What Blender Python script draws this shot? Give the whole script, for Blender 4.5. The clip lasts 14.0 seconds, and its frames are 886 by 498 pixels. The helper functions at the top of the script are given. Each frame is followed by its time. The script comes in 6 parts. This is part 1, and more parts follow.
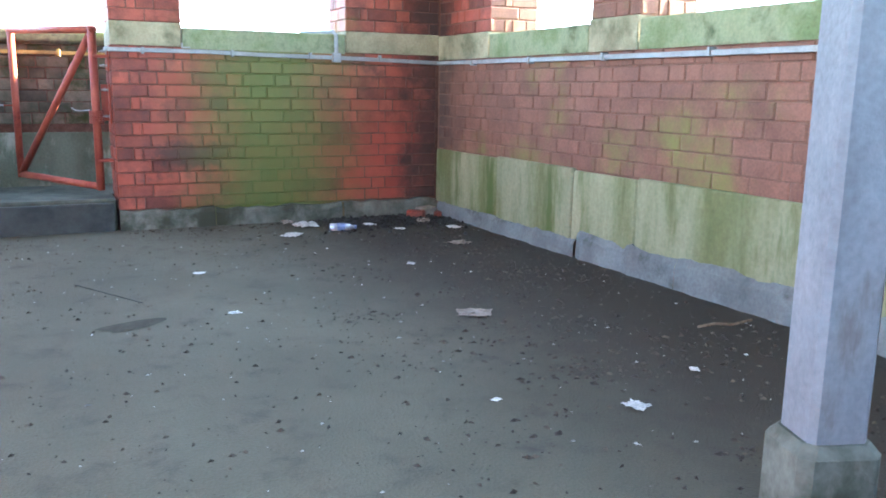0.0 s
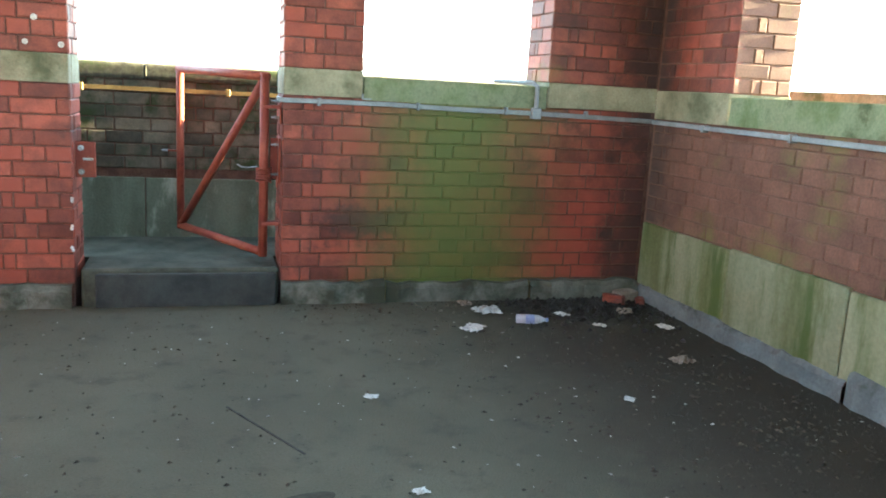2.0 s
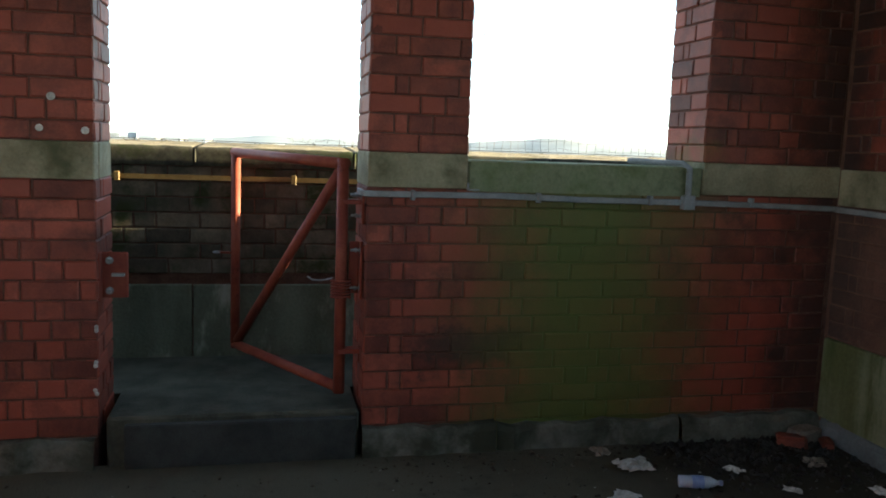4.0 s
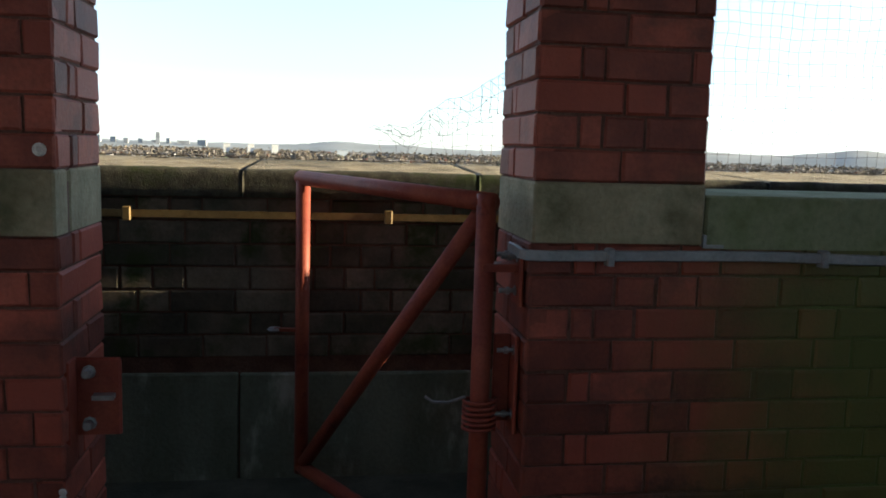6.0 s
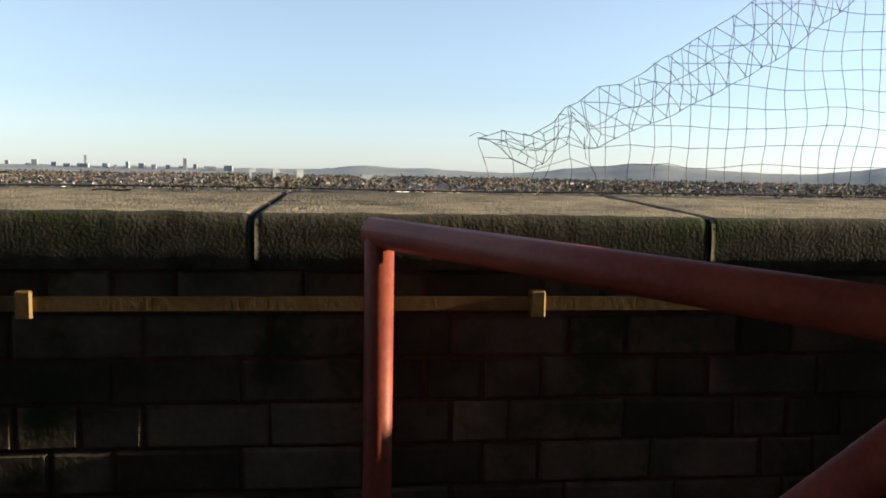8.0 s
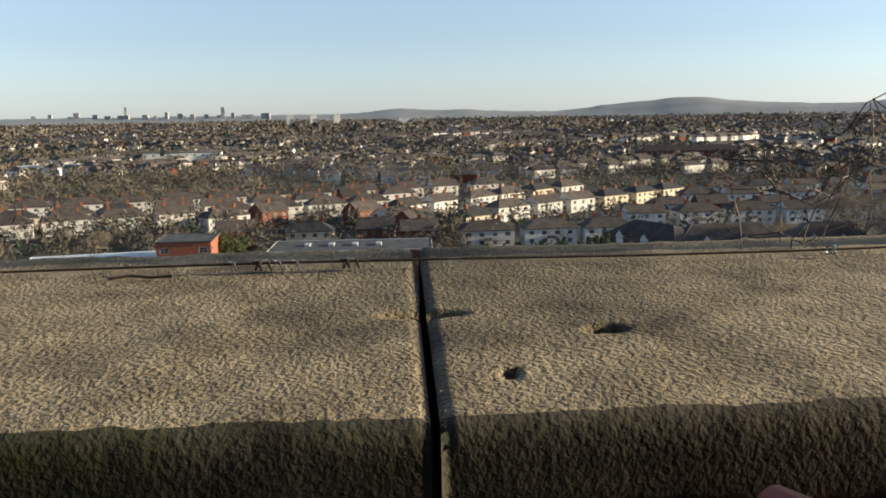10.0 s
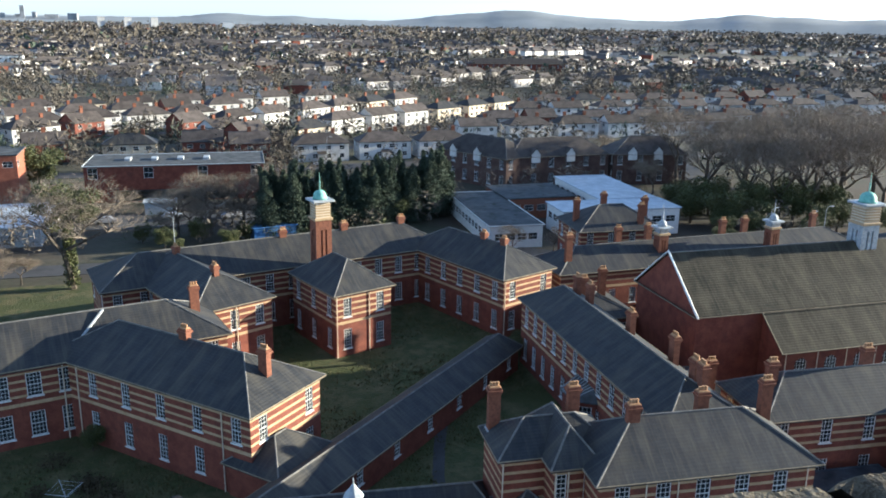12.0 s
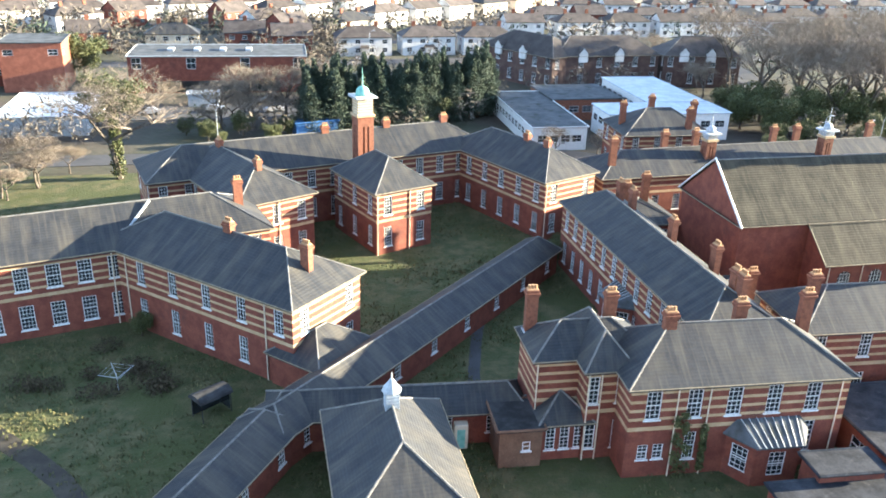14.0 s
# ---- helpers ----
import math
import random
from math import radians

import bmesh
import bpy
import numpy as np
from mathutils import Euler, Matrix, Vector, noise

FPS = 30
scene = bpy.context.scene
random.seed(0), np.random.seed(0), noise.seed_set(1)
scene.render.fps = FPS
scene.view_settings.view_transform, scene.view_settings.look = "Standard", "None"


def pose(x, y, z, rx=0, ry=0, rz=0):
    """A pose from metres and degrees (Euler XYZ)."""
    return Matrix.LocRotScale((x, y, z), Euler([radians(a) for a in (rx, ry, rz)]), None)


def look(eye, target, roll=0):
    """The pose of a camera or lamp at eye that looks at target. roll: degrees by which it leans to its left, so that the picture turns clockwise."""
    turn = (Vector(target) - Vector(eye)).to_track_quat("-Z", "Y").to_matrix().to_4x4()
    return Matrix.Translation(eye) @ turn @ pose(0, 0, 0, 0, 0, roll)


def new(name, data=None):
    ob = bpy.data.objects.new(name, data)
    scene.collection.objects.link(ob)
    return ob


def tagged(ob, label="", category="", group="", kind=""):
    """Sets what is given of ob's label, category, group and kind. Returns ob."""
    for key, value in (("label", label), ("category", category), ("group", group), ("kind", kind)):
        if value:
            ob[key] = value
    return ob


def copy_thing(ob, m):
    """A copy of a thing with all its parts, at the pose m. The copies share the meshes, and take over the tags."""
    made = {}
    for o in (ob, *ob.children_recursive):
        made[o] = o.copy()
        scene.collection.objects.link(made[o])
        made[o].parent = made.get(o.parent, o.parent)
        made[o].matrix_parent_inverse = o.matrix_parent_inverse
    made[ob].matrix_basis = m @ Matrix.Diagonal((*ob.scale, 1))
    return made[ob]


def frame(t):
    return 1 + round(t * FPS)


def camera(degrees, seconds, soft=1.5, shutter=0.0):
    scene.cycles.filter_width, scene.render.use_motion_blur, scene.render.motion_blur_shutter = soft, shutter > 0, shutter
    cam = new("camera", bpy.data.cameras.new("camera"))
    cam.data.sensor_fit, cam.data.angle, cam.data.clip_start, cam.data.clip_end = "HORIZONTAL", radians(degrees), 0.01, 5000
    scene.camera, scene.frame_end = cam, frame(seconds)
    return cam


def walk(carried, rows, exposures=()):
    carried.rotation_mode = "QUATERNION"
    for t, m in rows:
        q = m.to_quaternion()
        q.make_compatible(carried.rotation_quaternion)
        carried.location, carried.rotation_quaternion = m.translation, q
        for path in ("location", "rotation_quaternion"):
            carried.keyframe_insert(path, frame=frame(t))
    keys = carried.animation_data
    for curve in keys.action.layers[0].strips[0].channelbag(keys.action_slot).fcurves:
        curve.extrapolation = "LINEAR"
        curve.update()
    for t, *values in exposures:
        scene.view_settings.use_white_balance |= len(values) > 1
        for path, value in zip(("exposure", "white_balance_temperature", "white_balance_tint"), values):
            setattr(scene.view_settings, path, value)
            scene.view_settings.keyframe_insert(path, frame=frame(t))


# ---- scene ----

cam = camera(56.4, 14.0, soft=1.8)
PATH = [
    (0.0, pose(-0.482, -5.843, 0.953, 79.11, -0.88, -26.20)),
    (0.5, pose(-0.474, -5.699, 1.071, 80.21, -0.62, -23.06)),
    (1.0, pose(-0.456, -5.397, 1.148, 80.54, -2.37, -20.96)),
    (1.5, pose(-0.445, -5.181, 1.214, 78.52, -3.49, -19.00)),
    (2.0, pose(-0.446, -4.786, 1.297, 78.92, -3.16, -16.04)),
    (2.5, pose(-0.469, -4.535, 1.345, 80.37, -2.02, -14.09)),
    (2.7, pose(-0.478, -4.354, 1.357, 81.22, -1.61, -14.29)),
    (4.8, pose(-0.457, -3.030, 1.408, 82.84, -2.23, -10.36)),
    (5.0, pose(-0.448, -2.833, 1.398, 82.70, -2.08, -9.68)),
    (5.5, pose(-0.469, -2.424, 1.408, 82.01, -1.45, -8.69)),
    (6.0, pose(-0.517, -1.979, 1.435, 83.02, -1.68, -8.38)),
    (6.5, pose(-0.525, -1.559, 1.410, 83.73, -0.97, -7.05)),
    (7.0, pose(-0.560, -1.209, 1.425, 83.03, -0.97, -5.76)),
    (7.5, pose(-0.601, -0.840, 1.443, 83.73, -1.03, -6.27)),
    (8.0, pose(-0.628, -0.485, 1.423, 84.55, -1.01, -6.74)),
    (8.2, pose(-0.619, -0.355, 1.445, 84.51, -0.90, -5.31)),
    (10.3, pose(-0.876, 0.521, 1.592, 79.97, 0.98, -4.35)),
    (10.5, pose(-0.910, 0.642, 1.587, 79.68, 0.61, -4.97)),
    (11.0, pose(-1.025, 0.965, 1.585, 78.30, -0.38, -8.84)),
    (11.5, pose(-1.070, 1.230, 1.590, 76.99, -0.70, -12.94)),
    (12.0, pose(-1.090, 1.415, 1.600, 74.50, -0.86, -15.58)),
    (12.5, pose(-1.130, 1.540, 1.620, 71.80, -0.86, -15.04)),
    (13.0, pose(-1.160, 1.580, 1.650, 69.74, -1.11, -13.99)),
    (13.5, pose(-1.190, 1.600, 1.670, 68.25, -1.50, -13.36)),
    (14.0, pose(-1.230, 1.620, 1.700, 67.45, -1.63, -12.45)),
]
EXPOSURES = [
    (0, 6.45, 5050, 2), (0.5, 6.0, 5250, 1), (1.0, 5.75, 5450, -5), (1.5, 6.3, 5500, -7), (2.5, 4.95, 5550, -8), (5, 3.45, 5650, 0), (5.5, 3.7, 5650, 1), (6, 2.6, 5500, 4), (7.0, 2.5, 5450, 6), (7.5, 2.02, 5450, 7), (8.2, 1.85, 5600, 8),
    (10.3, 1.55, 5450, 8), (11, 1.55, 5350, 8), (11.5, 1.9, 5250, 9), (12, 2.3, 4750, 7), (12.5, 3.1, 4750, 7), (13, 3.42, 4800, 7), (14, 3.72, 5100, 7)]
walk(cam, PATH, EXPOSURES)

# ---- daylight: a low winter sun, nearly along the gallery ----
SUN_EL, SUN_BACK = radians(11.5), radians(1.1)
to_sun = Vector((math.cos(SUN_BACK) * math.cos(SUN_EL), -math.sin(SUN_BACK) * math.cos(SUN_EL), math.sin(SUN_EL)))
sun = new("sun", bpy.data.lights.new("sun", "SUN"))
sun.data.energy, sun.data.angle, sun.data.color = 4.3, radians(0.6), (1.0, 0.745, 0.43)
sun.matrix_world = look((0, 0, 0), -to_sun)
world = bpy.data.worlds.new("world")
scene.world = world
world.use_nodes = True
wn = world.node_tree.nodes
sky = wn.new("ShaderNodeTexSky")
sky.sky_type, sky.sun_disc = "NISHITA", False
sky.sun_elevation, sky.sun_rotation = SUN_EL, math.atan2(to_sun.x, to_sun.y)
sky.altitude, sky.air_density, sky.dust_density, sky.ozone_density = 40, 1.0, 0.25, 2.5
wn["Background"].inputs["Strength"].default_value = 0.060
haze = wn.new("ShaderNodeHueSaturation")
haze.inputs["Saturation"].default_value = 0.5
world.node_tree.links.new(sky.outputs[0], haze.inputs["Color"])
world.node_tree.links.new(haze.outputs[0], wn["Background"].inputs["Color"])

# ---- materials ----
def nodes_of(m):
    m.use_nodes = True
    return m.node_tree.nodes, m.node_tree.links, m.node_tree.nodes["Principled BSDF"]


def mixed(nt, fac, a, b, kind="MIX"):
    """A colour mix node; a and b are sockets or colours."""
    n = nt.nodes.new("ShaderNodeMix")
    n.data_type, n.blend_type = "RGBA", kind
    for sock, v in ((n.inputs[0], fac), (n.inputs[6], a), (n.inputs[7], b)):
        if isinstance(v, bpy.types.NodeSocket):
            nt.links.new(v, sock)
        elif isinstance(v, (int, float)):
            sock.default_value = v
        else:
            sock.default_value = (*v, 1)
    return n.outputs[2]


def noise_of(nt, coord, scale, detail=4, rough=0.55, stretch=None):
    n = nt.nodes.new("ShaderNodeTexNoise")
    n.inputs["Scale"].default_value, n.inputs["Detail"].default_value, n.inputs["Roughness"].default_value = scale, detail, rough
    if stretch:
        mp = nt.nodes.new("ShaderNodeMapping")
        mp.inputs["Scale"].default_value = stretch
        nt.links.new(coord, mp.inputs[0])
        coord = mp.outputs[0]
    nt.links.new(coord, n.inputs["Vector"])
    return n.outputs["Fac"]


def ramp_of(nt, value, lo, hi):
    n = nt.nodes.new("ShaderNodeMapRange")
    n.interpolation_type = "SMOOTHSTEP"
    n.inputs["From Min"].default_value, n.inputs["From Max"].default_value = lo, hi
    nt.links.new(value, n.inputs["Value"])
    return n.outputs["Result"]


def math_of(nt, op, a, b):
    n = nt.nodes.new("ShaderNodeMath")
    n.operation = op
    for sock, v in zip(n.inputs, (a, b)):
        if isinstance(v, bpy.types.NodeSocket):
            nt.links.new(v, sock)
        else:
            sock.default_value = v
    return n.outputs[0]


def position(nt):
    return nt.nodes.new("ShaderNodeNewGeometry").outputs["Position"]


def axis_of(nt, coord, axis):
    n = nt.nodes.new("ShaderNodeSeparateXYZ")
    nt.links.new(coord, n.inputs[0])
    return n.outputs["XYZ".index(axis)]


def surface(name, dark, light, scale=6.0, rough=0.85, metal=0.0, bump=0.3, fine=60.0, stain=None, stain_scale=1.2,
            stain_at=(0.5, 0.65), vary=0.0, island=False, depth=0.01, stretch=None, spec=0.3):
    """Two-tone surface with grain, relief, optional stains, and a shift from piece to piece."""
    m = bpy.data.materials.new(name)
    nodes, links, bsdf = nodes_of(m)
    nt = m.node_tree
    p = position(nt)
    big = ramp_of(nt, noise_of(nt, p, scale, 5, 0.6, stretch), 0.3, 0.7)
    small = noise_of(nt, p, fine, 3)
    col = mixed(nt, big, dark, light)
    col = mixed(nt, 0.35, col, small, "SOFT_LIGHT")
    if vary:
        rnd = nodes.new("ShaderNodeNewGeometry").outputs["Random Per Island"] if island else nodes.new("ShaderNodeObjectInfo").outputs["Random"]
        hsv = nodes.new("ShaderNodeHueSaturation")
        v = nodes.new("ShaderNodeMapRange")
        v.inputs["To Min"].default_value, v.inputs["To Max"].default_value = 1 - vary, 1 + vary
        links.new(rnd, v.inputs["Value"])
        links.new(v.outputs[0], hsv.inputs["Value"])
        links.new(col, hsv.inputs["Color"])
        col = hsv.outputs[0]
    if stain:
        fac = ramp_of(nt, noise_of(nt, p, stain_scale, 6, 0.65, stretch), *stain_at)
        col = mixed(nt, fac, col, stain)
    links.new(col, bsdf.inputs["Base Color"])
    bsdf.inputs["Roughness"].default_value, bsdf.inputs["Metallic"].default_value = rough, metal
    bsdf.inputs["Specular IOR Level"].default_value = spec
    if bump:
        b = nodes.new("ShaderNodeBump")
        b.inputs["Strength"].default_value, b.inputs["Distance"].default_value = bump, depth
        links.new(small, b.inputs["Height"])
        links.new(b.outputs[0], bsdf.inputs["Normal"])
    return m


def tint_pieces(m, colour, share, amount=0.8):
    """Gives a share of the pieces, at random, another tone."""
    nodes, links, bsdf = nodes_of(m)
    nt = m.node_tree
    r = math_of(nt, "FRACT", math_of(nt, "MULTIPLY", nodes.new("ShaderNodeObjectInfo").outputs["Random"], 7.31), 0)
    fac = math_of(nt, "MULTIPLY", math_of(nt, "LESS_THAN", r, share), amount)
    old = bsdf.inputs["Base Color"].links[0].from_socket
    links.new(mixed(nt, fac, old, colour), bsdf.inputs["Base Color"])


def retone(m, colour, masks, amount=1.0):
    """Lays a stain or tone of its own shape over a material: masks are (axis, rise from, rise to, fall from, fall to)
    of the place.
    """
    nodes, links, bsdf = nodes_of(m)
    nt = m.node_tree
    p = position(nt)
    wob = math_of(nt, "MULTIPLY", math_of(nt, "SUBTRACT", noise_of(nt, p, 4.0, 6, 0.7), 0.5), 0.7)
    fac = None
    for axis, a, b, c, d in masks:
        v = math_of(nt, "ADD", axis_of(nt, p, axis), wob)
        f = math_of(nt, "MULTIPLY", ramp_of(nt, v, a, b), math_of(nt, "SUBTRACT", 1.0, ramp_of(nt, v, c, d)))
        fac = f if fac is None else math_of(nt, "MULTIPLY", fac, f)
    fac = math_of(nt, "MULTIPLY", fac, amount)
    old = bsdf.inputs["Base Color"].links[0].from_socket
    links.new(mixed(nt, fac, old, colour), bsdf.inputs["Base Color"])


M_BRICK = surface("red_glazed_brick", (0.13, 0.033, 0.021), (0.222, 0.056, 0.033), 9, 0.6, bump=0.4, fine=90, vary=0.45, stain=(0.045, 0.020, 0.014), stain_scale=3.2, stain_at=(0.5, 0.78), depth=0.004)
tint_pieces(M_BRICK, (0.24, 0.052, 0.03), 0.22, 0.7)
retone(M_BRICK, (0.26, 0.045, 0.028), [("X", 1.55, 1.75, 2.05, 2.2), ("Y", -0.3, -0.2, 5, 6), ("Z", 0.0, 0.1, 0.55, 0.85)], 0.6)
retone(M_BRICK, (0.02, 0.014, 0.012), [("X", 0.15, 0.3, 0.6, 0.8), ("Y", -0.3, -0.2, 5, 6), ("Z", 0.3, 0.42, 0.5, 0.62)], 0.75)
retone(M_BRICK, (0.08, 0.105, 0.022), [("X", 0.2, 1.0, 1.05, 1.95), ("Y", -0.3, -0.2, 5, 6), ("Z", -9, -8, 1.3, 1.5)], 0.85)
# Turns near-black towards the north-east corner, at every height.
retone(M_BRICK, (0.02, 0.015, 0.013), [("X", 1.9, 2.3, 9, 10), ("Y", -0.4, 0.0, 5, 6)], 0.8)
M_EAST = surface("pink_weathered_brick", (0.108, 0.048, 0.032), (0.158, 0.073, 0.048), 5, 0.8, bump=0.3, fine=80, vary=0.12, stain=(0.13, 0.13, 0.03), stain_scale=1.1, stain_at=(0.5, 0.72), depth=0.004)
# East brick darkens towards the same corner.
retone(M_EAST, (0.03, 0.022, 0.018), [("Y", -0.45, 0.0, 5, 6)], 0.7)
M_SOOT = surface("sooty_brick", (0.055, 0.052, 0.037), (0.13, 0.10, 0.074), 7, 0.8, bump=0.35, fine=70, vary=0.45, stain=(0.03, 0.04, 0.012), stain_scale=4, depth=0.006)
M_MORTAR = surface("dark_mortar", (0.075, 0.036, 0.026), (0.12, 0.062, 0.045), 15, 0.95, bump=0.6, fine=120)
retone(M_MORTAR, (0.085, 0.115, 0.028), [("X", 0.25, 0.95, 1.05, 1.9), ("Y", -0.3, -0.2, 0.3, 0.5), ("Z", -9, -8, 1.3, 1.5)], 0.9)
M_MORT_E = surface("pink_mortar", (0.10, 0.05, 0.034), (0.15, 0.078, 0.052), 10, 0.95, bump=0.5, fine=120)
M_STONE = surface("band_stone", (0.175, 0.148, 0.088), (0.285, 0.25, 0.16), 4, 0.85, bump=0.5, fine=70, stain=(0.075, 0.075, 0.035), stain_scale=3.4, stain_at=(0.44, 0.7))
M_MOSS = surface("mossy_sill_stone", (0.10, 0.125, 0.05), (0.235, 0.235, 0.145), 3, 0.9, bump=0.6, fine=60, stain=(0.05, 0.066, 0.024), stain_scale=3, stain_at=(0.5, 0.7))
M_SLAB = surface("algae_slab", (0.09, 0.095, 0.032), (0.23, 0.215, 0.135), 2.2, 0.85, bump=0.35, fine=50, stain=(0.062, 0.078, 0.018), stain_scale=5.0, stain_at=(0.45, 0.68), stretch=(1, 1, 0.2), vary=0.15)
M_DSLAB = surface("dark_slab", (0.075, 0.085, 0.058), (0.15, 0.16, 0.12), 3, 0.85, bump=0.4, fine=60, stain=(0.30, 0.30, 0.25), stain_scale=4.5, stain_at=(0.53, 0.68), stretch=(1, 1, 0.4))
M_KERB = surface("grey_kerb", (0.07, 0.074, 0.058), (0.14, 0.14, 0.115), 7, 0.9, bump=0.5, fine=60, stain=(0.035, 0.038, 0.024), stain_scale=2.6, stain_at=(0.45, 0.62))
M_CEMENT = surface("blue_grey_cement", (0.085, 0.09, 0.088), (0.145, 0.152, 0.15), 3, 0.9, bump=0.5, fine=60, stain=(0.045, 0.046, 0.036), stain_scale=3.5, stain_at=(0.55, 0.72))
M_FLOOR = surface("dusty_concrete", (0.068, 0.064, 0.043), (0.096, 0.090, 0.062), 0.8, 0.92, bump=0.6, fine=110, stain=(0.044, 0.037, 0.029), stain_scale=5.5, stain_at=(0.5, 0.78))
retone(M_FLOOR, (0.02, 0.017, 0.014), [("X", 0.9, 1.6, 9, 10), ("Y", -1.0, -0.3, 5, 6)], 0.85)
retone(M_FLOOR, (0.028, 0.021, 0.014), [("X", 0.4, 1.6, 9, 10), ("Y", -5.8, -4.6, -1.0, -0.3)], 0.88)
M_WALKWAY = surface("damp_walkway", (0.03, 0.033, 0.023), (0.075, 0.075, 0.055), 6, 0.8, bump=0.6, fine=80)
M_MAT = surface("black_rubber", (0.018, 0.021, 0.02), (0.042, 0.046, 0.042), 8, 0.7, bump=0.4, fine=150)
M_COPING = surface("gritty_coping", (0.155, 0.128, 0.082), (0.275, 0.232, 0.152), 11, 0.92, bump=0.85, fine=150, stain=(0.05, 0.038, 0.025), stain_scale=3.6, stain_at=(0.5, 0.74), depth=0.012)
retone(M_COPING, (0.06, 0.05, 0.032), [("X", -1.0, -0.85, -0.6, -0.3), ("Y", 1.15, 1.4, 1.62, 1.75)], 0.55)
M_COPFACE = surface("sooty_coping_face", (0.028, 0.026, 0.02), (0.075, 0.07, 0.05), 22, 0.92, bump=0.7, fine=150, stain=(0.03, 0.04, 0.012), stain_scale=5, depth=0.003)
M_RED = surface("red_gate_paint", (0.16, 0.034, 0.024), (0.235, 0.06, 0.034), 8, 0.5, bump=0.15, fine=120, stain=(0.10, 0.025, 0.02), stain_scale=9, stain_at=(0.6, 0.72), depth=0.003, spec=0.16)
M_STEEL = surface("dull_steel", (0.20, 0.20, 0.20), (0.34, 0.34, 0.34), 20, 0.45, 0.8, bump=0.2, fine=150, depth=0.002)
M_CONDUIT = surface("grey_conduit", (0.17, 0.172, 0.175), (0.24, 0.242, 0.245), 10, 0.5, bump=0.1, fine=90)
M_BROWN = surface("ochre_tape", (0.14, 0.09, 0.03), (0.21, 0.14, 0.05), 12, 0.6, bump=0.2, fine=90, depth=0.003)
M_POST = surface("grey_painted_post", (0.12, 0.12, 0.128), (0.185, 0.186, 0.195), 5, 0.6, bump=0.3, fine=60, stain=(0.10, 0.085, 0.075), stain_scale=5, stain_at=(0.55, 0.7), stretch=(1, 1, 0.3))
M_PLASTER = surface("old_plaster", (0.45, 0.43, 0.39), (0.6, 0.58, 0.53), 2, 0.95, bump=0.3, fine=40)
M_WIRE = surface("rusty_wire", (0.035, 0.03, 0.028), (0.10, 0.075, 0.055), 40, 0.7, 0.5, bump=0)
M_PAPER = surface("litter_paper", (0.36, 0.35, 0.33), (0.58, 0.57, 0.55), 20, 0.85, bump=0.3, fine=80, vary=0.2)
M_CARD = surface("torn_card", (0.16, 0.13, 0.105), (0.26, 0.22, 0.18), 20, 0.9, bump=0.3, fine=80)
M_ASH = surface("black_ash", (0.012, 0.011, 0.01), (0.05, 0.045, 0.04), 20, 0.95, bump=1.0, fine=90)
M_FLECK = surface("pale_flecks", (0.14, 0.135, 0.12), (0.36, 0.35, 0.32), 30, 0.9, bump=0, vary=0.4, island=True)
M_CRUMB = surface("dark_crumbs", (0.025, 0.021, 0.016), (0.07, 0.057, 0.042), 30, 0.95, bump=0, vary=0.5, island=True)
M_VINE = surface("dead_twig", (0.10, 0.075, 0.05), (0.2, 0.15, 0.10), 30, 0.9, bump=0)


def slated(m, period, contrast=0.35, worn=(0.105, 0.093, 0.068), amount=0.55):
    """Courses across a roof slope and weathering that runs down it, by the level line of each slope."""
    nodes, links, bsdf = nodes_of(m)
    nt = m.node_tree
    geo = nodes.new("ShaderNodeNewGeometry")
    level, unit, along = (nodes.new("ShaderNodeVectorMath") for k in range(3))
    comb = nodes.new("ShaderNodeCombineXYZ")
    level.operation, unit.operation, along.operation = "CROSS_PRODUCT", "NORMALIZE", "DOT_PRODUCT"
    level.inputs[1].default_value = (0, 0, 1)
    links.new(geo.outputs["True Normal"], level.inputs[0])
    links.new(level.outputs[0], unit.inputs[0])
    links.new(unit.outputs[0], along.inputs[0])
    links.new(geo.outputs["Position"], along.inputs[1])
    links.new(along.outputs["Value"], comb.inputs[0])
    links.new(axis_of(nt, geo.outputs["Position"], "Z"), comb.inputs[2])
    p = comb.outputs[0]
    wave = nodes.new("ShaderNodeTexWave")
    wave.bands_direction = "Z"
    wave.inputs["Scale"].default_value, wave.inputs["Distortion"].default_value, wave.inputs["Detail"].default_value = 0.314 / period, 0.8, 2
    links.new(p, wave.inputs["Vector"])
    broad = ramp_of(nt, noise_of(nt, p, 1.0, 5, 0.62, (0.55, 1, 0.28)), 0.42, 0.72)
    streak = ramp_of(nt, noise_of(nt, p, 1.0, 6, 0.7, (3.2, 1, 0.22)), 0.45, 0.75)
    old = bsdf.inputs["Base Color"].links[0].from_socket
    col = mixed(nt, math_of(nt, "MULTIPLY", wave.outputs["Fac"], contrast), old, (0.018, 0.019, 0.021))
    col = mixed(nt, math_of(nt, "MULTIPLY", broad, amount), col, worn)
    col = mixed(nt, math_of(nt, "MULTIPLY", streak, amount * 0.8), col, tuple(c * 1.25 for c in worn))
    links.new(col, bsdf.inputs["Base Color"])
    b = nodes.new("ShaderNodeBump")
    b.inputs["Strength"].default_value, b.inputs["Distance"].default_value = 0.35, 0.03
    links.new(wave.outputs["Fac"], b.inputs["Height"])
    links.new(bsdf.inputs["Normal"].links[0].from_socket, b.inputs["Normal"])
    links.new(b.outputs[0], bsdf.inputs["Normal"])


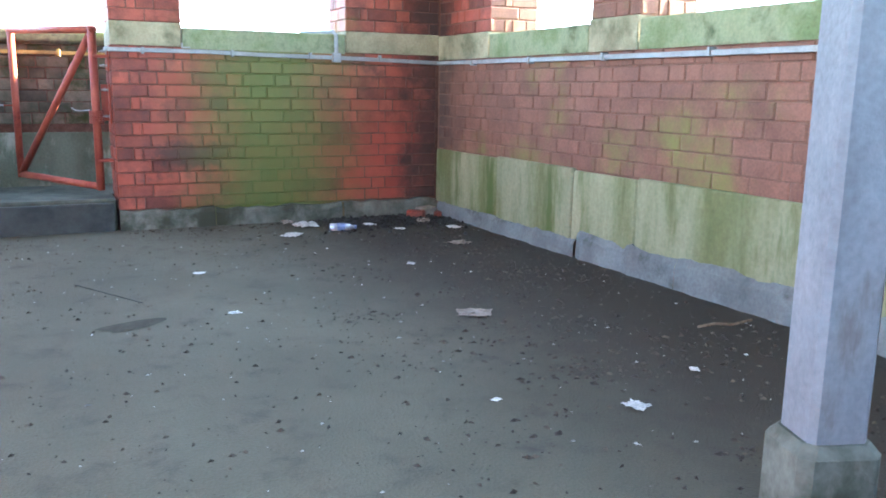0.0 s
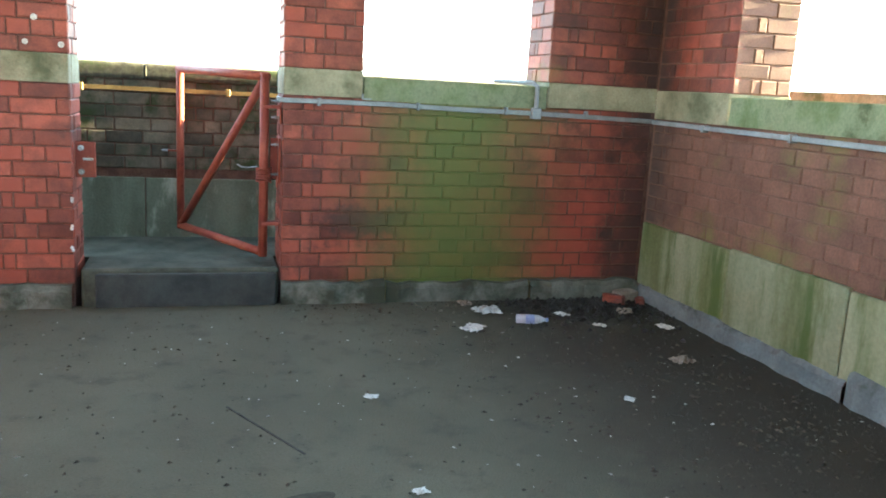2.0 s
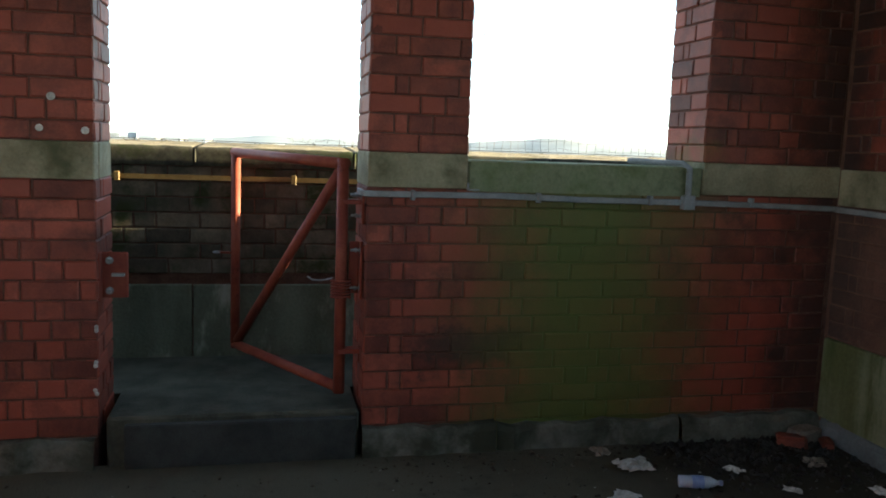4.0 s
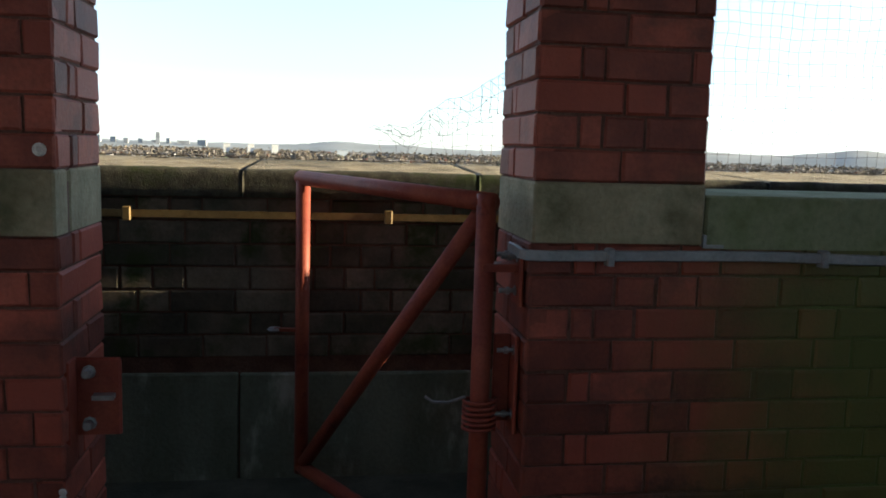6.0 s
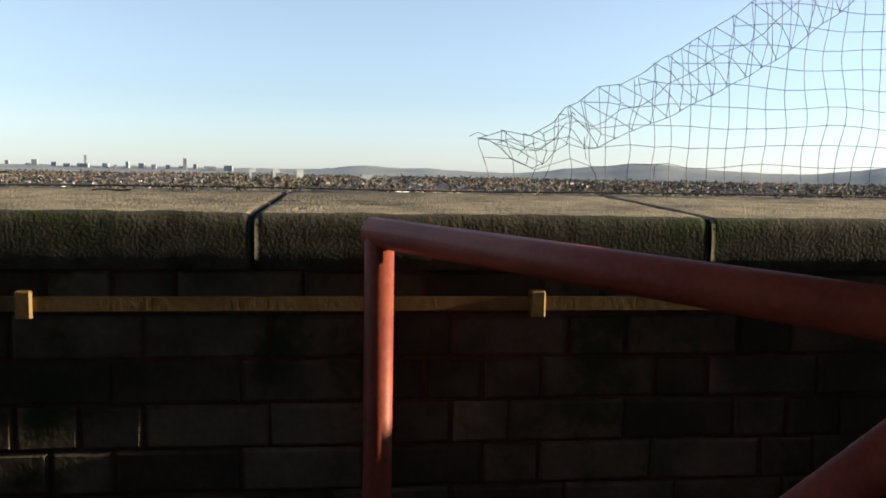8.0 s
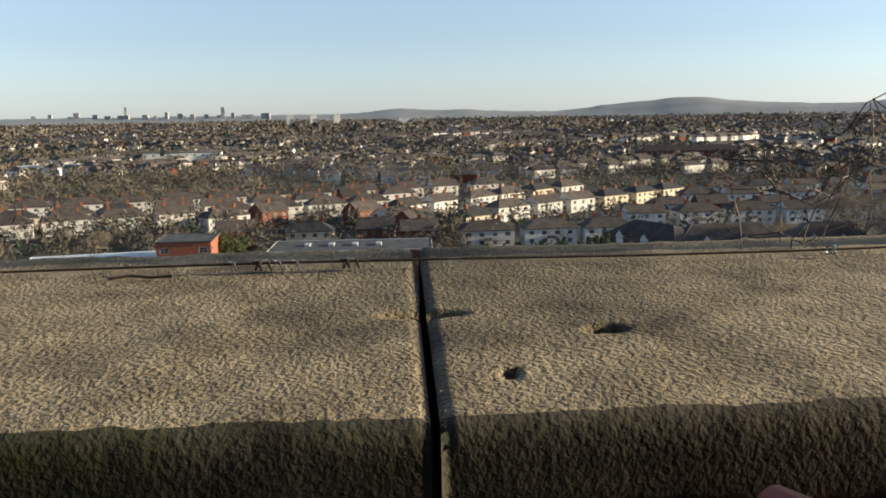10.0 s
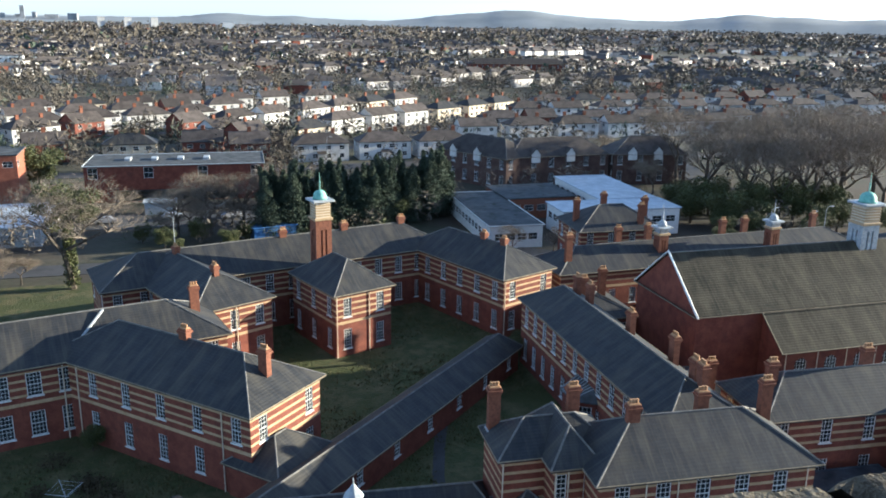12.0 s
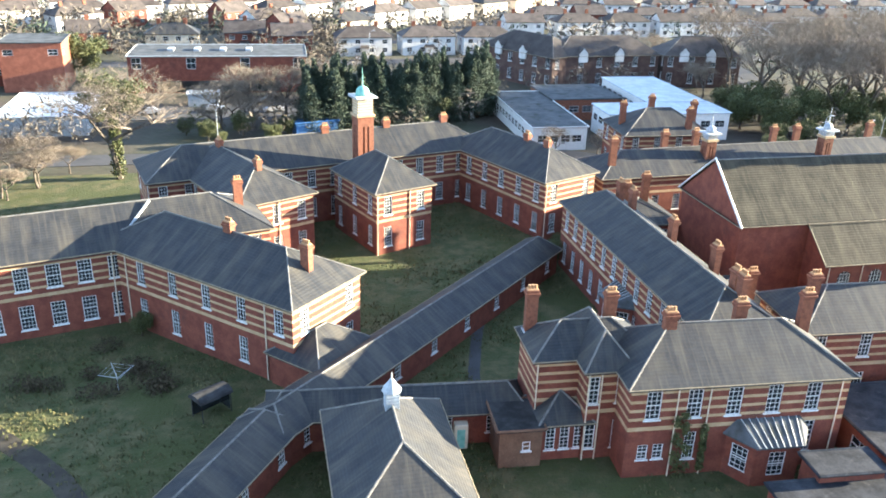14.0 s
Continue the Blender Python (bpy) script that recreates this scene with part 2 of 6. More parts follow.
# ---- building blocks ----
def mesh_of(name, verts, faces, mats, slots=None, smooth=False):
    me = bpy.data.meshes.new(name)
    me.from_pydata(verts, [], faces)
    for m in (mats if isinstance(mats, (list, tuple)) else [mats]):
        me.materials.append(m)
    if slots is not None:
        me.polygons.foreach_set("material_index", slots)
    if smooth:
        me.polygons.foreach_set("use_smooth", [True] * len(me.polygons))
    me.update()
    return me


class Shape:
    """Collects boxes, tubes and prisms into one mesh."""

    def __init__(self):
        self.v, self.f, self.s = [], [], []

    def add(self, verts, faces, slot=0, m=None):
        k = len(self.v)
        self.v += [tuple(m @ Vector(p)) for p in verts] if m else [tuple(p) for p in verts]
        self.f += [tuple(i + k for i in f) for f in faces]
        self.s += [slot] * len(faces)
        return self

    def box(self, x0, x1, y0, y1, z0, z1, slot=0, m=None, c=0.0):
        """A box, with its upright and top edges chamfered by c."""
        if c <= 0:
            v = [(x, y, z) for z in (z0, z1) for x, y in ((x0, y0), (x1, y0), (x1, y1), (x0, y1))]
            f = [(3, 2, 1, 0), (4, 5, 6, 7), (0, 1, 5, 4), (1, 2, 6, 5), (2, 3, 7, 6), (3, 0, 4, 7)]
            return self.add(v, f, slot, m)
        ring = lambda d, z: [(x0 + c + d, y0 + d, z), (x1 - c - d, y0 + d, z), (x1 - d, y0 + c + d, z), (x1 - d, y1 - c - d, z),
                             (x1 - c - d, y1 - d, z), (x0 + c + d, y1 - d, z), (x0 + d, y1 - c - d, z), (x0 + d, y0 + c + d, z)]
        v = ring(0, z0) + ring(0, z1 - c) + ring(c * 0.7, z1)
        f = [tuple(range(7, -1, -1)), tuple(range(16, 24))]
        for b in (0, 8):
            f += [(b + i, b + (i + 1) % 8, b + 8 + (i + 1) % 8, b + 8 + i) for i in range(8)]
        return self.add(v, f, slot, m)

    def tube(self, pts, r, n=10, slot=0, m=None, ends=True):
        """A round bar along points; r is one radius or one for each point."""
        pts = [Vector(p) for p in pts]
        rs = [r] * len(pts) if isinstance(r, (int, float)) else list(r)
        v, f = [], []
        for i, p in enumerate(pts):
            d = (pts[min(i + 1, len(pts) - 1)] - pts[max(i - 1, 0)]).normalized()
            a = d.orthogonal().normalized() if abs(d.z) < 0.95 else Vector((1, 0, 0)) - d * d.x
            a = (Vector((0, 0, 1)) - d * d.z).normalized() if abs(d.z) < 0.95 else a.normalized()
            b = d.cross(a)
            v += [p + (a * math.cos(t) + b * math.sin(t)) * rs[i] for t in (2 * math.pi * k / n for k in range(n))]
        for i in range(len(pts) - 1):
            f += [(i * n + k, i * n + (k + 1) % n, (i + 1) * n + (k + 1) % n, (i + 1) * n + k) for k in range(n)]
        if ends:
            f += [tuple(range(n - 1, -1, -1)), tuple(range((len(pts) - 1) * n, len(pts) * n))]
        return self.add(v, f, slot, m)

    def lathe(self, rings, n=12, slot=0, m=None):
        """A turned shape from (radius, height) rings about z."""
        v, f = [], []
        for r, z in rings:
            v += [(r * math.cos(2 * math.pi * k / n), r * math.sin(2 * math.pi * k / n), z) for k in range(n)]
        for i in range(len(rings) - 1):
            f += [(i * n + k, i * n + (k + 1) % n, (i + 1) * n + (k + 1) % n, (i + 1) * n + k) for k in range(n)]
        f += [tuple(range(n - 1, -1, -1)), tuple(range((len(rings) - 1) * n, len(rings) * n))]
        return self.add(v, f, slot, m)

    def weld(self):
        """Joins corners that meet."""
        seen, to = {}, []
        for p in self.v:
            to.append(seen.setdefault((round(p[0], 4), round(p[1], 4), round(p[2], 4)), len(seen)))
        self.v = list(seen)
        self.f = [tuple(to[i] for i in f) for f in self.f]
        return self

    def mesh(self, name, mats, smooth=False):
        return mesh_of(name, self.v, self.f, mats, self.s, smooth)


def thing(name, shape, mats, label, category, group="", kind="", smooth=False, m=None):
    ob = new(name, shape.mesh(name, mats, smooth) if shape else None)
    if m:
        ob.matrix_world = m
    return tagged(ob, label, category, group, kind)


def part(name, shape, mats, parent, label="", smooth=False, m=None):
    """Links a shape, or a shared mesh, as one part under its thing."""
    ob = new(name, shape.mesh(name, mats, smooth) if isinstance(shape, Shape) else shape)
    ob.parent = parent
    if m:
        ob.matrix_local = m
    return tagged(ob, label)

# ---- the tower room: walls of an open belvedere ----
COURSE, Z_KERB, Z_BAND, Z_SILL, Z_HEAD, Z_CEIL = 0.083, 0.13, 1.21, 1.36, 3.25, 3.55
XE, XW, YS, THICK = 2.355, -3.47, -7.40, 0.38
NORTH = [(-2.72, -1.57), (-1.105, 0.0), (0.45, 1.60)]
EAST = [(-6.64, -5.50), (-5.07, -3.93), (-3.50, -2.36), (-1.93, -0.787)]


def wall_core(name, label, m, spans, length, to_floor=(), inset=0.006, mortar=None):
    """The mortar body of a wall with openings, along local x from 0 to length, its room face at y = 0; bricks lie on it."""
    s = Shape()
    cuts = sorted(spans)
    x = 0.0
    for a, b in cuts + [(length, length)]:
        if a > x:
            s.box(x + (inset if x > 0 else 0), a - (inset if a < length else 0), inset, THICK - inset, -0.25, Z_CEIL)
        if b > a:
            if (a, b) not in to_floor:
                s.box(a - inset, b + inset, inset, THICK - inset, -0.25, Z_BAND)
            s.box(a - inset, b + inset, inset, THICK - inset, Z_HEAD, Z_CEIL)
        x = b
    return thing(name, s, mortar or M_MORTAR, label, "wall", kind="structure", m=m)


def brick_mesh(name, w, mat, seed, h=COURSE - 0.006, d=0.05):
    """One brick, its face at y = 0 with worn edges, w long."""
    r = random.Random(seed)
    c = 0.005
    j = lambda: r.uniform(-0.0018, 0.0018)
    w2 = w / 2 - 0.003
    v = []
    for y, k in ((0, c), (c, 0), (d, 0)):
        for x, z in ((-w2 + k, k), (w2 - k, k), (w2 - k, h - k), (-w2 + k, h - k)):
            v.append((x + j(), y + (j() if y == 0 else 0), z + j()))
    f = [(0, 1, 2, 3)]
    for b in (0, 4):
        f += [(b + 4 + i, b + 4 + (i + 1) % 4, b + (i + 1) % 4, b + i) for i in range(4)]
    return mesh_of(name, v, f, mat)


BRICKS = {}


def lay_bricks(parent, mat, x0, x1, z0, z1, y=0.0, turn=0.0, m=Matrix(), first=0, skip=0.0, jitter=0.0025):
    """Courses of single bricks on a face from x0 to x1; turn swings the face about z, at (x, y) of its start."""
    rnd = random.Random(int(x0 * 977 + z0 * 131 + turn * 7) + 5)
    rows = int(round((z1 - z0) / COURSE))
    base = m @ pose(x0, y, 0, 0, 0, turn)
    span = x1 - x0
    above = []
    for r in range(rows):
        seq, x, first_w = [], 0.0, [0.225] if (r + first) % 2 == 0 else [0.1125, 0.06]
        while x < span - 0.03:
            if len(seq) < len(first_w):
                w = first_w[len(seq)]
            else:
                choice = rnd.sample((0.225, 0.225, 0.1125), 3)
                w = next((c for c in choice if all(abs(x + c - e) > 0.035 for e in above)), 0.1125)
            if span - x - w < 0.05:
                w = span - x
            seq.append((x, w))
            x += w
        above = [x + w for x, w in seq[:-1]]
        for x, w in seq:
            key = (mat.name, round(w * 200), rnd.randrange(3))
            if key not in BRICKS:
                BRICKS[key] = brick_mesh("brick", round(w * 200) / 200, mat, hash(key[1:]) % 999)
            ob = new("brick", BRICKS[key])
            ob.parent = parent
            ob.matrix_local = base @ pose(x + w / 2, rnd.uniform(-jitter, jitter), z0 + r * COURSE + 0.003, rnd.uniform(-0.4, 0.4), rnd.uniform(-0.3, 0.3), rnd.uniform(-0.4, 0.4))


def stones(parent, mat, x0, x1, z0, z1, y0, y1, m=Matrix(), step=0.9, name="band_stone"):
    """Blocks of a stone course, butted with fine joints."""
    n = max(1, round((x1 - x0) / step))
    for i in range(n):
        a, b = x0 + (x1 - x0) * i / n, x0 + (x1 - x0) * (i + 1) / n
        s = Shape().box(a + 0.002, b - 0.002, y0, y1, z0, z1, c=0.006)
        part(name, s, mat, parent, m=m)


UP = int((Z_HEAD - Z_SILL) / COURSE) * COURSE
wall_north = wall_core("wall_north", "red brick belvedere wall with open arcade bays above a stone band", pose(XW, 0, 0), [(a - XW, b - XW) for a, b in NORTH], XE - XW, [(NORTH[1][0] - XW, NORTH[1][1] - XW)])
pier_gate = thing("pier_1", Shape().box(0.06, 0.39, 0.06, 0.32, Z_SILL, Z_HEAD), M_MORTAR, "dark red brick pier beside the gateway", "pier", kind="structure")
pier_left = thing("pier_2", Shape().box(-1.51, -1.165, 0.06, 0.32, Z_SILL, Z_HEAD), M_MORTAR, "red brick pier carrying the gate's latch plate", "pier", kind="structure")
pier_corner = thing("pier_3", Shape().box(1.70, 2.30, 0.06, 0.32, Z_SILL, Z_HEAD), M_MORTAR, "damp dark brick corner pier", "pier", kind="structure")
wall_east = wall_core("wall_east", "weathered pinkish brick wall with open bays", pose(XE, YS, 0, 0, 0, 90) @ Matrix.Diagonal((1, -1, 1, 1)), [(a - YS, b - YS) for a, b in EAST], -YS + THICK, mortar=M_MORT_E)
wall_west = wall_core("wall_west", "brick belvedere wall with open bays", pose(XW, YS, 0, 0, 0, 90), [(a - YS, b - YS) for a, b in EAST], -YS)
wall_south = wall_core("wall_south", "brick belvedere wall with open bays", pose(XW - THICK, YS - THICK, 0), [(a - XW, b - XW) for a, b in NORTH], XE - XW + 2 * THICK)
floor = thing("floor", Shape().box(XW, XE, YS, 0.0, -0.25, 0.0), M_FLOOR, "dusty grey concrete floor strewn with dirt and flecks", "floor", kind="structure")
ceiling = thing("ceiling", Shape().box(XW - 0.4, XE + 0.4, YS - 0.4, 0.4, Z_CEIL, Z_CEIL + 0.2), M_PLASTER, "old plastered ceiling", "ceiling", kind="structure")

# kerbs along the foot of the walls
kerb_n = thing("baseboard_1", Shape(), M_KERB, "rough grey concrete kerb along the brick wall", "kerb", kind="structure")
rk = random.Random(3)


def rough_strip(x0, x1, y0, y1, z1, n, m, seed, amount=0.012):
    """A cast strip with an uneven face and top."""
    r = random.Random(seed)
    v, f = [], []
    for i in range(n + 1):
        x = x0 + (x1 - x0) * i / n
        a, b = r.uniform(-amount, amount), r.uniform(-amount, amount)
        v += [(x, y0 + a, -0.02), (x, y0 + a + 0.004, z1 * 0.75 + b), (x, y0 + 0.02 + a, z1 + b), (x, y1, z1 + b + 0.006)]
    for i in range(n):
        k = i * 4
        f += [(k + j, k + 4 + j, k + 5 + j, k + 1 + j) for j in range(3)]
    return Shape().add(v, f, m=m)


part("kerb_stone", rough_strip(0.0, 0.62, -0.055, 0.05, 0.125, 8, None, 1), M_KERB, kerb_n)
part("kerb_stone", rough_strip(0.63, 1.55, -0.05, 0.05, 0.115, 12, None, 2), M_KERB, kerb_n)
part("kerb_stone", rough_strip(1.56, 2.33, -0.06, 0.05, 0.12, 10, None, 3), M_KERB, kerb_n)
part("kerb_stone", rough_strip(-1.57, -1.12, -0.05, 0.05, 0.13, 6, None, 4), M_KERB, kerb_n)
part("kerb_stone", rough_strip(XW, -1.58, -0.05, 0.05, 0.12, 20, None, 5), M_KERB, kerb_n)
kerb_e = thing("baseboard_2", Shape(), M_CEMENT, "blue-grey cement fillet along the foot of the wall", "kerb", kind="structure")
EAST_FOOT = pose(XE, YS, 0, 0, 0, 90) @ Matrix.Diagonal((1, -1, 1, 1))
for a, b, tall, seed in ((0.0, 2.2, 0.16, 7), (2.206, 3.6, 0.15, 8), (3.612, 4.62, 0.165, 9), (4.626, 5.47, 0.155, 10), (5.48, -YS - 0.06, 0.105, 11)):
    part("fillet", rough_strip(a, b, -0.045, 0.05, tall, int((b - a) / 0.07), EAST_FOOT, seed, 0.012), M_CEMENT, kerb_e)

# stone bands and sills
EAST_M = pose(XE, YS, 0, 0, 0, 90) @ Matrix.Diagonal((1, -1, 1, 1))
band = thing("trim_1", Shape(), M_STONE, "pale weathered stone band at sill height", "stone band", kind="structure")
for a, b in ((0.0, 0.45), (1.60, XE - 0.004)):
    stones(band, M_STONE, a, b, Z_BAND, Z_SILL, -0.012, THICK + 0.012)
stones(band, M_STONE, -1.57, -1.105, Z_BAND, Z_SILL, -0.012, 0.088)
stones(band, M_STONE, -1.57, -1.105, Z_BAND, Z_SILL, 0.106, THICK + 0.012)
stones(band, M_STONE, -1.57, -1.118, Z_BAND, Z_SILL - 0.004, 0.09, 0.104)
stones(band, M_STONE, -1.57, -1.106, Z_SILL - 0.03, Z_SILL - 0.001, 0.09, 0.104)
for a, b in ((0.452, 1.598),):
    stones(band, M_MOSS, a, b, Z_BAND - 0.012, Z_SILL - 0.025, -0.006, THICK + 0.03, step=1.2, name="sill")
stones(band, M_MOSS, XW, -2.72, Z_BAND, Z_SILL, -0.012, THICK + 0.012)
stones(band, M_MOSS, -2.718, -1.572, Z_BAND, Z_SILL - 0.02, -0.006, THICK + 0.03, step=1.2, name="sill")
band_e = thing("trim_2", Shape(), M_STONE, "mossy stone band and sills below the open bays", "stone band", kind="structure")
edges = [0.0] + [v - YS for ab in EAST for v in ab] + [-YS]
for i in range(len(edges) - 1):
    sill = i % 2 == 1
    stones(band_e, M_MOSS if sill else M_STONE, edges[i] + 0.002, edges[i + 1] - (0.014 if i == len(edges) - 2 else 0.002), Z_BAND - 0.035, Z_SILL - (0.03 if sill else 0.01), -0.008 if sill else -0.014, THICK + 0.012, pose(XE, YS, 0, 0, 0, 90) @ Matrix.Diagonal((1, -1, 1, 1)), 1.2, "sill" if sill else "band_stone")

# slabs along the foot of the east wall
wainscot = thing("wainscot", Shape(), M_SLAB, "upright stone slabs streaked with yellow-green algae", "stone slabs", kind="structure")
y_from = -0.012
for k, w in enumerate((0.95, 0.89, 0.58, 1.30, 0.95, 0.95, 0.95, 1.1)):
    s = Shape().box(-0.022, 0.02, y_from - w + 0.004, y_from - 0.003, 0.10, 0.505 + (0.012 if k % 2 else 0), c=0.008)
    part("slab", s, M_SLAB, wainscot, m=pose(XE, 0, 0, 0, 0.4 * (-1) ** k, 0))
    y_from -= w

# the threshold and the gallery outside
step = thing("threshold_step", Shape().box(-1.075, -0.012, -0.02, THICK, -0.02, 0.215, c=0.012), M_WALKWAY, "worn dark concrete step in the gateway", "step", kind="structure")
mat_thing = thing("rubber_mat", Shape().box(-1.0, -0.03, -0.062, -0.024, 0.003, 0.19, c=0.006), M_MAT, "black rubber sheet hung over the step's riser", "mat")
walkway = thing("walkway", Shape().box(XW - 1.6, XE + 1.0, THICK - 0.004, 1.03, 0.0, 0.2), M_WALKWAY, "damp dirty gallery floor behind the parapet", "walkway", kind="structure")
gal = Shape().box(XE + 0.384, XE + 1.0, YS - 1.0, THICK - 0.01, 0.0, 0.2).box(XW - 1.0, XW - 0.384, YS - 1.0, THICK - 0.01, 0.0, 0.2).box(XW - 0.38, XE + 0.38, YS - 1.0, YS - 0.384, 0.0, 0.2)
thing("walkway_sides", gal, M_WALKWAY, "gallery floor round the belvedere", "walkway", kind="structure")

# parapet with a wide coping
parapet = thing("parapet", Shape().box(XW - 1.0, XE + 1.0, 1.037, 1.73, -0.25, 1.24), M_MORTAR, "sooty brick parapet with slabs at its foot", "parapet", kind="structure")
sides = Shape().box(XE + 1.0, XE + 1.5, YS - 1.5, 1.55, -0.25, 1.40).box(XW - 1.5, XW - 1.0, YS - 1.5, 1.55, -0.25, 1.3).box(XW - 1.0, XE + 1.0, YS - 1.5, YS - 1.0, -0.25, 1.3)
thing("parapet_sides", sides, M_SOOT, "sooty brick parapet round the gallery", "parapet", kind="structure")
# Added out of view: blocks low sun from the lower gate post and parapet.
thing("gallery_end_wall", Shape().box(3.0, 3.28, THICK + 0.005, 1.0, 0.2, 1.73, c=0.02), M_SOOT, "unseen added wall that keeps low sun off the gallery's lower part", "wall", kind="structure")
x = -3.05
for w in (1.13, 1.12, 1.16, 1.15, 1.1):
    part("slab", Shape().box(x + 0.003, x + w - 0.003, 1.018, 1.06, 0.2, 0.6 + rk.uniform(-0.006, 0.006), c=0.006), M_DSLAB, parapet)
    x += w


def coping_stone(x0, x1, seed):
    """A thick coping block with a gritty, worn top, a sooty face and rounded arrises; its top rises slightly outwards."""
    nx, ny = max(8, int((x1 - x0) / 0.008)), 90
    y0, y1 = 1.0, 1.755
    prof = [(y0 + 0.004, 1.241, 1), (y0, 1.262, 1), (y0, 1.284, 1), (y0, 1.306, 1), (y0 + 0.001, 1.322, 1), (y0 + 0.006, 1.336, 1)]
    for j in range(ny + 1):
        t = j / ny
        prof.append((y0 + 0.016 + (y1 - y0 - 0.032) * t, 1.343 + 0.02 * t, 0))
    prof += [(y1 - 0.005, 1.354, 1), (y1, 1.335, 1), (y1, 1.29, 1), (y1 - 0.004, 1.241, 1)]
    v, f, n = [], [], len(prof)
    for i in range(nx + 1):
        x = x0 + (x1 - x0) * i / nx
        e = min(x - x0, x1 - x)
        drop = 0.006 * max(0, 1 - e / 0.010) ** 2
        for y, z, side in prof:
            g = 0.0008 * noise.noise((x * 45, y * 45 + z * 45, seed)) + 0.0013 * noise.noise((x * 95, y * 95 + z * 95, seed)) + 0.003 * noise.noise((x * 9, y * 9, seed))
            rim = 0.004 * noise.noise((x * 35, 2, seed + 3)) if z > 1.32 and (y > y1 - 0.03 or y < y0 + 0.03) else 0
            hole = sum(0.035 * math.exp(-(((x - hx) / hw) ** 2 + ((y - hy) / 0.012) ** 2) ** 2) for hx, hy, hw in ((-0.583, 1.245, 0.020), (-0.785, 1.328, 0.045), (-0.708, 1.112, 0.005)))
            if side:
                v.append((x + 0.02 * (y - 1.375), y + 0.15 * g + 0.2 * rim, z - drop * (z > 1.32)))
            else:
                v.append((x + 0.02 * (y - 1.375), y + rim, z + g - drop - hole + rim * 0.3))
    s = Shape()
    for i in range(nx):
        for j in range(n - 1):
            f.append((i * n + j, (i + 1) * n + j, (i + 1) * n + j + 1, i * n + j + 1))
    s.add(v, f)
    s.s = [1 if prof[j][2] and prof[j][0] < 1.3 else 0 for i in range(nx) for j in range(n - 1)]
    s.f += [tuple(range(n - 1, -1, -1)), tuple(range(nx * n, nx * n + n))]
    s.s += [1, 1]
    return s


coping = thing("coping", Shape(), M_COPING, "broad gritty buff coping stones, stained and jointed", "coping", kind="structure")
for k, (a, b) in enumerate(((-4.4, -3.1), (-3.085, -1.95), (-1.938, -0.7865), (-0.7785, 0.061), (0.069, 1.2), (1.212, 2.3), (2.312, 3.3))):
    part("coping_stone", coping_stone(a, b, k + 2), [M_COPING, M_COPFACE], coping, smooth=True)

# bricks, each a piece of its wall
to_n = wall_north.matrix_world.inverted()
to_e = wall_east.matrix_world.inverted()
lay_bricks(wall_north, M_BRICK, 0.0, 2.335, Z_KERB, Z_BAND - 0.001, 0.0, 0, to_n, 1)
lay_bricks(wall_north, M_BRICK, -1.57, -1.105, Z_KERB, Z_BAND - 0.001, 0.0, 0, to_n)
lay_bricks(wall_north, M_BRICK, -1.9, -1.573, Z_KERB, Z_BAND - 0.001, 0.0, 0, to_n)
lay_bricks(pier_gate, M_BRICK, 0.0, 0.45, Z_SILL, Z_SILL + UP)
lay_bricks(pier_left, M_BRICK, -1.57, -1.105, Z_SILL, Z_SILL + UP)
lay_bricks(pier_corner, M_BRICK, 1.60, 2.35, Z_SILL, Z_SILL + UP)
# jambs of the piers: faces towards -x and +x
lay_bricks(pier_gate, M_BRICK, 0.0, 0.38, Z_SILL, Z_SILL + UP, 0, 0, pose(0, THICK, 0, 0, 0, -90), 1)
lay_bricks(pier_gate, M_BRICK, 0.0, 0.38, Z_SILL, Z_SILL + UP, 0, 0, pose(0.45, 0, 0, 0, 0, 90), 1)
lay_bricks(pier_corner, M_BRICK, 0.0, 0.38, Z_SILL, Z_SILL + UP, 0, 0, pose(1.60, THICK, 0, 0, 0, -90), 1)
lay_bricks(pier_left, M_BRICK, 0.0, 0.38, Z_SILL, Z_SILL + UP, 0, 0, pose(-1.105, 0, 0, 0, 0, 90), 1)
lay_bricks(pier_left, M_BRICK, 0.0, 0.38, Z_KERB, Z_BAND - 0.001, 0, 0, pose(-1.105, 0, 0, 0, 0, 90), 1)
lay_bricks(pier_gate, M_BRICK, 0.0, 0.38, Z_KERB, Z_BAND - 0.001, 0, 0, pose(0, THICK, 0, 0, 0, -90), 1)
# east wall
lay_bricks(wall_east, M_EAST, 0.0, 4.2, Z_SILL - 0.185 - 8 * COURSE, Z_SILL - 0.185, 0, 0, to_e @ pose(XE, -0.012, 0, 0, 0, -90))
for k, (a, b) in enumerate(((-0.787, -0.012), (-2.36, -1.93), (-3.93, -3.5))):
    pe = thing("pier_%d" % (k + 4), Shape().box(XE + 0.06, XE + 0.32, a + 0.06, b - 0.06, Z_SILL, Z_HEAD), M_MORTAR, "brick pier between open bays of the side wall", "pier", kind="structure")
    lay_bricks(pe, M_BRICK if k == 0 else M_EAST, 0.0, b - a, Z_SILL - 0.01, Z_SILL - 0.01 + UP, 0, 0, pose(XE, b, 0, 0, 0, -90))
    lay_bricks(pe, M_EAST, 0.0, 0.38, Z_SILL - 0.01, Z_SILL - 0.01 + UP, 0, 0, pose(XE, a, 0), 1)
# parapet bricks
lay_bricks(parapet, M_SOOT, -2.9, 1.9, 1.238 - 7 * COURSE, 1.238, 1.03, 0, Matrix(), 1)

